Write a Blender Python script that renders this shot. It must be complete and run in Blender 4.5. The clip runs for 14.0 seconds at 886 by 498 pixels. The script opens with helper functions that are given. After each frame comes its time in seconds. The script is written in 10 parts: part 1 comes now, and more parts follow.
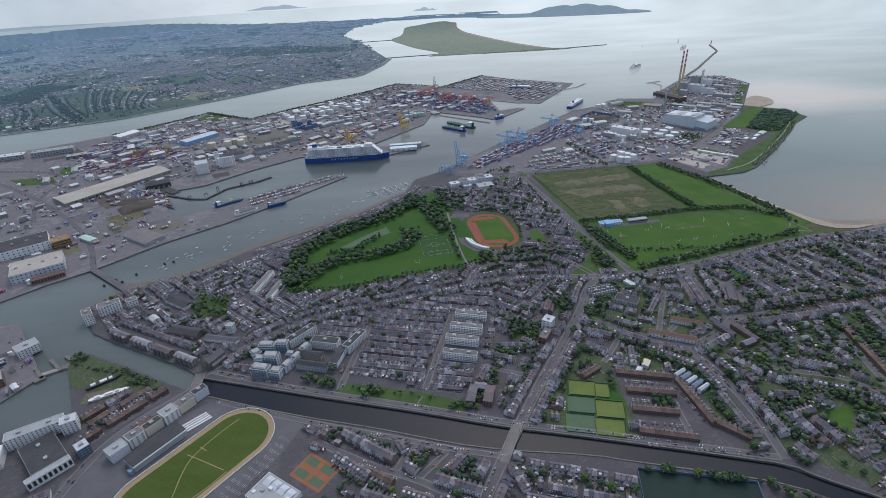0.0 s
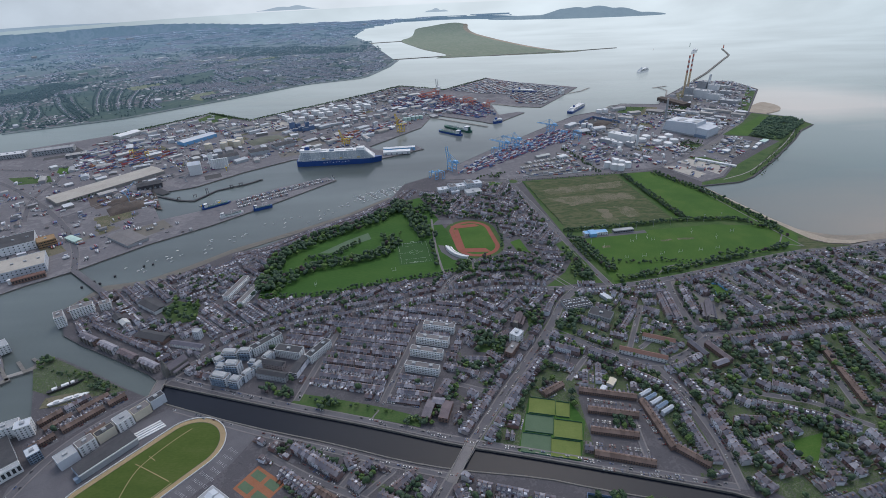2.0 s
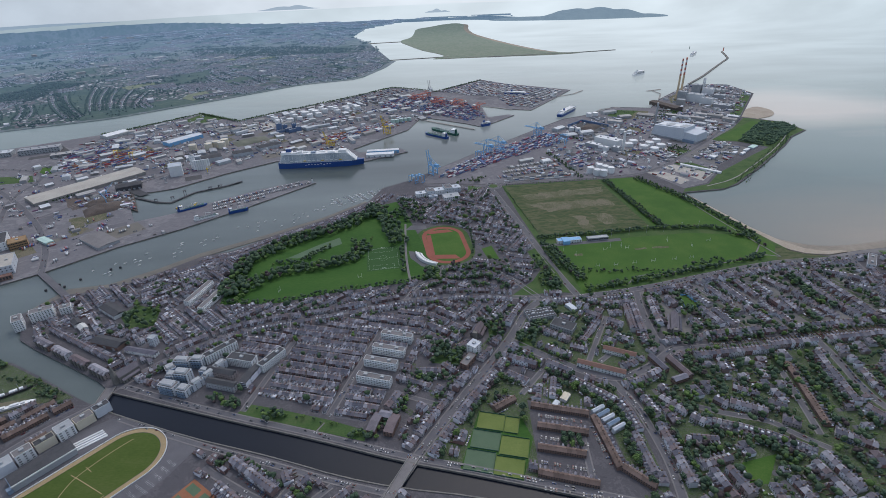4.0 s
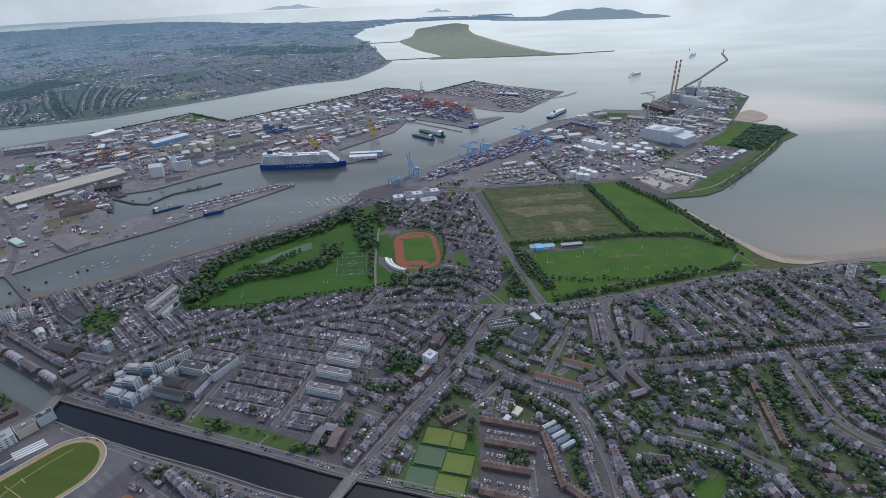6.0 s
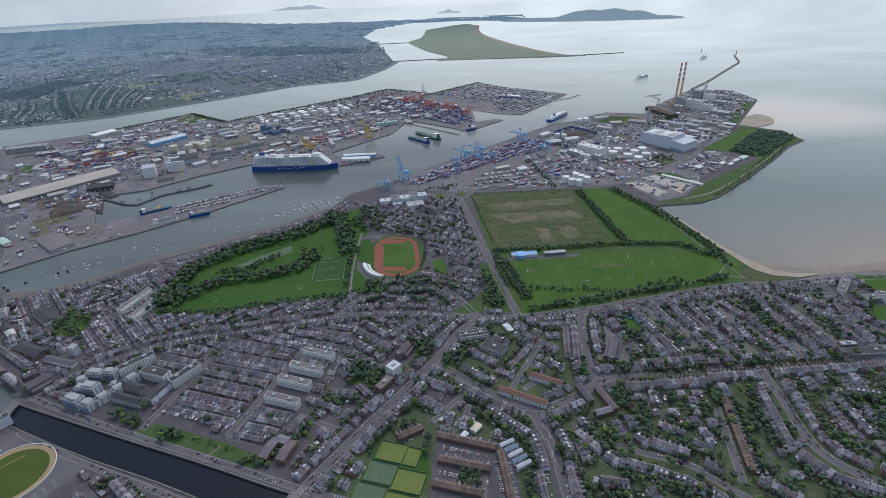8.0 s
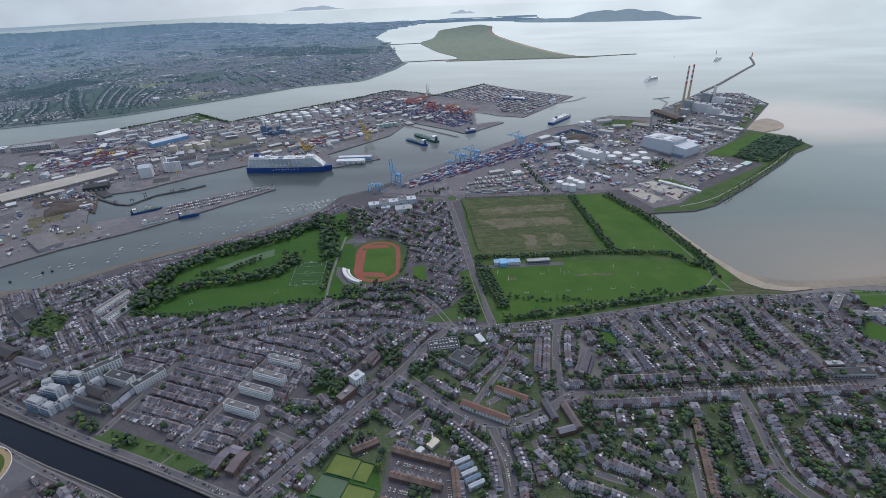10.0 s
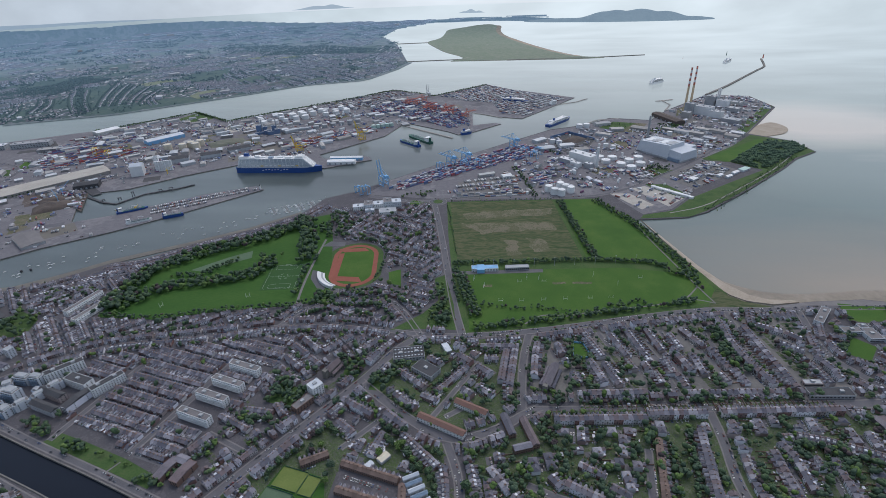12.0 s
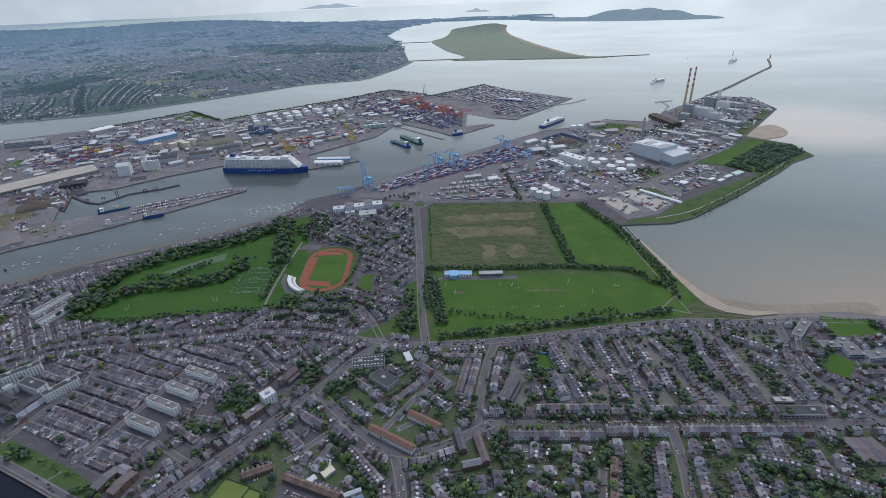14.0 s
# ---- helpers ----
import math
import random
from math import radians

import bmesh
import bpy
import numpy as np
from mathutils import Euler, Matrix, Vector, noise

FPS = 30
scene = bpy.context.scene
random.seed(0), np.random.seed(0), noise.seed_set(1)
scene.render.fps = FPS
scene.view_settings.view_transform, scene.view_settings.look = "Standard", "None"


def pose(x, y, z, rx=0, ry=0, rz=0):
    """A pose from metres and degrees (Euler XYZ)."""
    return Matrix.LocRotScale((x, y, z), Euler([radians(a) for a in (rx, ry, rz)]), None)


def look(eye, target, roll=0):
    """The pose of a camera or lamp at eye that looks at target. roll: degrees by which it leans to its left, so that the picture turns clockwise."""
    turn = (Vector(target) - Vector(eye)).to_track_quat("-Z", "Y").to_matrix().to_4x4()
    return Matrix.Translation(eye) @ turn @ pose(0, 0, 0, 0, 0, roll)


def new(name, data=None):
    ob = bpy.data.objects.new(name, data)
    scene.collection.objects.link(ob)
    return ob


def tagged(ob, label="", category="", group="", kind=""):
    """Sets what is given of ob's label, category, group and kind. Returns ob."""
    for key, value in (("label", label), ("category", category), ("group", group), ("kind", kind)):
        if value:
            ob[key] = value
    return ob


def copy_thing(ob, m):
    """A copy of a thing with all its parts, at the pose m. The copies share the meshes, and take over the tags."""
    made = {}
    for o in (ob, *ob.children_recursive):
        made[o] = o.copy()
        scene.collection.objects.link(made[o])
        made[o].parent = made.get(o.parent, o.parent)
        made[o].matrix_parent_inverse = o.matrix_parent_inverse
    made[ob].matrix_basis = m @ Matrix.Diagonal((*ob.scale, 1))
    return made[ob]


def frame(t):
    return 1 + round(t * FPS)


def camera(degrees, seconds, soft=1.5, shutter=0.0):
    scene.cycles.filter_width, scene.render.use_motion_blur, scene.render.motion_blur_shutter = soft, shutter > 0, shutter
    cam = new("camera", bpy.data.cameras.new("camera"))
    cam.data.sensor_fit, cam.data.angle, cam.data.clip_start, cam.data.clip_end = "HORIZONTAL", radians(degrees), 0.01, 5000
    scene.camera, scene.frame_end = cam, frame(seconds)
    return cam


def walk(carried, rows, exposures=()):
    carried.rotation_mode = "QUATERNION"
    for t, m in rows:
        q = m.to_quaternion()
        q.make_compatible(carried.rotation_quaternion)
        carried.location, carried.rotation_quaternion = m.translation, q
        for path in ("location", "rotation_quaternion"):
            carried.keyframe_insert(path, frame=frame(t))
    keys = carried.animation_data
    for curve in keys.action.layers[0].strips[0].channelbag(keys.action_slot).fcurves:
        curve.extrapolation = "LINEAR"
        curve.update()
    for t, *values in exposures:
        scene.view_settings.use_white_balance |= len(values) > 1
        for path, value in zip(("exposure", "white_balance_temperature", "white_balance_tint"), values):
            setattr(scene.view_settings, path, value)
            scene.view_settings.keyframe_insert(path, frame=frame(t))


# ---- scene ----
cam = camera(81.4, 14.0, 0.75)
PATH = [
    (0.0, 0.0, 0.0, 500.0, 0.00, -28.72, -2.61),
    (0.5, 18.8, 4.5, 501.4, 0.48, -28.71, -2.57),
    (1.0, 36.9, 9.2, 502.6, 0.98, -28.68, -2.52),
    (1.5, 54.8, 14.2, 503.4, 1.47, -28.65, -2.48),
    (2.0, 72.8, 19.3, 504.1, 1.89, -28.62, -2.43),
    (2.5, 90.8, 24.5, 504.5, 2.22, -28.60, -2.37),
    (3.0, 109.3, 29.8, 504.8, 2.44, -28.59, -2.32),
    (5.5, 199.9, 58.8, 505.7, 3.18, -28.63, -2.04),
    (6.0, 217.9, 65.3, 505.6, 3.53, -28.63, -2.05),
    (6.5, 235.4, 71.9, 505.2, 3.95, -28.61, -2.05),
    (7.0, 252.7, 78.5, 505.1, 4.42, -28.58, -2.08),
    (7.5, 269.8, 85.4, 504.7, 4.91, -28.55, -2.11),
    (8.0, 286.6, 92.4, 504.2, 5.44, -28.52, -2.15),
    (10.5, 371.4, 128.2, 503.5, 8.09, -28.44, -2.29),
    (11.0, 387.7, 136.1, 502.9, 8.50, -28.44, -2.27),
    (11.5, 404.0, 144.0, 502.4, 8.90, -28.45, -2.24),
    (12.0, 420.5, 152.0, 501.8, 9.29, -28.47, -2.21),
    (12.5, 437.1, 160.3, 501.1, 9.67, -28.49, -2.20),
    (13.0, 453.9, 168.6, 500.5, 10.03, -28.51, -2.21),
    (13.5, 470.5, 177.3, 499.9, 10.37, -28.52, -2.25),
    (14.0, 487.2, 186.2, 499.2, 10.69, -28.53, -2.30),
]
walk(cam, [(t, pose(x, y, z, 90 + pitch, 0, yaw) @ pose(0, 0, 0, 0, 0, roll)) for t, x, y, z, yaw, pitch, roll in PATH], [(0.0, -0.44, 5840, 10), (14.0, -0.44, 5840, 10)])

# ---- world, sun, exposure ----
SUN_AZ, SUN_EL = 12.0, 57.0     # degrees: from +y towards +x, and above the horizon
GLOW_AZ = 8.0      # where the glow painted on far sea and sky is brightest
world = bpy.data.worlds.new("overcast_sky")
scene.world = world
world.use_nodes = True
wn, wl = world.node_tree.nodes, world.node_tree.links
wn.clear()
sky = wn.new("ShaderNodeTexSky")
sky.sky_type, sky.sun_disc = "NISHITA", False
sky.sun_elevation, sky.sun_rotation = radians(SUN_EL), radians(SUN_AZ)
sky.air_density, sky.dust_density, sky.ozone_density = 1.0, 6.0, 1.0
sky_light, cloud_light, both, world_out = (wn.new("ShaderNodeBackground"), wn.new("ShaderNodeBackground"),
                                           wn.new("ShaderNodeAddShader"), wn.new("ShaderNodeOutputWorld"))
sky_light.inputs["Strength"].default_value = 0.115
cloud_light.inputs["Color"].default_value, cloud_light.inputs["Strength"].default_value = (0.80, 0.90, 1.0, 1), 0.40
wl.new(sky.outputs[0], sky_light.inputs["Color"])
wl.new(sky_light.outputs[0], both.inputs[0])
wl.new(cloud_light.outputs[0], both.inputs[1])
wl.new(both.outputs[0], world_out.inputs["Surface"])
sun = new("sun", bpy.data.lights.new("sun", "SUN"))
sun.data.energy, sun.data.angle, sun.data.color = 0.55, radians(50), (1.0, 0.95, 0.88)
sun_dir = Vector((math.sin(radians(SUN_AZ)) * math.cos(radians(SUN_EL)), math.cos(radians(SUN_AZ)) * math.cos(radians(SUN_EL)), math.sin(radians(SUN_EL))))
sun.matrix_world = look(sun_dir * 1000, (0, 0, 0))

# ---- materials ----
def material(name, colours, rough=0.85, scale=0.05, fine=0.6, metal=0.0, bump=0.0, spread=None, vary=0.0, spec=0.3, grainline=None):
    """A surface of two or more colours mixed by noise at two scales (per metre). spread: a palette from which each piece takes one colour by chance."""
    m = bpy.data.materials.new(name)
    m.use_nodes = True
    n, l = m.node_tree.nodes, m.node_tree.links
    b = n["Principled BSDF"]
    b.inputs["Roughness"].default_value, b.inputs["Metallic"].default_value = rough, metal
    b.inputs["Specular IOR Level"].default_value = spec
    geo = n.new("ShaderNodeNewGeometry")
    def noise_tex(sc, detail):
        t = n.new("ShaderNodeTexNoise")
        t.inputs["Scale"].default_value, t.inputs["Detail"].default_value, t.inputs["Roughness"].default_value = sc, detail, 0.6
        if grainline:       # the pattern is drawn out along one way: (share along, share across, degrees)
            lie = n.new("ShaderNodeMapping")
            lie.inputs["Scale"].default_value, lie.inputs["Rotation"].default_value = (grainline[0], grainline[1], 1), (0, 0, radians(-grainline[2]))
            l.new(geo.outputs["Position"], lie.inputs["Vector"])
            l.new(lie.outputs[0], t.inputs["Vector"])
        else:
            l.new(geo.outputs["Position"], t.inputs["Vector"])
        return t
    coarse, grain = noise_tex(scale, 4), noise_tex(fine, 3)
    mixed = n.new("ShaderNodeMath")
    mixed.operation = "MULTIPLY_ADD"
    mixed.inputs[1].default_value = 0.45
    l.new(grain.outputs[0], mixed.inputs[0])
    half = n.new("ShaderNodeMath")
    half.operation = "MULTIPLY"
    half.inputs[1].default_value = 0.55
    l.new(coarse.outputs[0], half.inputs[0])
    l.new(half.outputs[0], mixed.inputs[2])
    ramp = n.new("ShaderNodeValToRGB")
    ramp.color_ramp.elements[0].position, ramp.color_ramp.elements[1].position = 0.36, 0.64
    count = len(colours)
    while len(ramp.color_ramp.elements) < count:
        ramp.color_ramp.elements.new(0.5)
    for k, c in enumerate(colours):
        e = ramp.color_ramp.elements[k]
        e.position = 0.36 + 0.28 * k / max(count - 1, 1)
        e.color = (*c, 1)
    l.new(mixed.outputs[0], ramp.inputs[0])
    colour = ramp.outputs[0]
    if spread or vary:
        info = n.new("ShaderNodeObjectInfo")
        add = n.new("ShaderNodeMath")
        add.operation = "ADD"
        l.new(info.outputs["Random"], add.inputs[0])
        l.new(geo.outputs["Random Per Island"], add.inputs[1])
        part_of = n.new("ShaderNodeMath")
        part_of.operation = "FRACT"
        l.new(add.outputs[0], part_of.inputs[0])
        if spread:
            pick = n.new("ShaderNodeValToRGB")
            pick.color_ramp.interpolation = "CONSTANT"
            while len(pick.color_ramp.elements) < len(spread):
                pick.color_ramp.elements.new(0.5)
            for k, c in enumerate(spread):
                pick.color_ramp.elements[k].position = k / len(spread)
                pick.color_ramp.elements[k].color = (*c, 1)
            l.new(part_of.outputs[0], pick.inputs[0])
            tint = n.new("ShaderNodeMix")
            tint.data_type, tint.blend_type = "RGBA", "MULTIPLY"
            tint.inputs[0].default_value = 1.0
            l.new(pick.outputs[0], tint.inputs[6])
            l.new(colour, tint.inputs[7])
            colour = tint.outputs[2]
        else:
            hsv = n.new("ShaderNodeHueSaturation")
            rng = n.new("ShaderNodeMapRange")
            rng.inputs[3].default_value, rng.inputs[4].default_value = 1 - vary, 1 + vary
            l.new(part_of.outputs[0], rng.inputs[0])
            l.new(rng.outputs[0], hsv.inputs["Value"])
            l.new(colour, hsv.inputs["Color"])
            colour = hsv.outputs[0]
    l.new(colour, b.inputs["Base Color"])
    if bump:
        bu = n.new("ShaderNodeBump")
        bu.inputs["Strength"].default_value, bu.inputs["Distance"].default_value = bump, 0.3
        l.new(grain.outputs[0], bu.inputs["Height"])
        l.new(bu.outputs[0], b.inputs["Normal"])
    return m


def water_material(name, deep, rough, ripple, shoals=(), spec=0.5):
    m = bpy.data.materials.new(name)
    m.use_nodes = True
    n, l = m.node_tree.nodes, m.node_tree.links
    b = n["Principled BSDF"]
    b.inputs["IOR"].default_value, b.inputs["Specular IOR Level"].default_value = 1.33, spec
    geo = n.new("ShaderNodeNewGeometry")
    patch = n.new("ShaderNodeTexNoise")
    patch.inputs["Scale"].default_value, patch.inputs["Detail"].default_value = 0.0035, 4
    stretch = n.new("ShaderNodeMapping")
    stretch.inputs["Scale"].default_value, stretch.inputs["Rotation"].default_value = (0.35, 1.3, 1), (0, 0, radians(-12))
    l.new(geo.outputs["Position"], stretch.inputs["Vector"])
    l.new(stretch.outputs[0], patch.inputs["Vector"])
    rr = n.new("ShaderNodeMapRange")
    rr.inputs[1].default_value, rr.inputs[2].default_value = 0.3, 0.7
    rr.inputs[3].default_value, rr.inputs[4].default_value = rough * 0.7, rough * 1.35
    l.new(patch.outputs[0], rr.inputs[0])
    l.new(rr.outputs[0], b.inputs["Roughness"])
    ramp = n.new("ShaderNodeValToRGB")
    ramp.color_ramp.elements[0].position, ramp.color_ramp.elements[1].position = 0.3, 0.7
    ramp.color_ramp.elements[0].color, ramp.color_ramp.elements[1].color = (*[c * 0.66 for c in deep], 1), (*[c * 1.32 for c in deep], 1)
    l.new(patch.outputs[0], ramp.inputs[0])
    colour = ramp.outputs[0]
    for (sx, sy, lie_y, near, wide), sand in shoals:       # shallow water over a paler bed
        flat = n.new("ShaderNodeMapping")
        flat.inputs["Location"].default_value = (-sx, -sy * lie_y, 0)
        flat.inputs["Scale"].default_value = (1, lie_y, 0)
        l.new(geo.outputs["Position"], flat.inputs["Vector"])
        far_off = n.new("ShaderNodeVectorMath")
        far_off.operation = "LENGTH"
        l.new(flat.outputs[0], far_off.inputs[0])
        wob = n.new("ShaderNodeMath")
        wob.operation = "MULTIPLY_ADD"
        wob.inputs[1].default_value = 500.0
        l.new(patch.outputs[0], wob.inputs[0])
        l.new(far_off.outputs["Value"], wob.inputs[2])
        edge = n.new("ShaderNodeMapRange")
        edge.inputs[1].default_value, edge.inputs[2].default_value = near, wide
        edge.inputs[3].default_value, edge.inputs[4].default_value = 1.0, 0.0
        l.new(wob.outputs[0], edge.inputs[0])
        mix = n.new("ShaderNodeMix")
        mix.data_type = "RGBA"
        l.new(edge.outputs[0], mix.inputs[0])
        l.new(colour, mix.inputs[6])
        mix.inputs[7].default_value = (*sand, 1)
        colour = mix.outputs[2]
    l.new(colour, b.inputs["Base Color"])
    wave = n.new("ShaderNodeTexNoise")
    wave.inputs["Scale"].default_value, wave.inputs["Detail"].default_value = 0.12, 5
    l.new(geo.outputs["Position"], wave.inputs["Vector"])
    bu = n.new("ShaderNodeBump")
    bu.inputs["Strength"].default_value, bu.inputs["Distance"].default_value = ripple, 1.0
    l.new(wave.outputs[0], bu.inputs["Height"])
    l.new(bu.outputs[0], b.inputs["Normal"])
    return m


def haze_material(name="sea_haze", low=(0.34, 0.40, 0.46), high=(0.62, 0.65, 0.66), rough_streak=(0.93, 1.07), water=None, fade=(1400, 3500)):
    """Emission painted as haze on far sea or sky, brightest towards GLOW_AZ. water: a water material that turns into
    this glow with distance.
    """
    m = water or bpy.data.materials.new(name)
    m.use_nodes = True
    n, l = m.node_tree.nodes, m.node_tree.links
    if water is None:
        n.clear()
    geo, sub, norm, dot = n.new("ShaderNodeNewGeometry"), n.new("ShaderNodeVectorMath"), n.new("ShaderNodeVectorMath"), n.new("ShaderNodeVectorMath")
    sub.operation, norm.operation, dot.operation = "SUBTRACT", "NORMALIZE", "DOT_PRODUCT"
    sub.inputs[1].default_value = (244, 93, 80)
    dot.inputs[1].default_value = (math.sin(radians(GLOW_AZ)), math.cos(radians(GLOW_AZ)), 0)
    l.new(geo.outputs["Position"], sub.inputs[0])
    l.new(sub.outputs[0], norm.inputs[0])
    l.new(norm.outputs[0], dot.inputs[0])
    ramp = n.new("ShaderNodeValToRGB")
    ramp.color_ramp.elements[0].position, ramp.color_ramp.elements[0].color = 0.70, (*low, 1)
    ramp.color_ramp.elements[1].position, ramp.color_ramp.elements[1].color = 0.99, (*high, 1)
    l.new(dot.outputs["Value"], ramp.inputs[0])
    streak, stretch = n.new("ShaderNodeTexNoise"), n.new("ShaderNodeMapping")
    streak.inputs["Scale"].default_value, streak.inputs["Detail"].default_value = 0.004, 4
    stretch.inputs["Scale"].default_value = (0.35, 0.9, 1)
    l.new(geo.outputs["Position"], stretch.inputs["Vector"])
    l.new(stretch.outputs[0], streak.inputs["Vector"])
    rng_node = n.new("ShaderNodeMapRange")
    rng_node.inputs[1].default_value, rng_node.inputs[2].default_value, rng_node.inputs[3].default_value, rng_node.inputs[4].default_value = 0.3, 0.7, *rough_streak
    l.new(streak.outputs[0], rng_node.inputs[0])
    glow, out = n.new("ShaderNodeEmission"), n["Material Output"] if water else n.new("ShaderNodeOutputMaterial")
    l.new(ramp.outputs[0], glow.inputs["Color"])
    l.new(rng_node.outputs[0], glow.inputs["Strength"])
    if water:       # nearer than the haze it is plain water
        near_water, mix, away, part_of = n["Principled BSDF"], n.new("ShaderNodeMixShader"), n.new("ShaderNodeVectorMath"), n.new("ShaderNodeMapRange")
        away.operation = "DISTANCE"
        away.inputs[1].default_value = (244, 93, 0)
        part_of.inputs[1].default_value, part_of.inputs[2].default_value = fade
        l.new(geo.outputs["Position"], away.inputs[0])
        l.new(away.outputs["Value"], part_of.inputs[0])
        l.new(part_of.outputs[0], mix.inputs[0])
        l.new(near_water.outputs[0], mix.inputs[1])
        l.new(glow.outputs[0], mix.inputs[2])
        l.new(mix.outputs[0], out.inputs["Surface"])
        thick, more = n.new("ShaderNodeMapRange"), n.new("ShaderNodeMath")      # the painted haze glows more farther out
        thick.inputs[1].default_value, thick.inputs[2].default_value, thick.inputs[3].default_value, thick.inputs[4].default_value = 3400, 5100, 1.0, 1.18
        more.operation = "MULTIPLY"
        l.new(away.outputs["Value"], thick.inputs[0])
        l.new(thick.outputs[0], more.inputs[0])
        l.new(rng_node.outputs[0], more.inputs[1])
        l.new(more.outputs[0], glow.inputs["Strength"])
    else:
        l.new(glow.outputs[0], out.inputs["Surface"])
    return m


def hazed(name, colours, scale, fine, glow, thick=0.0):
    """Land with far haze painted on as emission that grows with distance. thick: how much this haze gains towards the
    horizon.
    """
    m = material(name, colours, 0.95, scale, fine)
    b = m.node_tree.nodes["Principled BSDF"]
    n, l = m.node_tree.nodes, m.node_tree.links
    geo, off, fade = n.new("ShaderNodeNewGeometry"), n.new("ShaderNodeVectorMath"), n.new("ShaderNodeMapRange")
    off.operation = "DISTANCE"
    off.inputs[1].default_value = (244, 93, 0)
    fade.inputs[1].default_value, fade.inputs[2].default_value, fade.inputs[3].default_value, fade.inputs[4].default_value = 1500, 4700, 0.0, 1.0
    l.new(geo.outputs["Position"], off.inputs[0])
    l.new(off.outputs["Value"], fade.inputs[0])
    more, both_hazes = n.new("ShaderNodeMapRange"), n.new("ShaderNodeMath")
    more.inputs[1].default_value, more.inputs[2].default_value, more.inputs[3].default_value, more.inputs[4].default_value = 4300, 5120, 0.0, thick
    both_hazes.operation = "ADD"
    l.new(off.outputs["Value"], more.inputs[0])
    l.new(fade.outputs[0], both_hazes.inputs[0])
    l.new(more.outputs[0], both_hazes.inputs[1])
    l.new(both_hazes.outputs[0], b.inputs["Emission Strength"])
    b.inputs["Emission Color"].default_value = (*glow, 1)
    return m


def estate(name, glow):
    """Far suburb: roofs, gardens and trees in rows of small plots, with woods between. glow: the haze painted as
    emission.
    """
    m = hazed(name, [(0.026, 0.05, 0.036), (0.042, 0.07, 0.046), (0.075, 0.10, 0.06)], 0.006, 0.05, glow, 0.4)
    n, l = m.node_tree.nodes, m.node_tree.links
    b = n["Principled BSDF"]
    green = b.inputs["Base Color"].links[0].from_socket
    geo, lie, plots, pick = n.new("ShaderNodeNewGeometry"), n.new("ShaderNodeMapping"), n.new("ShaderNodeTexVoronoi"), n.new("ShaderNodeValToRGB")
    lie.inputs["Scale"].default_value, lie.inputs["Rotation"].default_value = (0.075, 0.05, 0), (0, 0, radians(50))
    l.new(geo.outputs["Position"], lie.inputs["Vector"])
    l.new(lie.outputs[0], plots.inputs["Vector"])
    plots.inputs["Scale"].default_value = 1.0
    split = n.new("ShaderNodeSeparateColor")
    l.new(plots.outputs["Color"], split.inputs[0])
    pick.color_ramp.interpolation = "CONSTANT"
    tones = [(0.022, 0.042, 0.028), (0.085, 0.080, 0.085), (0.030, 0.052, 0.031), (0.15, 0.14, 0.14), (0.026, 0.046, 0.03), (0.115, 0.09, 0.085), (0.034, 0.056, 0.035), (0.075, 0.072, 0.078), (0.42, 0.41, 0.41), (0.038, 0.058, 0.035), (0.165, 0.15, 0.15), (0.022, 0.042, 0.028)]
    while len(pick.color_ramp.elements) < len(tones):
        pick.color_ramp.elements.new(0.5)
    for k, c in enumerate(tones):
        pick.color_ramp.elements[k].position, pick.color_ramp.elements[k].color = k / len(tones), (*c, 1)
    l.new(split.outputs[0], pick.inputs[0])
    wood, step, mix = n.new("ShaderNodeTexNoise"), n.new("ShaderNodeMapRange"), n.new("ShaderNodeMix")
    wood.inputs["Scale"].default_value, wood.inputs["Detail"].default_value = 0.0032, 5
    l.new(geo.outputs["Position"], wood.inputs["Vector"])
    step.inputs[1].default_value, step.inputs[2].default_value = 0.455, 0.50
    l.new(wood.outputs[0], step.inputs[0])
    mix.data_type = "RGBA"
    l.new(step.outputs[0], mix.inputs[0])
    l.new(green, mix.inputs[6])
    l.new(pick.outputs[0], mix.inputs[7])
    l.new(mix.outputs[2], b.inputs["Base Color"])
    return m


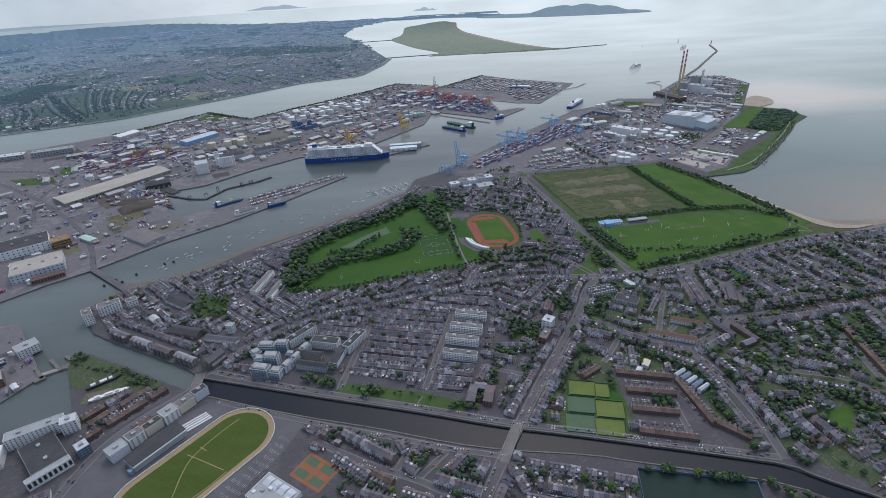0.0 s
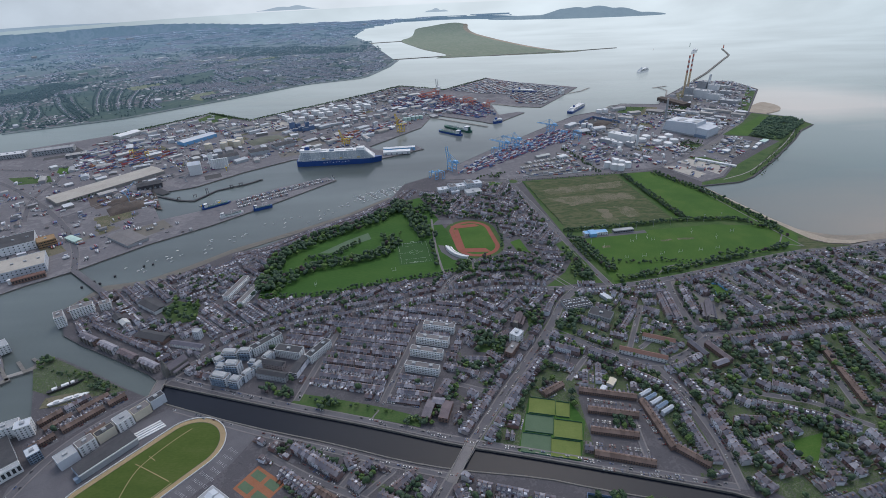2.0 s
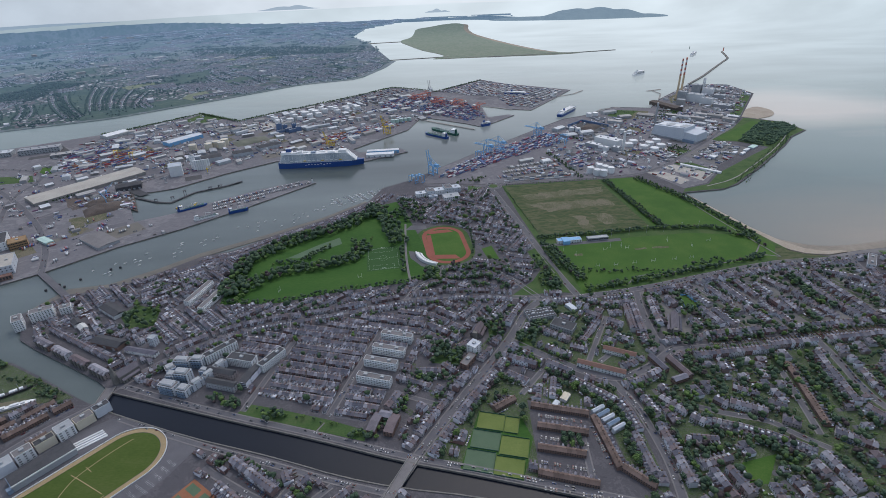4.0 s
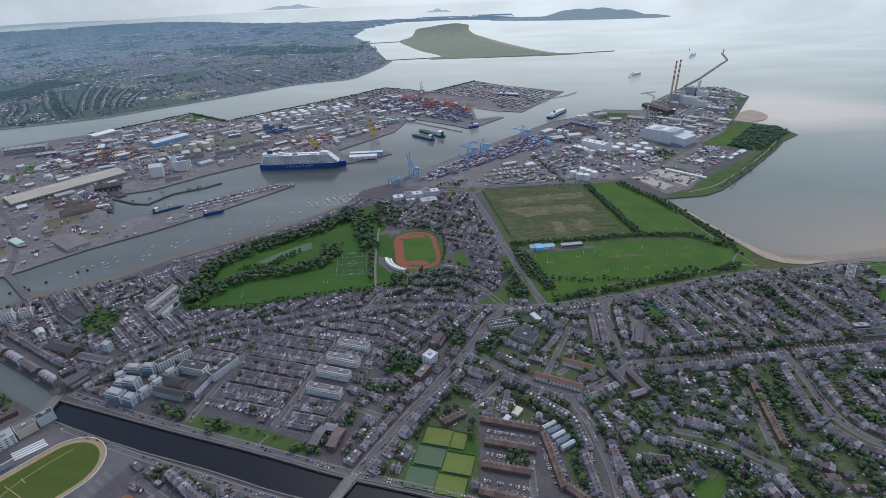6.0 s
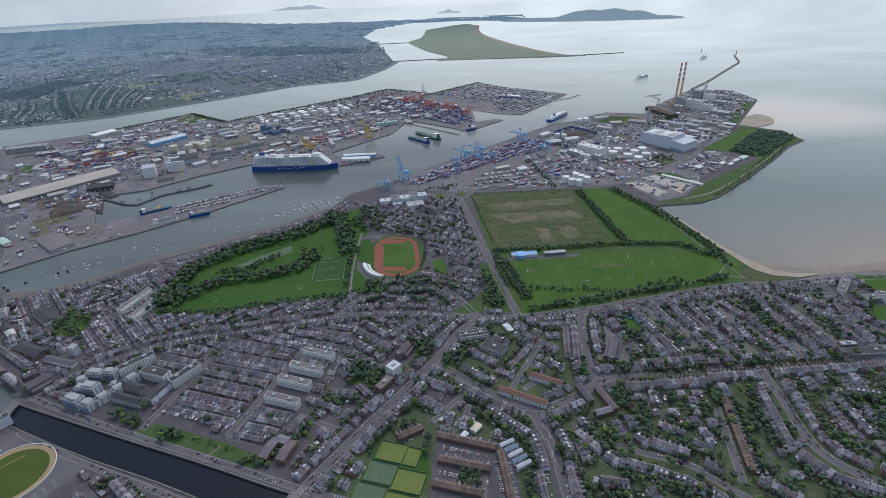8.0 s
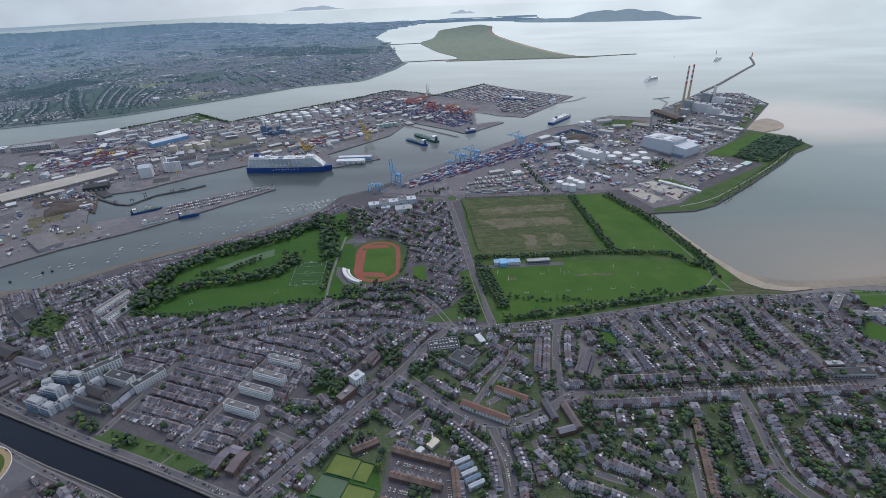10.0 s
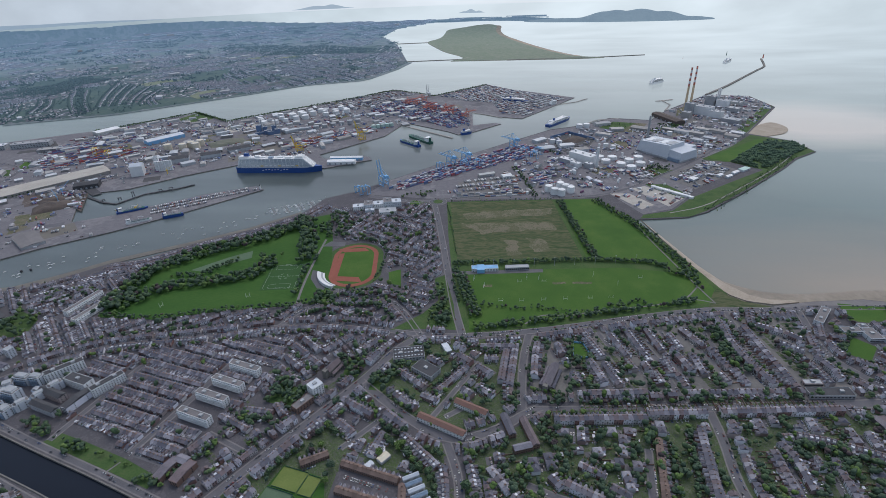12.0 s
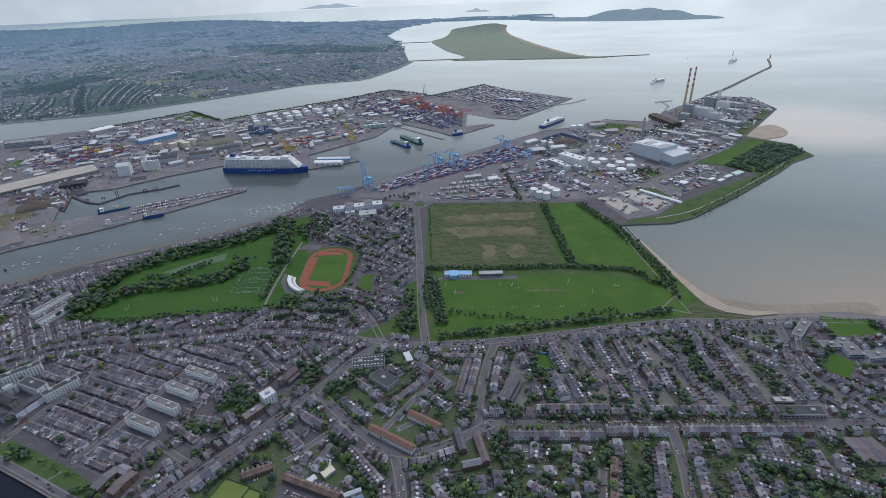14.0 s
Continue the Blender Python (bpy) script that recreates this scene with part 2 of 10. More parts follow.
M = dict(
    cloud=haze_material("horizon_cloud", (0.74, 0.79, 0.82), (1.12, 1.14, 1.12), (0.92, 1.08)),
    # sea: pale haze painted as emission, mixed in beyond 1500 m
    sea=haze_material("hazed_sea_water", (0.44, 0.515, 0.53), (0.88, 0.93, 0.912), (0.90, 1.08),
                      water_material("hazed_sea_water", (0.108, 0.128, 0.124), 0.18, 0.2, (((1900, 1650, 1.0, 1050, 1800), (0.135, 0.178, 0.160)), ((1150, 950, 1.6, 220, 840), (0.335, 0.272, 0.205)), ((1440, 2080, 1.3, 430, 760), (0.60, 0.49, 0.40)))), (1500, 3600)),
    canal=water_material("canal_water", (0.011, 0.015, 0.025), 0.22, 0.1, (), 0.32),
    town=material("town_ground", [(0.070, 0.066, 0.074), (0.098, 0.092, 0.101), (0.080, 0.076, 0.083), (0.121, 0.113, 0.122), (0.087, 0.082, 0.091)], 0.9, 0.05, 0.3),
    port=material("port_ground", [(0.126, 0.122, 0.133), (0.176, 0.166, 0.176), (0.144, 0.139, 0.150), (0.214, 0.203, 0.210), (0.162, 0.154, 0.164)], 0.9, 0.009, 0.05),
    # suburb ground: haze put into its emission, stronger with distance
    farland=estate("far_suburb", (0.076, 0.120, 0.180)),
    # dunes, headland and islets: haze put into colours and emission
    dune=hazed("hazed_dune_grass", [(0.095, 0.125, 0.07), (0.165, 0.175, 0.12), (0.11, 0.14, 0.08), (0.20, 0.20, 0.15)], 0.006, 0.03, (0.115, 0.14, 0.14)),
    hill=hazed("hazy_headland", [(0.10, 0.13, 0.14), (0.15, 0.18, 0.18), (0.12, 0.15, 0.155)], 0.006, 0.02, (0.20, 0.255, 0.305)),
    isle=hazed("hazed_island", [(0.10, 0.13, 0.14), (0.13, 0.16, 0.16)], 0.006, 0.02, (0.46, 0.52, 0.57)),
    lawn=material("mown_grass", [(0.042, 0.098, 0.015), (0.054, 0.116, 0.018), (0.080, 0.136, 0.027)], 0.95, 0.02, 0.5),
    parkgrass=material("park_grass", [(0.030, 0.082, 0.013), (0.041, 0.100, 0.016), (0.055, 0.114, 0.021)], 0.95, 0.015, 0.3, grainline=(0.4, 1.2, 20)),
    rough=material("rough_meadow", [(0.030, 0.056, 0.019), (0.058, 0.084, 0.029), (0.110, 0.108, 0.058), (0.042, 0.070, 0.024), (0.092, 0.098, 0.046), (0.036, 0.062, 0.021)], 0.95, 0.02, 0.11, grainline=(0.30, 1.35, 10)),
    scrub=material("scrub_grass", [(0.035, 0.075, 0.02), (0.06, 0.105, 0.03), (0.085, 0.11, 0.045)], 0.95, 0.03, 0.4),
    garden=material("garden_ground", [(0.028, 0.048, 0.018), (0.060, 0.100, 0.026), (0.115, 0.110, 0.100), (0.038, 0.070, 0.020), (0.078, 0.114, 0.034), (0.165, 0.155, 0.148), (0.034, 0.056, 0.019)], 0.95, 0.16, 0.6),
    sand=material("beach_sand", [(0.31, 0.26, 0.20), (0.42, 0.36, 0.29)], 0.95, 0.03, 0.3),
    wetsand=material("wet_sand", [(0.17, 0.142, 0.108), (0.225, 0.19, 0.145), (0.27, 0.23, 0.18)], 0.55, 0.012, 0.1),
    mud=material("shore_mud", [(0.12, 0.11, 0.095), (0.17, 0.155, 0.13)], 0.7, 0.03, 0.4),
    road=material("asphalt", [(0.100, 0.097, 0.107), (0.146, 0.140, 0.150)], 0.9, 0.04, 0.7),
    pave=material("concrete_pavement", [(0.155, 0.145, 0.145), (0.215, 0.202, 0.20)], 0.9, 0.05, 0.8),
    conc=material("quay_concrete", [(0.22, 0.21, 0.195), (0.33, 0.315, 0.29)], 0.9, 0.05, 0.5),
    stone=material("weathered_stone", [(0.13, 0.125, 0.115), (0.22, 0.205, 0.185)], 0.9, 0.15, 0.9, bump=0.3),
    leaf=material("foliage", [(0.042, 0.073, 0.042), (0.055, 0.090, 0.048), (0.068, 0.106, 0.051), (0.088, 0.128, 0.055)], 0.9, 0.09, 0.7, vary=0.16),
    leaf_lime=material("lime_foliage", [(0.060, 0.104, 0.030), (0.088, 0.140, 0.038), (0.125, 0.175, 0.055)], 0.9, 0.09, 0.7, vary=0.16),
    leaf_deep=material("deep_foliage", [(0.038, 0.066, 0.044), (0.054, 0.084, 0.053), (0.070, 0.102, 0.058)], 0.9, 0.09, 0.7, vary=0.16),
    # headland scrub: haze painted in by lighter leaves and faint emission
    leaf_scrub=hazed("hazed_scrub_foliage", [(0.050, 0.086, 0.046), (0.072, 0.112, 0.054), (0.092, 0.135, 0.062)], 0.05, 0.4, (0.080, 0.122, 0.170)),
    leaf_plum=material("copper_foliage", [(0.050, 0.040, 0.042), (0.072, 0.056, 0.055)], 0.9, 0.09, 0.7, vary=0.16),
    # far trees: emission painted on as haze
    leaf_far=hazed("hazed_distant_foliage", [(0.034, 0.058, 0.042), (0.052, 0.080, 0.055)], 0.02, 0.2, (0.078, 0.122, 0.182), 0.4),
    bark=material("bark", [(0.06, 0.045, 0.03), (0.10, 0.08, 0.06)], 0.95, 0.5, 3),
    wall=material("house_wall", [(0.85, 0.85, 0.884), (1, 1, 1.040)], 0.9, 0.2, 1.5, spread=[(0.25, 0.15, 0.130), (0.60, 0.59, 0.590), (0.36, 0.31, 0.285), (0.76, 0.76, 0.780), (0.26, 0.18, 0.160), (0.50, 0.49, 0.490), (0.26, 0.195, 0.180), (0.78, 0.78, 0.801), (0.58, 0.55, 0.520)]),
    roof=material("slate_roof", [(0.75, 0.75, 0.795), (1, 1, 1.060), (1.2, 1.2, 1.272)], 0.8, 0.15, 1.2, spread=[(0.128, 0.123, 0.140), (0.158, 0.142, 0.150), (0.115, 0.111, 0.125), (0.215, 0.206, 0.222), (0.155, 0.124, 0.123), (0.108, 0.107, 0.124), (0.18, 0.166, 0.176), (0.30, 0.29, 0.30)]),
    tile=material("clay_tile_roof", [(0.14, 0.10, 0.085), (0.18, 0.13, 0.11)], 0.85, 0.2, 1.2, vary=0.25),
    chim=material("chimney_brick", [(0.16, 0.10, 0.075), (0.24, 0.17, 0.13)], 0.9, 0.3, 2, vary=0.3),
    glass=material("window_glass", [(0.03, 0.035, 0.04), (0.05, 0.055, 0.06)], 0.15, 0.3, 1, spec=0.6),
    white=material("white_render", [(0.66, 0.66, 0.65), (0.78, 0.78, 0.77)], 0.7, 0.06, 0.8, vary=0.08),
    ext=material("extension_roof", [(0.9, 0.9, 0.927), (1, 1, 1.030)], 0.8, 0.2, 1, spread=[(0.56, 0.56, 0.587), (0.14, 0.14, 0.154), (0.64, 0.64, 0.659), (0.24, 0.23, 0.227), (0.17, 0.15, 0.144), (0.10, 0.10, 0.113), (0.34, 0.33, 0.330)]),
    brick=material("brown_brick", [(0.165, 0.110, 0.090), (0.225, 0.150, 0.120)], 0.9, 0.2, 1.5),
    shed=material("sheet_metal", [(0.88, 0.88, 0.88), (1, 1, 1)], 0.55, 0.04, 0.5, spread=[(0.46, 0.48, 0.50), (0.34, 0.34, 0.35), (0.60, 0.61, 0.62), (0.25, 0.24, 0.23), (0.40, 0.38, 0.36), (0.52, 0.52, 0.50)]),
    container=material("painted_steel", [(0.8, 0.8, 0.8), (1, 1, 1)], 0.6, 0.1, 1, spread=[(0.36, 0.10, 0.12), (0.13, 0.17, 0.34), (0.55, 0.56, 0.58), (0.17, 0.12, 0.22), (0.16, 0.22, 0.40), (0.66, 0.66, 0.66), (0.22, 0.11, 0.19), (0.12, 0.15, 0.28), (0.34, 0.14, 0.15), (0.45, 0.46, 0.48), (0.17, 0.23, 0.36), (0.68, 0.68, 0.67), (0.24, 0.25, 0.30)]),
    bright=material("bright_painted_steel", [(0.85, 0.85, 0.85), (1, 1, 1)], 0.6, 0.1, 1, spread=[(0.38, 0.085, 0.085), (0.13, 0.18, 0.36), (0.58, 0.58, 0.58), (0.30, 0.12, 0.12), (0.40, 0.20, 0.10), (0.14, 0.21, 0.36), (0.34, 0.34, 0.36), (0.64, 0.64, 0.63), (0.22, 0.14, 0.24)]),
    trailer=material("trailer_white", [(0.8, 0.8, 0.8), (1, 1, 1)], 0.6, 0.2, 1, spread=[(0.62, 0.62, 0.62), (0.45, 0.45, 0.47), (0.70, 0.70, 0.70), (0.58, 0.58, 0.58), (0.27, 0.11, 0.09), (0.55, 0.55, 0.53), (0.20, 0.21, 0.23), (0.10, 0.13, 0.24), (0.33, 0.32, 0.31)]),
    car=material("car_paint", [(0.9, 0.9, 0.9), (1, 1, 1)], 0.3, 0.3, 2, spread=[(0.5, 0.5, 0.52), (0.05, 0.05, 0.06), (0.65, 0.65, 0.65), (0.12, 0.13, 0.16), (0.16, 0.03, 0.03), (0.08, 0.12, 0.25), (0.3, 0.31, 0.33)], spec=0.5),
    track=material("running_track", [(0.225, 0.075, 0.052), (0.275, 0.097, 0.068)], 0.9, 0.05, 0.6),
    clay=material("clay_court", [(0.25, 0.105, 0.055), (0.30, 0.135, 0.075)], 0.9, 0.05, 0.6),
    court=material("sports_court_green", [(0.086, 0.132, 0.078), (0.108, 0.155, 0.096)], 0.9, 0.05, 0.5),
    court_dk=material("astro_turf", [(0.030, 0.078, 0.020), (0.040, 0.094, 0.024)], 0.9, 0.05, 0.5),
    court_lt=material("worn_turf", [(0.120, 0.160, 0.040), (0.165, 0.20, 0.056)], 0.9, 0.05, 0.5),
    hull=material("navy_hull", [(0.014, 0.055, 0.22), (0.022, 0.075, 0.27)], 0.35, 0.02, 0.3, spec=0.5),
    blue=material("blue_steel", [(0.18, 0.38, 0.62), (0.24, 0.45, 0.68)], 0.5, 0.05, 0.5),
    yellow=material("yellow_steel", [(0.62, 0.42, 0.04), (0.70, 0.50, 0.07)], 0.5, 0.05, 0.5),
    red=material("red_steel", [(0.46, 0.15, 0.11), (0.54, 0.19, 0.14)], 0.5, 0.05, 0.5),
    steel=material("grey_steel", [(0.30, 0.31, 0.32), (0.40, 0.41, 0.42)], 0.5, 0.05, 0.6),
    dark=material("dark_felt_roof", [(0.055, 0.055, 0.06), (0.085, 0.085, 0.09)], 0.9, 0.05, 0.5),
    rust=material("scrap_iron", [(0.075, 0.06, 0.052), (0.12, 0.095, 0.08), (0.068, 0.066, 0.068)], 0.9, 0.1, 0.8, bump=0.4),
    bare=material("bare_earth", [(0.132, 0.118, 0.078), (0.172, 0.150, 0.105), (0.082, 0.092, 0.044), (0.148, 0.130, 0.088)], 0.95, 0.03, 0.3),
    redtile=material("red_tile_roof", [(0.17, 0.10, 0.082), (0.21, 0.125, 0.10)], 0.85, 0.2, 1.2),
    pale=material("pale_slab", [(0.36, 0.33, 0.29), (0.46, 0.43, 0.38)], 0.9, 0.03, 0.3),
    slateblue=material("slate_blue_cladding", [(0.10, 0.16, 0.28), (0.15, 0.21, 0.33)], 0.6, 0.05, 0.5),
    mint=material("pale_green_paint", [(0.42, 0.56, 0.50), (0.48, 0.62, 0.55)], 0.6, 0.05, 0.5),
    mound=material("weathered_stockpile", [(0.13, 0.14, 0.11), (0.18, 0.18, 0.14)], 0.95, 0.03, 0.3),
    timber=material("timber_cladding", [(0.26, 0.17, 0.09), (0.33, 0.22, 0.12)], 0.85, 0.2, 1),
    green_deck=material("green_deck_paint", [(0.03, 0.10, 0.075), (0.05, 0.13, 0.10)], 0.6, 0.05, 0.5),
    # far houses: the same haze painted into walls and roofs as emission
    farwall=hazed("hazed_house_wall", [(0.36, 0.34, 0.34), (0.82, 0.80, 0.79)], 0.03, 0.3, (0.078, 0.122, 0.182), 0.4),
    farroof=hazed("hazed_house_roof", [(0.105, 0.10, 0.112), (0.21, 0.185, 0.185)], 0.03, 0.3, (0.078, 0.122, 0.182), 0.4),
    farhall=material("far_hall_roof", [(0.42, 0.43, 0.45), (0.52, 0.53, 0.55)], 0.8, 0.02, 0.3, vary=0.2),
    yard=material("worn_tarmac", [(0.13, 0.125, 0.12), (0.19, 0.18, 0.17)], 0.9, 0.03, 0.25),
    darkyard=material("fresh_tarmac", [(0.065, 0.065, 0.068), (0.10, 0.098, 0.098)], 0.9, 0.03, 0.25),
    clad=material("white_cladding", [(0.50, 0.53, 0.57), (0.58, 0.60, 0.63)], 0.55, 0.03, 0.3),
    # coast: haze put into the emission, thickest at the horizon
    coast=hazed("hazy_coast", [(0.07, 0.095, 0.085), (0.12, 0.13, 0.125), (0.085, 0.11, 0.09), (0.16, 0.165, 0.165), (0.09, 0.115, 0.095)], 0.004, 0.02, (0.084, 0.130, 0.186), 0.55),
    balcony=material("blue_tinted_glazing", [(0.16, 0.22, 0.30), (0.24, 0.30, 0.38)], 0.3, 0.2, 2, spec=0.5),
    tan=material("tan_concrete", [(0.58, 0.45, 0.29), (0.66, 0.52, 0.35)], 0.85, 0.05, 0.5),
    racesand=material("race_track_sand", [(0.30, 0.225, 0.125), (0.36, 0.275, 0.16)], 0.95, 0.05, 0.4),
    racegrass=material("race_track_grass", [(0.052, 0.084, 0.014), (0.066, 0.098, 0.017), (0.082, 0.106, 0.026)], 0.95, 0.03, 0.4, grainline=(0.5, 1.4, 53)),
    cream=material("cream_paint", [(0.58, 0.52, 0.40), (0.66, 0.60, 0.48)], 0.7, 0.05, 0.5),
    astro=material("dark_astro_turf", [(0.020, 0.038, 0.032), (0.028, 0.048, 0.040)], 0.9, 0.05, 0.5),
    # farthest coast: strong emission stands in for the haze before it
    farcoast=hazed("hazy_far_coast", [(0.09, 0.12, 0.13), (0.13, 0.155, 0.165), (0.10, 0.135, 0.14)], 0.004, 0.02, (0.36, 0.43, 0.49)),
    sign=material("line_paint", [(0.75, 0.75, 0.73), (0.8, 0.8, 0.8)], 0.8, 0.2, 1),
)


# ---- building tools ----
def mesh_of(name, verts, faces, mats, idx=None, smooth=False):
    me = bpy.data.meshes.new(name)
    me.from_pydata([tuple(v) for v in verts], [], faces)
    for m in mats:
        me.materials.append(m)
    if idx is not None:
        me.polygons.foreach_set("material_index", np.asarray(idx, dtype=np.int32))
    if smooth:
        me.polygons.foreach_set("use_smooth", np.ones(len(me.polygons), dtype=bool))
    me.update()
    return me


class Shape:
    """Verts, faces and material numbers that add up to one mesh."""
    def __init__(self):
        self.v, self.f, self.m = [], [], []

    def add(self, verts, faces, mat=0):
        o = len(self.v)
        self.v += [tuple(v) for v in verts]
        self.f += [tuple(o + i for i in f) for f in faces]
        self.m += [mat] * len(faces)
        return self

    def box(self, x, y, z, w, d, h, ang=0.0, mat=0, top=None, taper=1.0):
        """A box on z, centred on x, y; top: the material number of its top; taper: the top's share of the base."""
        c, s = math.cos(radians(ang)), math.sin(radians(ang))
        vs = []
        for k, zz in ((1.0, z), (taper, z + h)):
            for a, b in ((-1, -1), (1, -1), (1, 1), (-1, 1)):
                p, q = a * w / 2 * k, b * d / 2 * k
                vs.append((x + c * p - s * q, y + s * p + c * q, zz))
        self.add(vs, [(0, 1, 5, 4), (1, 2, 6, 5), (2, 3, 7, 6), (3, 0, 4, 7), (3, 2, 1, 0)], mat)
        self.f.append(tuple(len(self.v) - 8 + i for i in (4, 5, 6, 7)))
        self.m.append(mat if top is None else top)
        return self

    def gable(self, x, y, z, w, d, h, ang=0.0, mat=0, over=0.0, hip=0.0):
        """A pitched roof on z with its ridge along w. hip: how far in the ridge's ends stand."""
        c, s = math.cos(radians(ang)), math.sin(radians(ang))
        w2, d2 = w / 2 + over, d / 2 + over
        loc = [(-w2, -d2, 0), (w2, -d2, 0), (w2, d2, 0), (-w2, d2, 0), (-w2 + hip, 0, h), (w2 - hip, 0, h)]
        self.add([(x + c * p - s * q, y + s * p + c * q, z + r) for p, q, r in loc],
                 [(0, 1, 5, 4), (2, 3, 4, 5), (1, 2, 5), (3, 0, 4), (3, 2, 1, 0)], mat)
        return self

    def cyl(self, x, y, z, r, h, n=16, mat=0, r2=None, top=None, cone=0.0):
        r2 = r if r2 is None else r2
        ring = [(math.cos(2 * math.pi * k / n), math.sin(2 * math.pi * k / n)) for k in range(n)]
        vs = [(x + r * a, y + r * b, z) for a, b in ring] + [(x + r2 * a, y + r2 * b, z + h) for a, b in ring] + [(x, y, z + h + cone)]
        self.add(vs, [(k, (k + 1) % n, n + (k + 1) % n, n + k) for k in range(n)], mat)
        o = len(self.v) - len(vs)
        for k in range(n):
            self.f.append((o + n + k, o + n + (k + 1) % n, o + 2 * n))
            self.m.append(mat if top is None else top)
        return self

    def beam(self, a, b, t, mat=0):
        """A square bar of thickness t from a to b."""
        a, b = Vector(a), Vector(b)
        d = (b - a).normalized()
        u = d.cross(Vector((0, 0, 1)))
        u = u.normalized() if u.length > 0.01 else Vector((1, 0, 0))
        w = d.cross(u)
        vs = [p + (u * i + w * j) * t / 2 for p in (a, b) for i, j in ((-1, -1), (1, -1), (1, 1), (-1, 1))]
        self.add(vs, [(0, 1, 5, 4), (1, 2, 6, 5), (2, 3, 7, 6), (3, 0, 4, 7), (0, 3, 2, 1), (4, 5, 6, 7)], mat)
        return self

    def mesh(self, name, mats, smooth=False):
        return mesh_of(name, self.v, self.f, mats, self.m, smooth)


def thing(name, label, category, x=0, y=0, z=0, ang=0.0, group="", kind=""):
    """An Empty at the base of a thing."""
    ob = new(name)
    ob.matrix_basis = pose(x, y, z, 0, 0, ang)
    return tagged(ob, label, category, group, kind)


def part(name, shape, mats, parent, label="", smooth=False):
    ob = new(name, shape.mesh(name, mats if isinstance(mats, list) else [mats], smooth))
    ob.parent = parent
    if label:
        tagged(ob, label)
    return ob


def single(name, shape, mats, label, category, kind="", group="", smooth=False):
    ob = new(name, shape.mesh(name, mats if isinstance(mats, list) else [mats], smooth))
    return tagged(ob, label, category, group, kind)


MID = (244.0, 93.0, 503.0)
def far(x, y, z=0.0):
    """Far ground closes up and rises towards the horizon."""
    dx, dy = x - MID[0], y - MID[1]
    d = math.hypot(dx, dy)
    if d < 4300:
        return (x, y, z)
    e = 4300 + 850 * (1 - math.exp(-(d - 4300) / 850))
    return (MID[0] + dx * e / d, MID[1] + dy * e / d, MID[2] * (1 - e / d) + z * e / d)


def sheet(name, pts, z, depth, mat, label, category="ground", cut=0, kind="structure", edge=None):
    """Flat ground with an outline, its top at z and its edge depth deep. cut: the longest edge of its net, for far ground."""
    bm = bmesh.new()
    face = bm.faces.new([bm.verts.new((x, y, z)) for x, y in pts])
    if face.normal.z < 0:
        face.normal_flip()
    face.normal_update()
    if face.normal.z < 0:
        face.normal_flip()
    made = bmesh.ops.extrude_face_region(bm, geom=[face])
    low = [v for v in made["geom"] if isinstance(v, bmesh.types.BMVert)]
    if depth:
        # the copy becomes the top, the first face its underside
        for v in face.verts:
            v.co.z -= depth
    bmesh.ops.triangulate(bm, faces=[f for f in bm.faces if len(f.verts) > 4])
    if cut:
        for _ in range(7):
            long = [e for e in bm.edges if e.calc_length() > cut]
            if not long:
                break
            bmesh.ops.subdivide_edges(bm, edges=long, cuts=1)
            bmesh.ops.triangulate(bm, faces=[f for f in bm.faces if len(f.verts) > 3])
        for v in bm.verts:
            v.co = far(*v.co)
    bmesh.ops.recalc_face_normals(bm, faces=bm.faces)
    me = bpy.data.meshes.new(name)
    bm.to_mesh(me)
    bm.free()
    me.materials.append(mat)
    if edge:
        me.materials.append(edge)
        for p in me.polygons:
            p.material_index = 1 if abs(p.normal.z) < 0.5 else 0
    return tagged(new(name, me), label, category, "", kind)


def spaced(pts, step):
    """Points every step metres along a line of points, with the way it runs there."""
    out, left = [], 0.0
    for (x0, y0), (x1, y1) in zip(pts, pts[1:]):
        n = math.hypot(x1 - x0, y1 - y0)
        while left < n:
            k = left / n
            out.append((x0 + (x1 - x0) * k, y0 + (y1 - y0) * k, math.degrees(math.atan2(y1 - y0, x1 - x0))))
            left += step
        left -= n
    return out


def smoothed(pts, rounds=2):
    """Chaikin's corner cutting; the ends stay."""
    for _ in range(rounds):
        out = [pts[0]]
        for (x0, y0), (x1, y1) in zip(pts, pts[1:]):
            out += [(0.75 * x0 + 0.25 * x1, 0.75 * y0 + 0.25 * y1), (0.25 * x0 + 0.75 * x1, 0.25 * y0 + 0.75 * y1)]
        pts = out + [pts[-1]]
    return pts


def offset_line(pts, off):
    out = []
    for k, (x, y) in enumerate(pts):
        (xa, ya), (xb, yb) = pts[max(k - 1, 0)], pts[min(k + 1, len(pts) - 1)]
        n = math.hypot(xb - xa, yb - ya) or 1
        out.append((x - (yb - ya) / n * off, y + (xb - xa) / n * off))
    return out


def ribbon(shape, pts, left, right, z, depth, mat=0):
    """A strip along a line, from left to right of it (metres, left positive), with its edges."""
    a, b = offset_line(pts, left), offset_line(pts, right)
    n = len(pts)
    vs = [(*p, z) for p in a] + [(*p, z) for p in b] + [(*p, z - depth) for p in a] + [(*p, z - depth) for p in b]
    fs = []
    for k in range(n - 1):
        fs += [(k + n, k + n + 1, k + 1, k), (k, k + 1, k + 1 + 2 * n, k + 2 * n), (k + n + 1, k + n, k + 3 * n, k + 3 * n + 1)]
    fs += [(0, 2 * n, 3 * n, n), (n - 1, 2 * n - 1, 4 * n - 1, 3 * n - 1)]
    shape.add(vs, fs, mat)


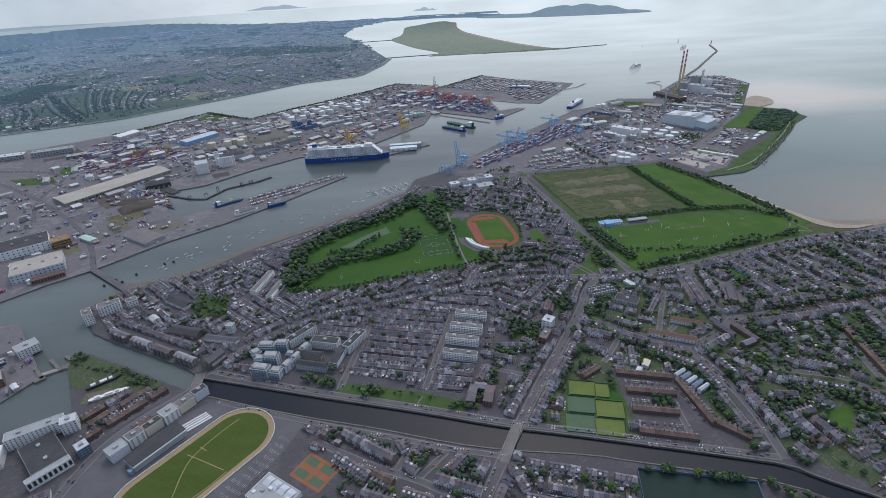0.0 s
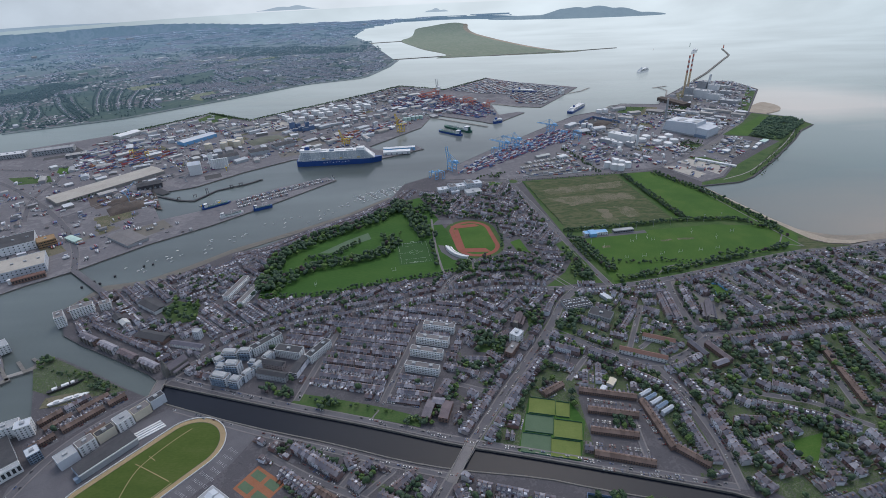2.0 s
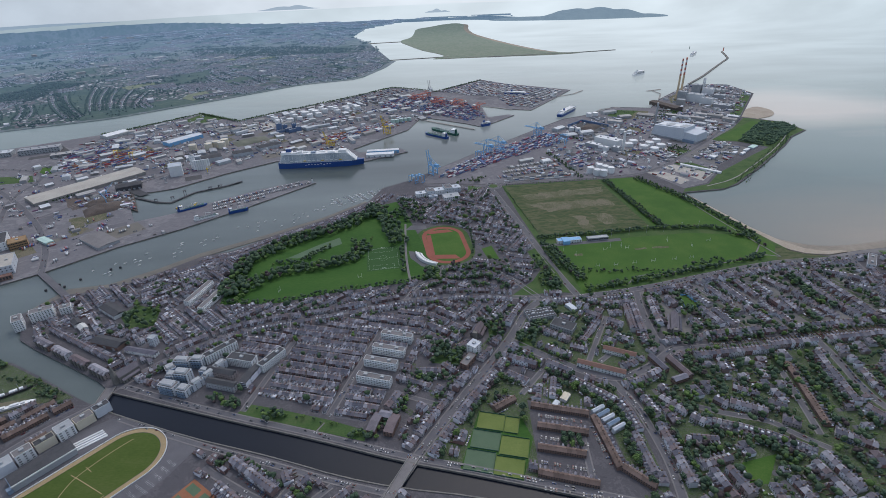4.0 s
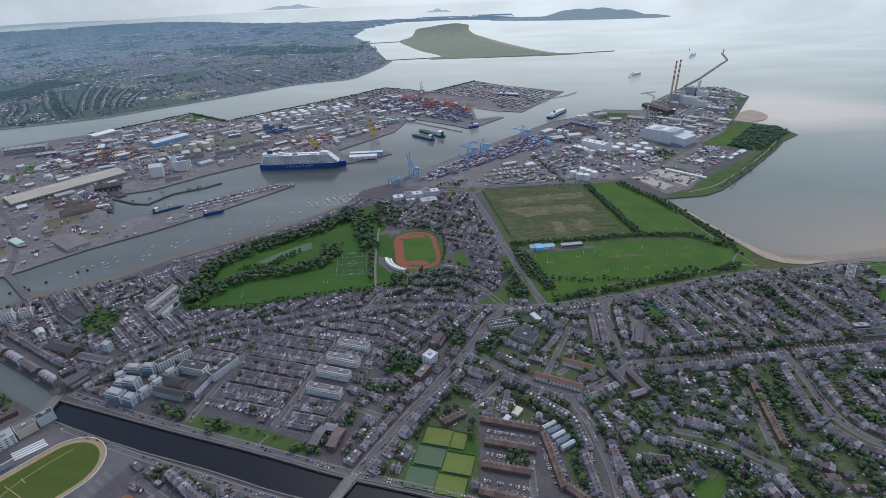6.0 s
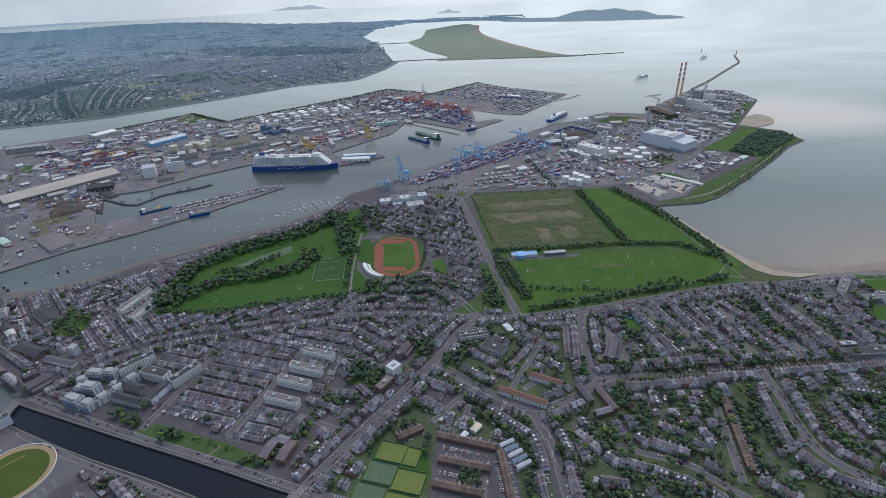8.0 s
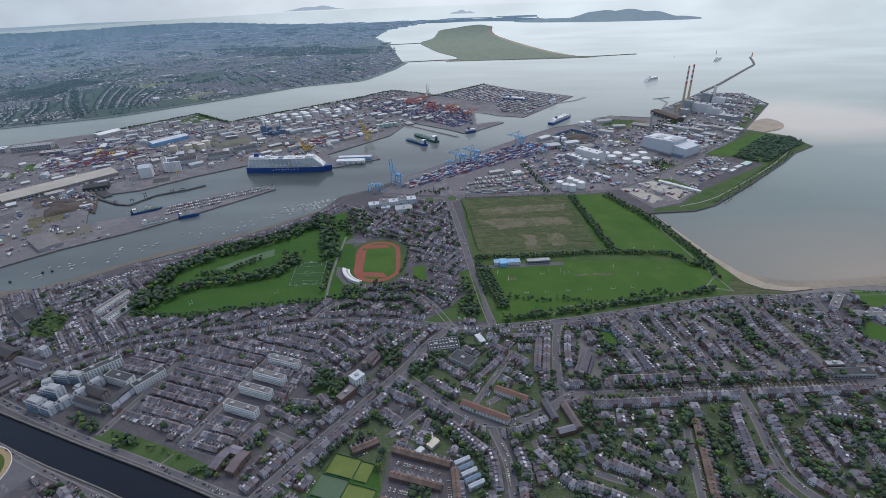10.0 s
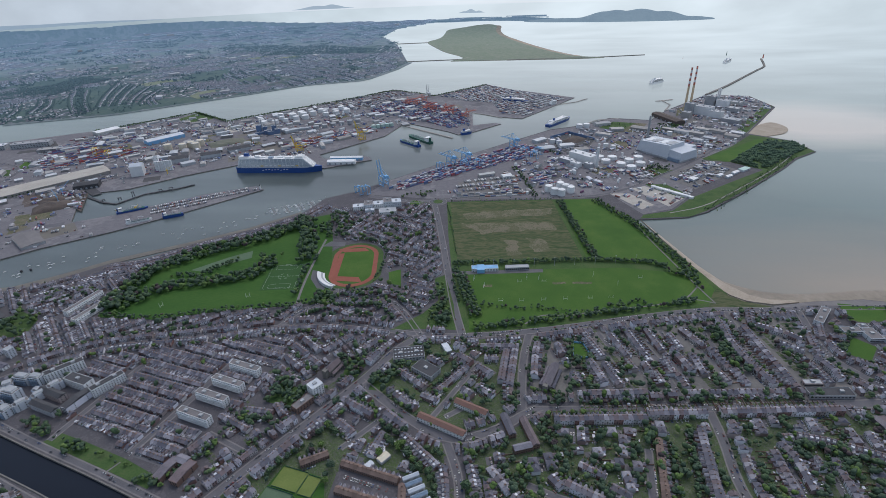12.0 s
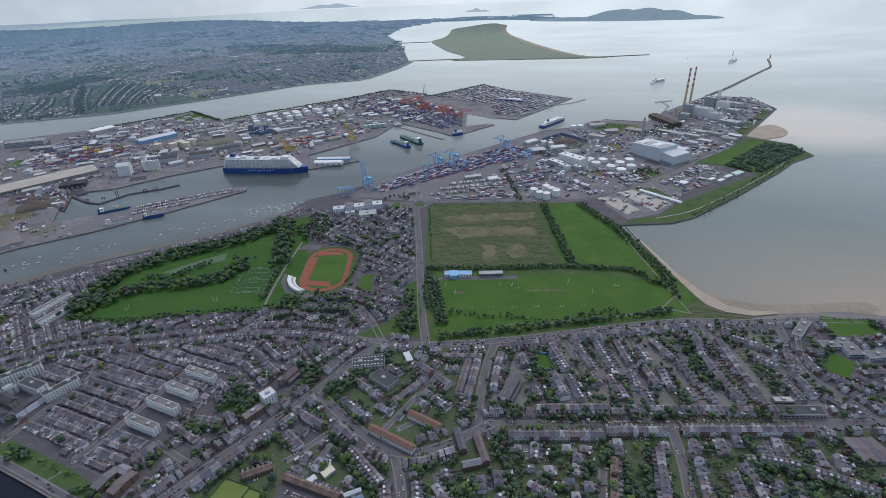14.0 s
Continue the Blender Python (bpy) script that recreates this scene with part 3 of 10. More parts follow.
def inside(poly, x, y):
    x, y = np.asarray(x, float), np.asarray(y, float)
    hit = np.zeros(x.shape, bool)
    for (x0, y0), (x1, y1) in zip(poly, poly[1:] + poly[:1]):
        if y0 != y1:
            hit ^= ((y0 > y) != (y1 > y)) & (x < (x1 - x0) * (y - y0) / (y1 - y0) + x0)
    return hit


class Plan:
    """A map of what is taken, in cells of two metres."""
    X0, Y0, NX, NY, CELL = -1200, -300, 1400, 1600, 2.0
    def __init__(self):
        self.a = np.zeros((self.NX, self.NY), bool)
        gx, gy = np.meshgrid(self.X0 + self.CELL * (np.arange(self.NX) + 0.5), self.Y0 + self.CELL * (np.arange(self.NY) + 0.5), indexing="ij")
        self.gx, self.gy = gx, gy

    def _span(self, x0, x1, y0, y1):
        i0, i1 = int((x0 - self.X0) // self.CELL), int((x1 - self.X0) // self.CELL) + 1
        j0, j1 = int((y0 - self.Y0) // self.CELL), int((y1 - self.Y0) // self.CELL) + 1
        return slice(max(i0, 0), min(max(i1, 0), self.NX)), slice(max(j0, 0), min(max(j1, 0), self.NY))

    def block(self, poly):
        xs, ys = [p[0] for p in poly], [p[1] for p in poly]
        s = self._span(min(xs), max(xs), min(ys), max(ys))
        self.a[s] |= inside(list(poly), self.gx[s], self.gy[s])

    def line(self, pts, half):
        for x, y, _ in spaced(pts, 2.0):
            s = self._span(x - half, x + half, y - half, y + half)
            self.a[s] |= (self.gx[s] - x) ** 2 + (self.gy[s] - y) ** 2 < half * half

    def taken(self, x, y):
        i, j = int((x - self.X0) // self.CELL), int((y - self.Y0) // self.CELL)
        return not (0 <= i < self.NX and 0 <= j < self.NY) or self.a[i, j]

    def rect(self, x, y, w, d, ang, grow=0.0):
        c, s = math.cos(radians(ang)), math.sin(radians(ang))
        return [(x + c * p - s * q, y + s * p + c * q) for p, q in
                ((-w / 2 - grow, -d / 2 - grow), (w / 2 + grow, -d / 2 - grow), (w / 2 + grow, d / 2 + grow), (-w / 2 - grow, d / 2 + grow))]

    def free(self, x, y, w, d, ang):
        return not any(self.taken(*p) for p in self.rect(x, y, w, d, ang) + [(x, y)])


plan = Plan()


def stamped(name, protos, places, mats, label, category, smooth=False):
    """One object of kind stuff: protos (Shapes) set at places, rows of (proto number, x, y, z, angle, size)."""
    vs, loops, totals, idx, base = [], [], [], [], 0
    packs = []
    for p in protos:
        packs.append((np.array(p.v, float), np.array([i for f in p.f for i in f]), np.array([len(f) for f in p.f]), np.array(p.m)))
    for k, x, y, z, ang, size in places:
        v, l, t, m = packs[k]
        c, s = math.cos(radians(ang)) * size, math.sin(radians(ang)) * size
        w = np.empty_like(v)
        w[:, 0], w[:, 1], w[:, 2] = x + c * v[:, 0] - s * v[:, 1], y + s * v[:, 0] + c * v[:, 1], z + size * v[:, 2]
        vs.append(w); loops.append(l + base); totals.append(t); idx.append(m)
        base += len(v)
    if not vs:
        return None
    vs, loops, totals, idx = np.concatenate(vs), np.concatenate(loops), np.concatenate(totals), np.concatenate(idx)
    me = bpy.data.meshes.new(name)
    me.vertices.add(len(vs)); me.vertices.foreach_set("co", vs.ravel())
    me.loops.add(len(loops)); me.loops.foreach_set("vertex_index", loops.astype(np.int32))
    me.polygons.add(len(totals))
    me.polygons.foreach_set("loop_start", np.r_[0, np.cumsum(totals)[:-1]].astype(np.int32))
    me.polygons.foreach_set("material_index", idx.astype(np.int32))
    for m in mats:
        me.materials.append(m)
    me.polygons.foreach_set("use_smooth", np.full(len(totals), smooth, dtype=bool))
    me.update(calc_edges=True)
    me.validate()
    return tagged(new(name, me), label, category, "", "stuff")

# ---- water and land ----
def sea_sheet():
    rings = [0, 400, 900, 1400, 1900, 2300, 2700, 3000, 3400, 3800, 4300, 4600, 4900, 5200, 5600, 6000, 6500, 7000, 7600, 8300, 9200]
    sea_rings("water", rings, M["sea"], "grey-green tidal bay and river water, with haze painted pale towards the horizon")


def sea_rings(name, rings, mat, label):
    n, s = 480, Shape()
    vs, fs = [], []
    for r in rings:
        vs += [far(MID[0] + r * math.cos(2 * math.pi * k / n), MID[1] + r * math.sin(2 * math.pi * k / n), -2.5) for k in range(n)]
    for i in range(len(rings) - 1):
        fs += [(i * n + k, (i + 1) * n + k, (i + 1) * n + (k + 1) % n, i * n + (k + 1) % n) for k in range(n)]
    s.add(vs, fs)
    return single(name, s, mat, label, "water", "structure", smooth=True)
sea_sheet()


def horizon_sky():
    """The pale cloud along the horizon, all the way round."""
    n, s, vs = 240, Shape(), []
    for z in (60, 400, 560, 760):
        vs += [(MID[0] + 5180 * math.sin(2 * math.pi * k / n), MID[1] + 5180 * math.cos(2 * math.pi * k / n), z) for k in range(n)]
    s.add(vs, [(j * n + k, j * n + (k + 1) % n, (j + 1) * n + (k + 1) % n, (j + 1) * n + k) for j in range(3) for k in range(n)])
    return single("backdrop_sky", s, M["cloud"], "pale overcast sky along the horizon", "sky", "structure", smooth=True)
horizon_sky()

SHORE = [(-354, 564), (-383, 585), (-447, 617), (-529, 656), (-574, 681), (-630, 752), (-619, 765), (-587, 813), (-516, 831), (-452, 888),
         (-393, 952), (-339, 972), (-269, 1046), (-175, 1122), (-92, 1217), (-66, 1309), (-1, 1359), (75, 1450), (165, 1558), (324, 1740),
         (420, 1850), (520, 1960), (640, 2020), (740, 2120), (880, 2090), (960, 2230), (1050, 2340), (1181, 2505), (1345, 2480), (1371, 2290)]
SHORE2 = [(1260, 2107), (1150, 1925), (1250, 1848), (1270, 1742), (1191, 1675), (1127, 1594), (962, 1410), (845, 1289), (791, 1255), (683, 1236),
          (670, 1229), (712, 1131), (743, 1024), (758, 966), (777, 935), (799, 922), (839, 916), (902, 934), (990, 949), (1041, 943), (1300, 985), (1700, 1000), (2300, 900)]
BANK_N = [(-354, 564), (-236, 532), (-147, 508), (-41, 481), (73, 448), (136, 435), (219, 416), (319, 392), (375, 378), (395, 361), (445, 333), (520, 280), (620, 150), (700, -100), (760, -600)]
BANK_S = [(-350, 534), (-326, 524), (-202, 484), (-111, 461), (-68, 449), (0, 428), (66, 414), (160, 403), (209, 390), (334, 362), (375, 345), (425, 316), (500, 262), (595, 130), (670, -110), (730, -600)]
BASIN = [(-640, 430), (-559, 474), (-498, 502), (-531, 551), (-574, 610), (-572, 632), (-543, 626), (-468, 591), (-393, 553)]
sheet("ground_east", SHORE + SHORE2 + [(2600, 300), (2600, -600)] + BANK_N[::-1][:-1], 0, 6, M["town"], "built-up ground with tarmac yards and gardens", edge=M["stone"])
sheet("ground_south", BANK_S + [(-1500, -600), (-1500, 200)] + BASIN, 0, 6, M["town"], "built-up ground south of the canal", edge=M["stone"])
sheet("ground_basin", [(-593, 580), (-625, 616), (-720, 718), (-749, 712), (-1100, 600), (-1100, 420), (-617, 532)], 0, 6, M["port"], "dockland ground beside the basin", edge=M["stone"])
QUAY = [(-2400, 450), (-1300, 560), (-805, 788), (-757, 841), (-695, 892), (-603, 997), (-499, 1085), (-395, 1194), (-258, 1357), (-290, 1380), (-400, 1316), (-510, 1222),
        (-560, 1172), (-638, 1125), (-700, 1216), (-770, 1255), (-828, 1322), (-700, 1312), (-644, 1337), (-546, 1446), (-429, 1546), (-290, 1560), (-150, 1530), (-28, 1612),
        (-50, 1645), (-180, 1615), (-209, 1652), (-49, 1863), (-20, 2000), (-45, 2062), (165, 1925), (205, 1888), (240, 1905), (345, 2030), (325, 2045), (245, 2010),
        (225, 2200), (326, 2133), (420, 2105), (560, 2327), (640, 2460)]
QUAY2 = [(362, 2640), (246, 2755), (29, 2501), (-185, 2623), (-452, 2332), (-738, 2041), (-940, 2190), (-1141, 1943), (-1329, 1818), (-1484, 1715), (-2200, 1400)]
sheet("ground_port", QUAY + QUAY2, 0, 6, M["port"], "grey concrete and tarmac port land", edge=M["stone"])
NORTH = [(-2900, 1300), (-1700, 1995), (-1335, 2168), (-985, 2495), (-700, 2785), (-430, 2900), (-335, 3220), (-300, 3470), (-575, 4360), (-780, 4760),
         (-790, 5440), (-420, 6120), (240, 6520), (700, 6350), (700, 6600), (260, 6620), (-490, 6420), (-1004, 6270), (-1676, 6310), (-2269, 6430), (-2776, 6690), (-3299, 6936),
         (-3669, 7028), (-3937, 6935), (-4297, 6865), (-4716, 6452), (-5331, 6241), (-6087, 6189), (-6445, 6065), (-6800, 5600), (-6800, 900)]
ARC = [(MID[0] + 4320 * math.sin(radians(a)), MID[1] + 4320 * math.cos(radians(a))) for a in range(-12, -84, -4)]
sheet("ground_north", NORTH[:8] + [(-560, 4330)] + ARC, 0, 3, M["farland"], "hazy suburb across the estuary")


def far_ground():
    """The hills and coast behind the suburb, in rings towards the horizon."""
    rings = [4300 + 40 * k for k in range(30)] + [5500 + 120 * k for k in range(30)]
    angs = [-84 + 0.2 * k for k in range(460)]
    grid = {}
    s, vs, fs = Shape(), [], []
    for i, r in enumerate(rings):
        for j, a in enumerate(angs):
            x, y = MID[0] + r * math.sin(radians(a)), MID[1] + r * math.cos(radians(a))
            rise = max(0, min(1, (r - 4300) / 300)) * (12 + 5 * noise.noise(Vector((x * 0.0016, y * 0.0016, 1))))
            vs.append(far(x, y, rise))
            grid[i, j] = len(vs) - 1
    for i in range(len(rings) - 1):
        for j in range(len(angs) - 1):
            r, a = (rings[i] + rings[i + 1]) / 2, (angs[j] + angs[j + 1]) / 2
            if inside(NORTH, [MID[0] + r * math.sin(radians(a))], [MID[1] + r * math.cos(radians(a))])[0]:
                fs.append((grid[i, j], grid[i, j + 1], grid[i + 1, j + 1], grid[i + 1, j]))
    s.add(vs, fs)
    return single("backdrop_coast", s, M["coast"], "farmland and suburb running to the horizon, tinted with painted haze", "coast", "structure", smooth=True)
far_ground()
sheet("backdrop_far_coast", [(-6709, 6301), (-6339, 6432), (-5552, 6483), (-5059, 6886), (-4558, 7247), (-4215, 7246), (-4204, 7503), (-4814, 7757), (-5712, 7713), (-6328, 7334), (-7117, 7180), (-7900, 7050), (-7900, 5600), (-7100, 5900)], 0.6, 3, M["farcoast"], "far coast beyond a tidal inlet, paled with painted haze", cut=150)
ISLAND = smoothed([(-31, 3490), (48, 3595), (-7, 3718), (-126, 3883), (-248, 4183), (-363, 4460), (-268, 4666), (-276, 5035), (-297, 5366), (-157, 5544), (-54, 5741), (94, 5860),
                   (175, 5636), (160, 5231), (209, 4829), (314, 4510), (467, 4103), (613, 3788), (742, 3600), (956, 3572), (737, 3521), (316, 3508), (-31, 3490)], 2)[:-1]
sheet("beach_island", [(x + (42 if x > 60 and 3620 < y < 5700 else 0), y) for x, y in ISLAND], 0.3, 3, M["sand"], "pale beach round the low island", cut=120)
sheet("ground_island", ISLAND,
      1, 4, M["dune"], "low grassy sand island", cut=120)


def headland(name, x, y, w, d, h, ang, label, bumps, mat="hill"):
    """A long low hill that stands in the sea."""
    nx, ny, s, vs = 40, 12, Shape(), []
    for i in range(nx + 1):
        for j in range(ny + 1):
            u, v = 2 * i / nx - 1, 2 * j / ny - 1
            top = max(b * math.exp(-((u - a) / c) ** 2) for a, c, b in bumps)
            fall = max(0.0, 1 - (u * u) ** 2) * max(0.0, 1 - v * v) ** 0.7
            zz = h * top * fall + 4 * noise.noise(Vector((u * 6, v * 4, w))) * fall - 4 * (1 - fall)
            p, q = u * w / 2, v * d / 2 * (1 - 0.5 * u * u)
            c, sn = math.cos(radians(ang)), math.sin(radians(ang))
            vs.append(far(x + c * p - sn * q, y + sn * p + c * q, zz))
    s.add(vs, [(i * (ny + 1) + j, (i + 1) * (ny + 1) + j, (i + 1) * (ny + 1) + j + 1, i * (ny + 1) + j + 1) for i in range(nx) for j in range(ny)])
    return single(name, s, M[mat], label, "headland", "structure", smooth=True)
headland("backdrop_headland", 1350, 6020, 1900, 500, 120, -4, "headland on the horizon, tinted blue-grey with painted haze", [(-0.12, 0.2, 0.62), (0.02, 0.25, 0.72), (0.25, 0.28, 0.78), (0.5, 0.22, 0.62), (0.85, 0.2, 0.28), (-0.6, 0.5, 0.16)])
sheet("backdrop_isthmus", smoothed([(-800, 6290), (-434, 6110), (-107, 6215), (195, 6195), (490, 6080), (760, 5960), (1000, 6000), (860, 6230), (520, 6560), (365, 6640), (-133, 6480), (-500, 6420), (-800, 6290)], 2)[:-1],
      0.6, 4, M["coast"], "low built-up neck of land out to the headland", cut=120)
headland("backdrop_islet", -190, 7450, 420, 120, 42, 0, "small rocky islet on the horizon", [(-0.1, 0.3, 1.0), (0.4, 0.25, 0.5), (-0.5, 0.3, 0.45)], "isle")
headland("backdrop_far_island", -2750, 9200, 1000, 200, 56, 12, "island far out at sea, paled with painted haze", [(-0.2, 0.5, 0.8), (0.3, 0.4, 1.0)], "isle")


def causeway(name, pts, width, label, z=2.0):
    s = Shape()
    line = [(x, y) for x, y, _ in spaced(pts, 60)] + [pts[-1]]
    ribbon(s, line, width / 2, -width / 2, z, 6)
    s.v = [far(*v) for v in s.v]
    return single(name, s, M["stone"], label, "sea wall", "structure")
causeway("sea_wall_north", [(-310, 3490), (60, 3560)], 9, "stone causeway with timber bridge to the island")
causeway("sea_wall_bull", [(313, 3504), (850, 3570), (1150, 3640)], 9, "long stone breakwater from the island")
causeway("sea_wall_road", [(-590, 4370), (-328, 4420)], 22, "road causeway across the lagoon")
causeway("sea_wall_south", [(1181, 2500), (1316, 2674), (1480, 2915), (1600, 3090), (1660, 3170), (1700, 3300), (1735, 3425)], 9, "long granite sea wall out to the lighthouse", 3.0)

# ---- grass, beaches and fields ----
PARK = [(-285, 775), (-300, 930), (-230, 1016), (-134, 1104), (-62, 1190), (-20, 1215), (28, 1090), (62, 985), (100, 862), (30, 838), (-70, 815), (-185, 778)]
FIELD_W = [(255, 1300), (500, 1332), (548, 1052), (306, 1022)]
FIELD_NE = [(515, 1335), (600, 1345), (668, 1245), (712, 1125), (745, 1030), (556, 1048)]
FIELD_S = [(325, 985), (460, 1000), (620, 1020), (700, 1010), (745, 1020), (762, 960), (740, 915), (610, 882), (470, 835), (352, 798)]
TRI = [(225, 790), (300, 802), (330, 800), (318, 870), (290, 965), (272, 950), (290, 880), (270, 840)]
HEADGRASS = [(935, 1662), (1060, 1790), (1150, 1910), (1245, 1845), (1266, 1743), (1187, 1678), (1123, 1596), (958, 1414), (842, 1293), (800, 1260), (690, 1242), (700, 1262), (770, 1290), (829, 1367), (979, 1501), (1067, 1576), (1004, 1635), (945, 1650)]
sheet("lawn_common", [(246, 1306), (600, 1350), (672, 1240), (716, 1128), (752, 1020), (778, 945), (742, 905), (610, 868), (470, 822), (345, 793), (325, 870), (304, 960), (275, 1120)], 0.08, 0.3, M["scrub"], "rough grass between the playing fields")
sheet("lawn_park", PARK, 0.15, 0.3, M["parkgrass"], "mown park grass")
sheet("meadow", FIELD_W, 0.15, 0.3, M["rough"], "rough patchy meadow with bare strips")
sheet("lawn_east", FIELD_NE, 0.15, 0.3, M["lawn"], "open green beside the bay")
sheet("lawn_fields", FIELD_S, 0.15, 0.3, M["lawn"], "green playing fields")
sheet("lawn_verge", TRI, 0.15, 0.3, M["scrub"], "grass verge with trees")
sheet("lawn_headland", HEADGRASS, 0.15, 0.3, M["scrub"], "scrubby coastal grass")
sheet("lawn_meadow", [(949, 1669), (1158, 1868), (1181, 1839), (1004, 1641)], 0.25, 0.3, M["lawn"], "bright green nature meadow")
sheet("beach", [(690, 1236), (716, 1142), (748, 1034), (762, 978), (782, 944), (804, 928), (842, 922), (885, 932), (880, 938), (840, 936), (812, 948), (784, 984), (757, 1040)],
      -0.6, 4, M["sand"], "pale sandy beach")
sheet("beach_wet", smoothed([(712, 1120), (725, 1092), (744, 1050), (762, 1012), (806, 974), (862, 955), (950, 968), (1044, 990), (1044, 948), (933, 938), (850, 924), (783, 928), (755, 965), (736, 1010), (712, 1080), (712, 1120)])[:-1],
      -2.3, 2, M["wetsand"], "damp brown sand at the water's edge")
sheet("lawn_dune", [(716, 985), (736, 968), (752, 920), (789, 923), (763, 947), (747, 988), (734, 1010)], 0.11, 0.3, M["rough"], "dune grass behind the beach")
sheet("lawn_dune", [(735, 902), (752, 930), (766, 962), (778, 940), (799, 924), (828, 917), (838, 912), (800, 905)], 0.1, 0.3, M["rough"], "dune grass behind the beach")
sheet("pavement_promenade", [(838, 910), (902, 924), (1039, 938), (1300, 979), (1300, 984), (1041, 942), (990, 948), (902, 933), (839, 915)], 0.1, 0.3, M["pave"], "promenade along the sea wall")
sheet("beach_spit", smoothed([(1140, 1925), (1156, 1893), (1183, 1889), (1226, 1912), (1262, 1930), (1298, 1984), (1294, 2043), (1272, 2074), (1226, 2040), (1190, 2000), (1140, 1925)])[:-1], -0.4, 4, M["sand"], "sandy spit beside the power station")
sheet("shore_mud", [(-630, 752), (-587, 813), (-516, 831), (-452, 888), (-393, 952), (-269, 1046), (-175, 1122), (-92, 1217), (-100, 1225), (-185, 1133), (-280, 1058), (-405, 968), (-465, 905), (-530, 850), (-600, 835)],
      -1.6, 4, M["mud"], "muddy river foreshore at low water")
sheet("lawn_canal", [(-156, 524), (-147, 521), (-41, 494), (20, 478), (22, 494), (-30, 512), (-103, 531), (-146, 540)], 0.15, 0.3, M["scrub"], "canal-side grass")
sheet("lawn_school", [(942, 933), (1010, 928), (1017, 896), (960, 882), (937, 886)], 0.15, 0.3, M["lawn"], "school playing field")
sheet("lawn_school", [(916, 846), (942, 821), (916, 786), (891, 804)], 0.15, 0.3, M["lawn"], "mown green behind the village street")
sheet("lawn_garden", [(458, 448), (503, 460), (474, 421), (452, 417)], 0.15, 0.3, M["lawn"], "bright green lawn of a large garden")
for poly in ([(942, 933), (1010, 928), (1017, 896), (960, 882), (937, 886)], [(916, 846), (942, 821), (916, 786), (891, 804)], [(458, 448), (503, 460), (474, 421), (452, 417)], PARK, FIELD_W, FIELD_NE, FIELD_S, TRI, HEADGRASS, [(-245, 530), (-140, 505), (45, 465), (45, 490), (-36, 520), (-140, 550), (-235, 575)]):
    plan.block(poly)

# ---- roads ----
ROADS = [
    ("sean_moore", [(218, 1292), (257, 1135), (297, 959), (321, 857), (342, 787)], 10),
    ("strand", [(342, 787), (439, 806), (549, 840), (727, 897), (835, 903), (902, 917), (1039, 930), (1300, 970)], 10),
    ("bridge_road", [(-10, 270), (33, 354), (73, 432), (128, 531), (171, 600), (223, 690), (245, 745), (277, 782)], 10),
    ("ringsend", [(-352, 566), (-307, 634), (-216, 708), (-85, 739), (43, 783), (150, 800), (277, 782), (342, 787)], 8),
    ("bath", [(212, 672), (277, 622), (346, 580), (402, 604), (446, 643), (459, 651)], 10),
    ("tritonville", [(446, 643), (542, 656), (678, 674), (812, 694), (924, 710), (1100, 745)], 11),
    ("church", [(444, 800), (436, 748), (434, 692), (435, 643)], 9),
    ("seafort", [(590, 850), (606, 806), (625, 767), (633, 714), (644, 675)], 7),
    ("park_avenue", [(669, 675), (672, 619), (668, 569), (674, 526), (717, 491), (780, 455)], 9),
    ("village", [(872, 918), (869, 871), (862, 822), (866, 790), (883, 762), (905, 735), (916, 708)], 9),
    ("herbert", [(346, 580), (366, 535), (373, 489), (378, 444), (374, 385)], 8),
    ("quay_road", [(-340, 575), (-236, 541), (-147, 516), (-41, 489), (73, 456), (136, 443), (219, 424), (319, 400), (370, 388)], 6),
    ("park_side", [(43, 783), (60, 830), (108, 868), (100, 900)], 6),
    ("stadium", [(108, 868), (200, 880), (232, 850), (277, 782)], 7),
    ("south_link", [(212, 1310), (150, 1300), (40, 1330)], 12),
    ("poolbeg", [(212, 1318), (300, 1330), (500, 1346), (600, 1362), (700, 1420), (860, 1590), (960, 1700), (1060, 1850)], 9),
    ("port_road", [(-695, 892), (-760, 1000), (-900, 1150), (-1150, 1350), (-1400, 1500)], 12),
    ("port_spine", [(-900, 1150), (-700, 1500), (-560, 1640), (-350, 1850), (-120, 2090), (60, 2250)], 10),
    ("south_bank", [(-310, 515), (-202, 478), (-111, 452), (-68, 440), (0, 420), (66, 405)], 5),
    ("port_loop", [(-978, 1134), (-1040, 1230), (-1077, 1312), (-1082, 1432), (-1169, 1509), (-1351, 1533)], 11),
    ("shelbourne", [(-350, 545), (-420, 470), (-440, 400), (-450, 250)], 9),
]
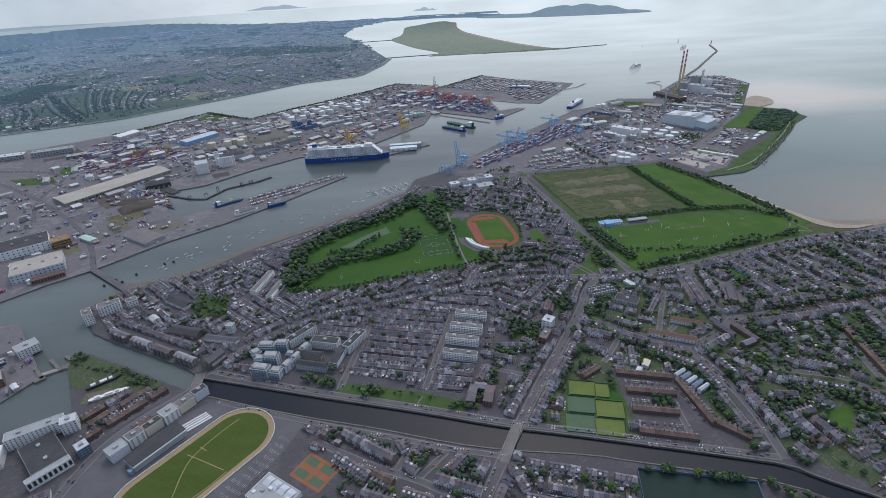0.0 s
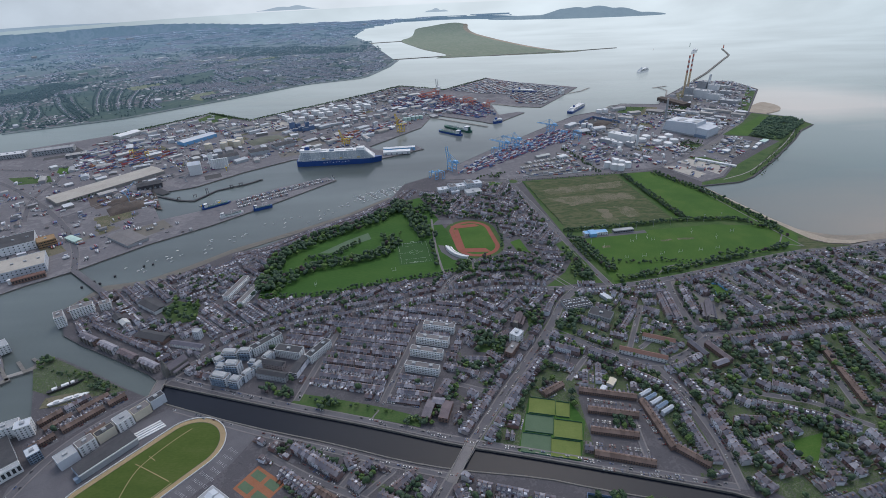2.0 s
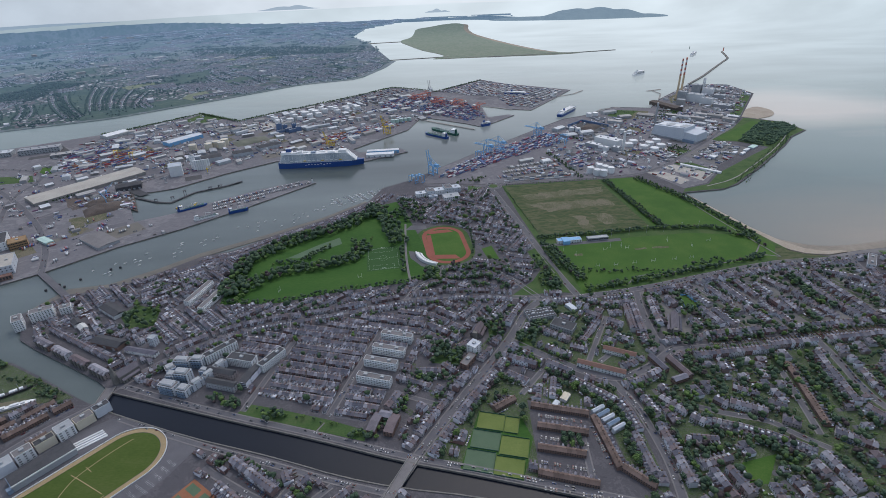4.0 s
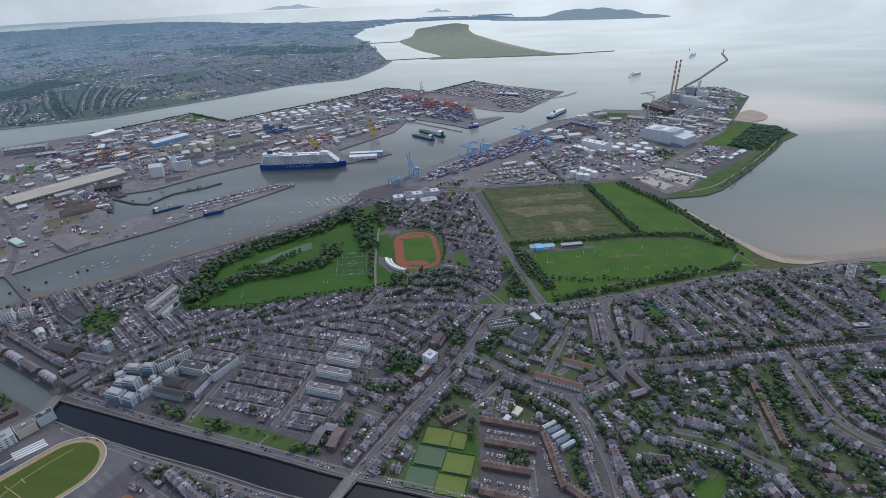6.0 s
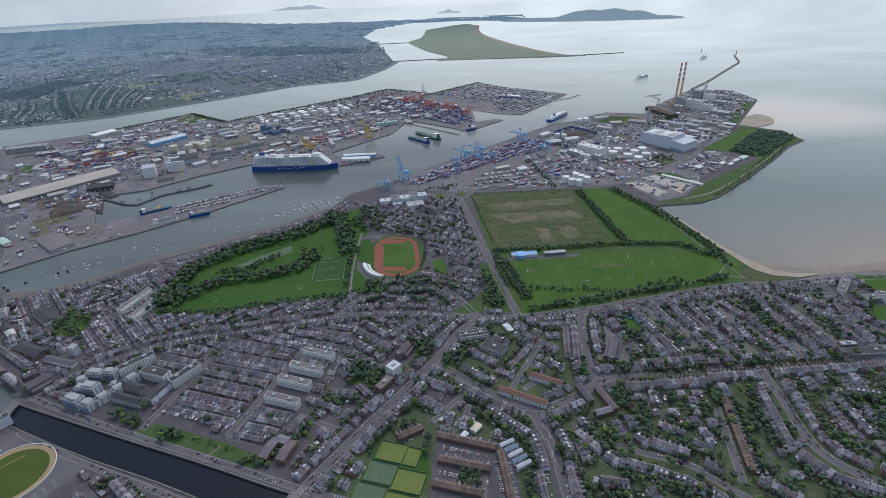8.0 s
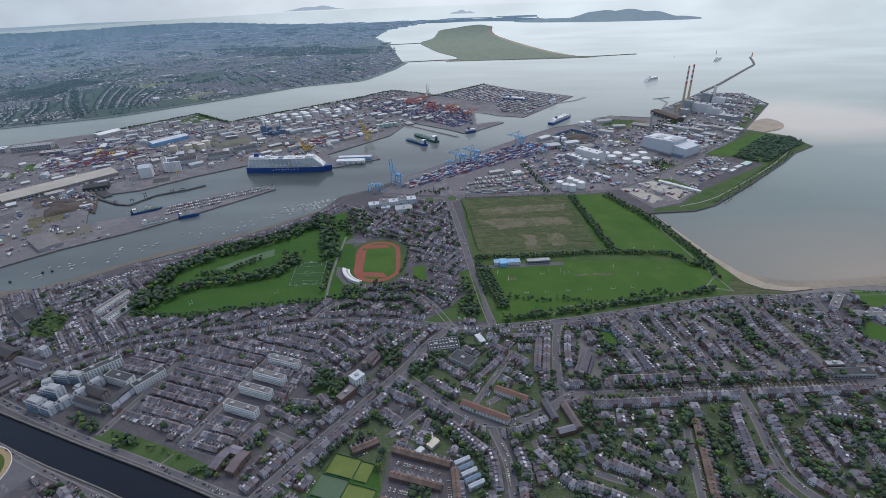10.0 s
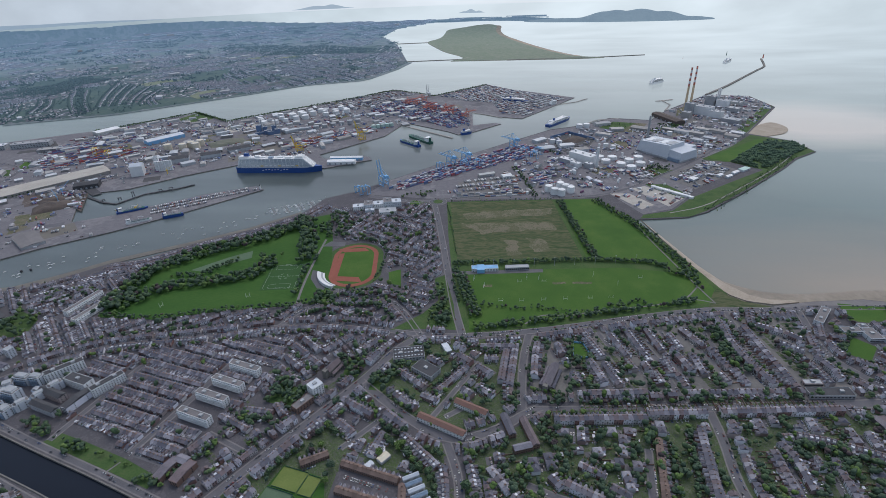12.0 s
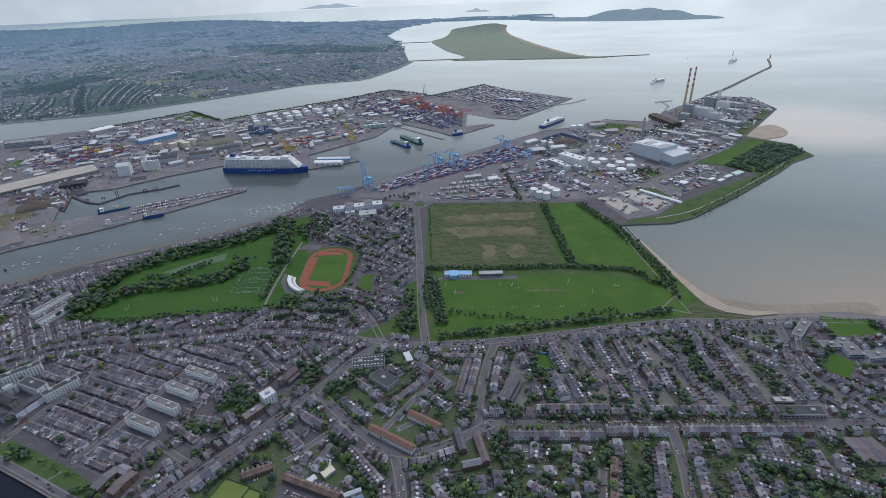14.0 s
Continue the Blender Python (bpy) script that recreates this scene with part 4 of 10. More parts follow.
ROADS += [
    ("lane", [(758, 901), (759, 851), (763, 793), (771, 752), (780, 711)], 6),
    ("lane", [(644, 830), (651, 787)], 5),
    ("lane", [(708, 832), (714, 787)], 5),
    ("lane", [(549, 818), (570, 763)], 5),
    ("lane", [(442, 533), (478, 520), (522, 510), (538, 490), (569, 467)], 6),
    ("lane", [(582, 598), (575, 537), (569, 488)], 6),
    ("lane", [(371, 649), (338, 620)], 5),
    ("lane", [(322, 619), (374, 730)], 5),
    ("lane", [(220, 557), (256, 606)], 5),
    ("lane", [(-164, 440), (-134, 423), (-92, 401), (-39, 380), (-8, 363)], 6),
    ("lane", [(-38, 383), (-7, 416)], 5),
    ("lane", [(-64, 395), (-46, 428)], 5),
    ("lane", [(-150, 527), (-123, 670)], 6),
    ("lane", [(-33, 520), (10, 689)], 6),
    ("lane", [(105, 539), (46, 561)], 5),
    ("lane", [(286, 499), (285, 412)], 5),
]
ROADS.append(("roundabout", [(224 + 17 * math.cos(math.pi * k / 8), 1306 + 17 * math.sin(math.pi * k / 8)) for k in range(17)], 8))
sheet("lawn_roundabout", [(224 + 12 * math.cos(math.pi * k / 8), 1306 + 12 * math.sin(math.pi * k / 8)) for k in range(16)], 0.35, 0.4, M["scrub"], "planted island of the roundabout")
sheet("lawn_verge", [(150, 1264), (188, 1282), (198, 1300), (160, 1310)], 0.14, 0.3, M["lawn"], "grass verge beside the roundabout")
paved = Plan()      # where no tree stands
CANAL = BANK_N[:13] + BANK_S[:13][::-1]
for taken_map in (plan, paved):
    taken_map.block(CANAL)
    taken_map.block([(740, 908), (835, 911), (902, 925), (1039, 939), (1300, 980), (1300, 1150), (700, 1150), (745, 1030)])
for level, (name, pts, wide) in enumerate(ROADS):
    line = smoothed(pts)
    s = Shape()
    ribbon(s, line, wide / 2, -wide / 2, 0.05 + 0.005 * level, 0.3)
    single("road", s, M["road"], "grey asphalt street between houses", "road", "structure")
    s = Shape()
    ribbon(s, line, wide / 2 + 1.8, wide / 2 + 0.004, 0.17 + 0.004 * level, 0.4)
    ribbon(s, line, -wide / 2 - 0.004, -wide / 2 - 1.8, 0.17 + 0.004 * level, 0.4)
    single("pavement", s, M["pave"], "pale concrete footway with kerb", "pavement", "structure")
    plan.line(line, wide / 2 + 1.6)
    paved.line(line, wide / 2 + 0.5)


def canal_water():
    s = Shape()
    n = 40
    def at(line, k):
        pts = spaced(line, 5.0)
        return pts[min(int(k * (len(pts) - 1)), len(pts) - 1)][:2]
    vs = [(*at(BANK_N, k / n), -2.2) for k in range(n + 1)] + [(*at(BANK_S, k / n), -2.2) for k in range(n + 1)]
    s.add(vs, [(k, n + 1 + k, n + 2 + k, k + 1) for k in range(n)])
    return single("water_canal", s, M["canal"], "dark still canal water between stone banks", "water", "structure")
canal_water()
def shore_strip():
    s = Shape()
    ribbon(s, [(x, y) for x, y, _ in spaced(NORTH[1:8], 60)], -4, -34, 0.6, 2)
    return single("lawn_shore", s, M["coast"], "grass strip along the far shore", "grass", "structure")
shore_strip()
s = Shape()
ribbon(s, smoothed([(760, 1276), (850, 1320), (960, 1435), (1080, 1562), (1180, 1690), (1222, 1765)]), 1.6, -1.6, 0.3, 0.2)
single("footpath", s, M["conc"], "pale path along the coastal grass", "path", "structure")
for far_field in ([(-1190, 2510), (-1201, 2601), (-1147, 2669), (-1077, 2573), (-1107, 2448)], [(-1683, 2830), (-1597, 2959), (-1502, 2922), (-1602, 2765)], [(-1666, 3715), (-1422, 3825), (-1036, 3818), (-1240, 3706)]):
    sheet("lawn_far_field", far_field, 0.5, 1, M["dune"], "green playing field in the far suburb")
sheet("lawn_boatyard", [(-570, 628), (-543, 622), (-468, 587), (-398, 553), (-440, 542), (-500, 545), (-535, 556), (-570, 606)], 0.1, 0.2, M["garden"], "weedy grass of the boatyard point")
for lx, ly, lw, ld, la in ((-606, 592, 44, 5, -40), (-588, 606, 40, 5, -40), (-572, 618, 30, 5, -30), (-592, 576, 14, 9, 50), (-570, 602, 12, 9, 50)):
    s = Shape().box(lx, ly, -5, lw, ld, 5.6, la)
    single("lock_wall", s, M["stone"], "stone wall of the basin lock", "wall", "structure")
sheet("pavement_peninsula", [(30, 1340), (70, 1440), (160, 1548), (320, 1730), (418, 1840), (520, 1950), (640, 2010), (740, 2108), (880, 2080), (960, 2220), (1050, 2330), (1181, 2495), (1335, 2470), (1360, 2290), (1255, 2112), (1145, 1925),
                             (1000, 1700), (935, 1655), (830, 1380), (770, 1300), (700, 1265), (640, 1385), (500, 1350), (215, 1322)], 0.012, 0.1, M["port"], "worn concrete and tarmac of the industrial peninsula")
s = Shape()
for bx, by, ba in spaced([(-44, 492), (-37, 506)], 5):
    s.box(bx, by, 0.16, 5.2, 2.0, 0.05, ba)
single("footpath", s, M["pave"], "pale path across the canal grass", "path", "structure")
# patches of newer and older paving in the yards
patchrng = random.Random(3)
for k in range(170):
    if k < 110:
        px, py = patchrng.uniform(-1300, 300), patchrng.uniform(950, 2500)
        home = QUAY + QUAY2
    else:
        px, py = patchrng.uniform(250, 1150), patchrng.uniform(1380, 2200)
        home = [(300, 1400), (480, 1700), (620, 1980), (900, 2050), (1050, 2250), (1250, 2250), (1100, 1880), (900, 1580), (700, 1440)]
    w, d, a = patchrng.uniform(30, 110), patchrng.uniform(18, 60), patchrng.choice((29, 48, -42))
    quad = plan.rect(px, py, w, d, a)
    if inside(home, [p[0] for p in quad], [p[1] for p in quad]).all():
        sheet("pavement_patch", quad, 0.02 + 0.0004 * k, 0.1, M[patchrng.choice(("road", "yard", "darkyard", "bare", "port", "darkyard", "mud"))], "worn patch of yard paving or gravel")

HOUSES, TREES = [], []      # rows of (kind, x, y, angle) and (kind, x, y, size)
rng = random.Random(7)
CENTRE_SHARED = {}


def ragged(poly, step=5.0, deep=9.0):
    """The outline of worn ground, uneven all the way round."""
    return [(x + deep * noise.noise(Vector((x * 0.06, y * 0.06, 4.0))), y + deep * noise.noise(Vector((x * 0.06, y * 0.06, 8.0)))) for x, y, _ in spaced(poly + poly[:1], step)]


def shared_box(w, d, h, mat):
    key = (w, d, h, mat)
    if key not in CENTRE_SHARED:
        CENTRE_SHARED[key] = Shape().box(0, 0, 0, w, d, h).mesh("piece", [M[mat]])
    return CENTRE_SHARED[key]


def piece(name, w, d, h, mat, x, y, z, parent, ang=0.0):
    """A small box part on shared mesh data."""
    ob = new(name, shared_box(w, d, h, mat))
    ob.parent = parent
    ob.matrix_basis = pose(x, y, z, 0, 0, ang)
    return ob


def block(name, label, x, y, w, d, h, ang, wall="white", roof="dark", floors=4, bays=8, win=(1.6, 1.5), group="", pitched=0.0, plant_room=True, category="building"):
    """A slab building with a parapet, a flat or pitched roof and rows of windows."""
    ob = thing(name, label, category, x, y, 0, ang, group)
    part("wall", Shape().box(0, 0, 0, w, d, h), M[wall], ob)
    if pitched:
        part("roof", Shape().gable(0, 0, h - 0.1, w + 0.6, d + 0.8, pitched), M[roof], ob)
    else:
        part("roof", Shape().box(0, 0, h + 0.004, w - 0.8, d - 0.8, 0.25), M[roof], ob)
        s = Shape()
        for sx, sy, pw, pd in ((0, -1, w, 0.4), (0, 1, w, 0.4), (-1, 0, 0.4, d - 0.82), (1, 0, 0.4, d - 0.82)):
            s.box(sx * (w / 2 - 0.2), sy * (d / 2 - 0.2), h + 0.004, pw, pd, 0.8)
        part("parapet", s, M[wall], ob)
        if plant_room:
            for k in range(max(1, int(w // 22))):
                part("plant_room", Shape().box(-w / 2 + w * (k + 0.5) / max(1, int(w // 22)), 0, h + 0.25, 5, min(4, d * 0.5), 2.4), M["steel"], ob)
    single_panes = (2 * bays + 4) * floors <= 48
    for f in range(floors):
        z = h * f / floors + h / floors * 0.3
        if not single_panes:
            s, hh = Shape(), min(win[1], h / floors * 0.6)
            for b in range(bays):
                for sy in (-1, 1):
                    s.box(-w / 2 + w * (b + 0.5) / bays, sy * (d / 2 + 0.02), z, win[0], 0.16, hh)
            for sx in (-1, 1):
                for q in (-0.22, 0.22):
                    s.box(sx * (w / 2 + 0.02), q * d, z, 0.16, 1.4, hh)
            tagged(part("window_band", s, M["glass"], ob), kind="stuff")
            continue
        for b in range(bays):
            px = -w / 2 + w * (b + 0.5) / bays
            for sy in (-1, 1):
                piece("window", win[0], 0.16, min(win[1], h / floors * 0.6), "glass", px, sy * (d / 2 + 0.02), z, ob)
        for sx in (-1, 1):
            for q in (-0.22, 0.22):
                piece("window", 0.16, 1.4, min(win[1], h / floors * 0.6), "glass", sx * (w / 2 + 0.02), q * d, z, ob)
    plan.block(plan.rect(x, y, w, d, ang, 4))
    return ob


def plain_shed(name, label, x, y, w, d, h, ang, wall="shed", roof="shed", rise=2.5, group="", doors=3, category="warehouse"):
    """A portal-frame shed with a low pitched roof, roof lights and big doors."""
    ob = thing(name, label, category, x, y, 0, ang, group)
    part("wall", Shape().box(0, 0, 0, w, d, h), M[wall], ob)
    part("roof", Shape().gable(0, 0, h + 0.004, w + 0.6, d + 0.6, rise), M[roof], ob)
    for k in range(doors):
        for sy in (-1, 1):
            piece("door", 5.0, 0.3, min(5, h * 0.7), "steel", -w / 2 + w * (k + 0.5) / doors, sy * (d / 2 + 0.03), 0, ob)
    plan.block(plan.rect(x, y, w, d, ang, 3))
    return ob


def modern_block(x, y, w, d, h, ang, group):
    """Glazed balconies on each floor, and a set-back top storey."""
    ob = block("apartment_block", "grey-white modern apartments with blue-tinted glazed balconies", x, y, w, d, h, ang, "clad", "pave", max(3, int(h / 3.2)), max(3, int(w / 4)), (2.6, 1.9), group, 0, False)
    for f in range(max(3, int(h / 3.2))):
        for sy in (-1, 1):
            part("balcony", Shape().box(0, sy * (d / 2 + 0.7), 0.4 + f * 3.2, w * 0.82, 1.3, 1.1), M["balcony"], ob)
    part("top_storey", Shape().box(0, 0, h + 0.3, w * 0.7, d * 0.6, 2.8), M["white"], ob)
    part("top_roof", Shape().box(0, 0, h + 3.12, w * 0.72, d * 0.64, 0.3), M["steel"], ob)
    return ob


# flats, halls and sheds of the river quarter
for bx, by, w, a in ((-333, 806, 70, 78), (-299, 790, 78, 78)):
    ob = block("apartment_block", "long flats with white access balconies and grey roof", bx, by, w, 10, 10, a, "white", "pave", 3, 16, (1.6, 1.3), "flats beside the park", 0, False)
    for f in range(3):
        for sy in (-1, 1):
            piece("balcony", w - 1, 1.2, 1.1, "white", 0, sy * 5.7, 3.2 * f + 0.3, ob)
block("shop_terrace", "low white terrace building with grey roof", -352, 646, 56, 10, 6, -13, "white", "roof", 2, 12, (1.3, 1.3), "", 2.6)
block("apartment_block", "small pale blue and white tower block", -344, 668, 11, 10, 15, -13, "clad", "steel", 5, 3, (1.6, 1.4), "", 0, False)
plain_shed("warehouse", "dark-roofed hall beside the river", -464, 756, 52, 22, 7, -32, "white", "dark", 3.0)
plain_shed("warehouse", "white gabled workshop hall", -506, 722, 20, 13, 6, -40, "white", "dark", 3.0, "gabled workshops")
plain_shed("warehouse", "white gabled workshop hall", -486, 708, 18, 12, 6, -40, "white", "shed", 3.0, "gabled workshops")
plain_shed("sports_hall", "brick hall with grey slate roof", -416, 668, 54, 20, 7, -16, "brick", "dark", 4.0)
# council flats
for fx, fy in ((40, 674), (31, 642), (23, 614), (18, 580)):
    ob = block("apartment_block", "four-storey white and grey council flats with deck access", fx, fy, 50, 10, 12, -14, "white", "pave", 4, 12, (2.2, 1.2), "council flats")
    for f in range(4):
        piece("balcony", 49, 1.3, 1.0, "white", 0, -5.7, 3.0 * f + 0.1, ob)
# white corner block and the brick hall beside it
block("apartment_block", "tall white rendered corner block with flat roof", 158, 643, 17, 15, 17, 55, "white", "clad", 5, 4)
block("apartment_block", "low red-brown brick block with flat roof", 149, 618, 28, 12, 9, 60, "brick", "pave", 3, 6)
# white apartments by the bridge
block("apartment_block", "white apartment building with dark flat roof", -225, 641, 50, 12, 14, 49, "white", "dark", 5, 13, (1.4, 1.5), "white apartments")
block("apartment_block", "white apartment building with dark flat roof", -184, 621, 42, 15, 13, -13, "white", "dark", 5, 14, (1.4, 1.5), "white apartments")
block("apartment_block", "white apartment building with dark flat roof", -140, 622, 44, 12, 13, 60, "white", "dark", 4, 13, (1.4, 1.5), "white apartments")
for bx, by, w, d, h, a in ((-266, 565, 26, 14, 17, -14), (-243, 560, 16, 14, 14, -14), (-256, 586, 22, 14, 20, -8), (-276, 590, 12, 12, 12, -8), (-272, 618, 24, 12, 15, -4),
                           (-249, 618, 18, 12, 17, -4), (-286, 606, 14, 14, 11, 40), (-231, 573, 9, 18, 14, -30), (-222, 592, 9, 18, 12, -30), (-213, 610, 9, 18, 14, -30), (-232, 600, 14, 9, 10, -14)):
    modern_block(bx, by, w, d, h - 3, a, "modern canal apartments")
for bx, by, w, d in ((-205, 596, 44, 11), (-195, 572, 46, 11), (-160, 590, 11, 40)):
    block("apartment_block", "brown brick apartments with grey pitched roof", bx, by, w, d, 10, -14, "wall", "dark", 3, 10, (1.3, 1.4), "brick apartments", 3.0)
# waterside blocks at the river mouth
for bx, by, w, d, h, a, lab in ((-598, 714, 14, 24, 20, 38, "white waterside apartment block with terracotta gable"), (-577, 741, 34, 15, 18, 33, "white and blue-glazed waterside apartment block"), (-548, 758, 17, 14, 13, 33, "low white waterside office block")):
    block("apartment_block", lab, bx, by, w, d, h, a, "white", "pave", 6 if h > 17 else 4, 8 if w > 30 else 4, (1.7, 1.5), "waterside blocks")
# stadium stands and blocks beside the dog track
for k in range(6):
    bx, by = -401 + k * 12.6, 434 + k * 18.4
    block("apartment_block", "white and cream office block with dark flat roof", bx, by, 21.6 - 2.4 * (k % 2), 17 - 3 * (k % 3), (13, 14.5, 12.5, 14, 12, 13.5)[k], 54, ("clad", "white", "cream", "white", "cream", "clad")[k], ("steel", "pave", "dark")[k % 3], 4 if k in (1, 3) else 0, 3, (2.6, 1.4), "blocks beside the dog track")
stand = plain_shed("grandstand", "long dark-roofed grandstand of the dog track", -357, 440, 66, 22, 9, 54, "steel", "dark", 1.2, category="grandstand")
part("fascia", Shape().box(0, -11.6, 8.2, 68, 0.8, 1.6), M["white"], stand, "white fascia along the track side")
part("end_frame", Shape().box(-33.6, 0, 0.4, 1.0, 20, 8.4).box(-36, -8, 0, 5, 6, 6), M["balcony"], stand, "blue-glazed end of the stand")
for k in range(4):
    piece_row = thing("terrace_step", "white concrete spectator steps", "grandstand", -330 + k * 3, 482 - k * 2, 0, 44, "spectator steps")
    part("step", Shape().box(0, 0, 0, 34, 2.4, 3.2 - 0.7 * k), M["white"], piece_row)
block("apartment_block", "white apartment block by the basin", -520, 468, 62, 15, 17, 30, "white", "steel", 5, 14, (1.6, 1.5), "basin apartments")
block("office_building", "low dark-roofed block of the basin yard", -492, 436, 58, 38, 8, -42, "steel", "dark", 2, 12, (2.4, 1.6), "basin yard")
ob = block("office_building", "white office front with tall dark windows", -465, 407, 46, 8, 12, 49, "white", "steel", 1, 9, (3.0, 7.0), "basin yard", 0, False)
block("office_building", "teal-glazed corner office with pale flat roof", -446, 440, 14, 16, 13, 49, "balcony", "clad", 4, 4, (2.6, 1.6), "basin yard")
block("apartment_block", "white stair tower of the basin apartments", -484, 478, 18, 15, 18, 30, "white", "clad", 5, 4, (1.6, 1.5), "basin apartments")
plain_shed("warehouse", "long pale-roofed warehouse by the basin", -565, 420, 60, 30, 12, 28, "shed", "white")
block("office_building", "dockside office block with brick front", -650, 640, 30, 22, 14, 50, "white", "steel", 4, 7)
block("office_building", "grey dockside office block", -660, 560, 50, 26, 12, 40, "brick", "steel", 4, 10)


def church(name, label, x, y, ang, nave, wide, h, spire, wall="stone"):
    ob = thing(name, label, "church", x, y, 0, ang)
    part("nave", Shape().box(0, 0, 0, nave, wide, h), M[wall], ob)
    part("roof", Shape().gable(0, 0, h - 0.05, nave + 0.4, wide + 0.8, wide * 0.55), M["roof"], ob)
    for sy in (-1, 1):
        part("aisle", Shape().box(0, sy * (wide / 2 + 2.5), 0, nave * 0.85, 5, h * 0.55), M[wall], ob)
        part("aisle_roof", Shape().gable(0, sy * (wide / 2 + 2.5), h * 0.55, nave * 0.86, 5.6, 2.2), M["roof"], ob)
        for k in range(6):
            piece("window", 1.2, 0.3, 2.6, "glass", -nave * 0.36 + k * nave * 0.145, sy * (wide / 2 + 5.05), h * 0.12, ob)
    part("tower", Shape().box(-nave / 2 - 3, 0, 0, 6.5, 6.5, h * 1.5), M[wall], ob)
    if spire:
        part("spire", Shape().cyl(-nave / 2 - 3, 0, h * 1.5, 4.2, 0.2, 8, 0, 4.0, None, spire), M[wall], ob)
    plan.block(plan.rect(x, y, nave + 12, wide + 14, ang, 4))
church("church", "grey stone church with twin slate roofs", 473, 703, 72, 46, 11, 9, 0)
church("church", "grey stone church with tall spire", -344, 596, 62, 30, 12, 11, 18)
church("church", "grey stone parish church with square tower", 166, 690, 70, 26, 10, 9, 0)


# ---- sports grounds ----
def oval(cx, cy, length, width, ang, n=24):
    """The outline of a running track: two straights and two half circles."""
    r, half, pts = width / 2, (length - width) / 2, []
    for k in range(2 * n):
        t = math.pi * k / n
        p, q = r * math.cos(t - math.pi / 2), r * math.sin(t - math.pi / 2)
        p += half if k <= n and 0 < k < n or k in (0, n) and k == 0 else -half
        pts.append((p, q))
    c, s = math.cos(radians(ang)), math.sin(radians(ang))
    return [(cx + c * p - s * q, cy + s * p + c * q) for p, q in pts]


def ring(shape, outer, inner, z, depth):
    n = len(outer)
    shape.add([(*p, z) for p in outer] + [(*p, z) for p in inner] + [(*p, z - depth) for p in outer] + [(*p, z - depth) for p in inner],
              [(k, (k + 1) % n, n + (k + 1) % n, n + k) for k in range(n)] + [(k + 2 * n, (k + 1) % n + 2 * n, (k + 1) % n, k) for k in range(n)]
              + [(n + k, n + (k + 1) % n, 3 * n + (k + 1) % n, 3 * n + k) for k in range(n)])


def line_box(shape, x, y, w, d, ang, t=0.35, z=0.3):
    """The painted outline of a rectangle."""
    c, s = math.cos(radians(ang)), math.sin(radians(ang))
    for px, py, pw, pd in ((0, -d / 2, w, t), (0, d / 2, w, t), (-w / 2, 0, t, d), (w / 2, 0, t, d)):
        shape.box(x + c * px - s * py, y + s * px + c * py, z, pw, pd, 0.03, ang)


TRK = (107, 988, 162, 90, 101)
s = Shape()
ring(s, oval(*TRK), oval(TRK[0], TRK[1], TRK[2] - 18, TRK[3] - 18, TRK[4]), 0.30, 0.3)
single("running_track", s, M["track"], "red oval athletics track", "running track", "structure")
inner = oval(TRK[0], TRK[1], TRK[2] - 18.02, TRK[3] - 18.02, TRK[4])
sheet("court_runway", [(79, 935), (88, 938), (74, 1030), (64, 1028)], 0.34, 0.2, M["track"], "red jumping runways beside the straight")
sheet("lawn_infield", inner, 0.22, 0.2, M["lawn"], "green infield of the athletics track")
sheet("court_dend", [(TRK[0] - 24, TRK[1] - 62), (TRK[0] + 32, TRK[1] - 62), (TRK[0] + 22, TRK[1] - 46), (TRK[0] - 26, TRK[1] - 46)], 0.36, 0.2, M["track"], "red end area of the athletics ground")
sheet("lawn_stadium", oval(TRK[0] - 1, TRK[1], TRK[2] + 16, TRK[3] + 22, TRK[4]), 0.10, 0.2, M["scrub"], "grass round the athletics ground")
plan.block(oval(TRK[0] - 6, TRK[1], TRK[2] + 30, TRK[3] + 44, TRK[4]))
for k in range(4):
    sheet("court", plan.rect(36 - 0.10 * 21 * (k - 1.5) , 975 + 21 * k, 15, 19, 96), 0.14, 0.2, M["mound"], "grey-green fenced tennis court")


def curved_stand():
    ob = thing("grandstand", "curved white stand at the end of the athletics track", "grandstand", TRK[0], TRK[1])
    n = 12
    for k in range(4):
        s, vs = Shape(), []
        r0, r1 = 50 + k * 3.4, 50 + (k + 1) * 3.4
        for j in range(n + 1):
            t = radians(190 + 62 * j / n)
            for r in (r0, r1):
                for z in (0, 1.6 + k * 1.5):
                    vs.append((r * math.cos(t) + 3, r * math.sin(t) - 30, z))
        fs = []
        for j in range(n):
            a, b = 4 * j, 4 * (j + 1)
            fs += [(a + 1, b + 1, b + 3, a + 3), (a, b, b + 1, a + 1), (a + 2, a + 3, b + 3, b + 2)]
        fs += [(0, 1, 3, 2), (4 * n, 4 * n + 2, 4 * n + 3, 4 * n + 1)]
        s.add(vs, fs)
        part("tier", s, M["white"] if k != 1 else M["steel"], ob)
curved_stand()
sheet("pavement_apron", [(32, 960), (39, 930), (63, 898), (84, 892), (60, 925), (44, 957)], 0.16, 0.2, M["road"], "tarmac apron behind the stand")
sheet("court_hard", [(16, 1055), (28, 1079), (61, 1077), (64, 1060)], 0.16, 0.2, M["road"], "grey hard court with fence")
sheet("court_worn", [(-211, 938), (-162, 992), (-123, 1025), (-112, 996), (-190, 936)], 0.19, 0.2, M["court"], "pale worn turf strip in the park")
sheet("lawn_square", [(192, 926), (181, 965), (202, 978), (215, 921)], 0.16, 0.2, M["lawn"], "small green between houses")
plan.block([(180, 915), (175, 970), (205, 982), (220, 918)])
s = Shape()
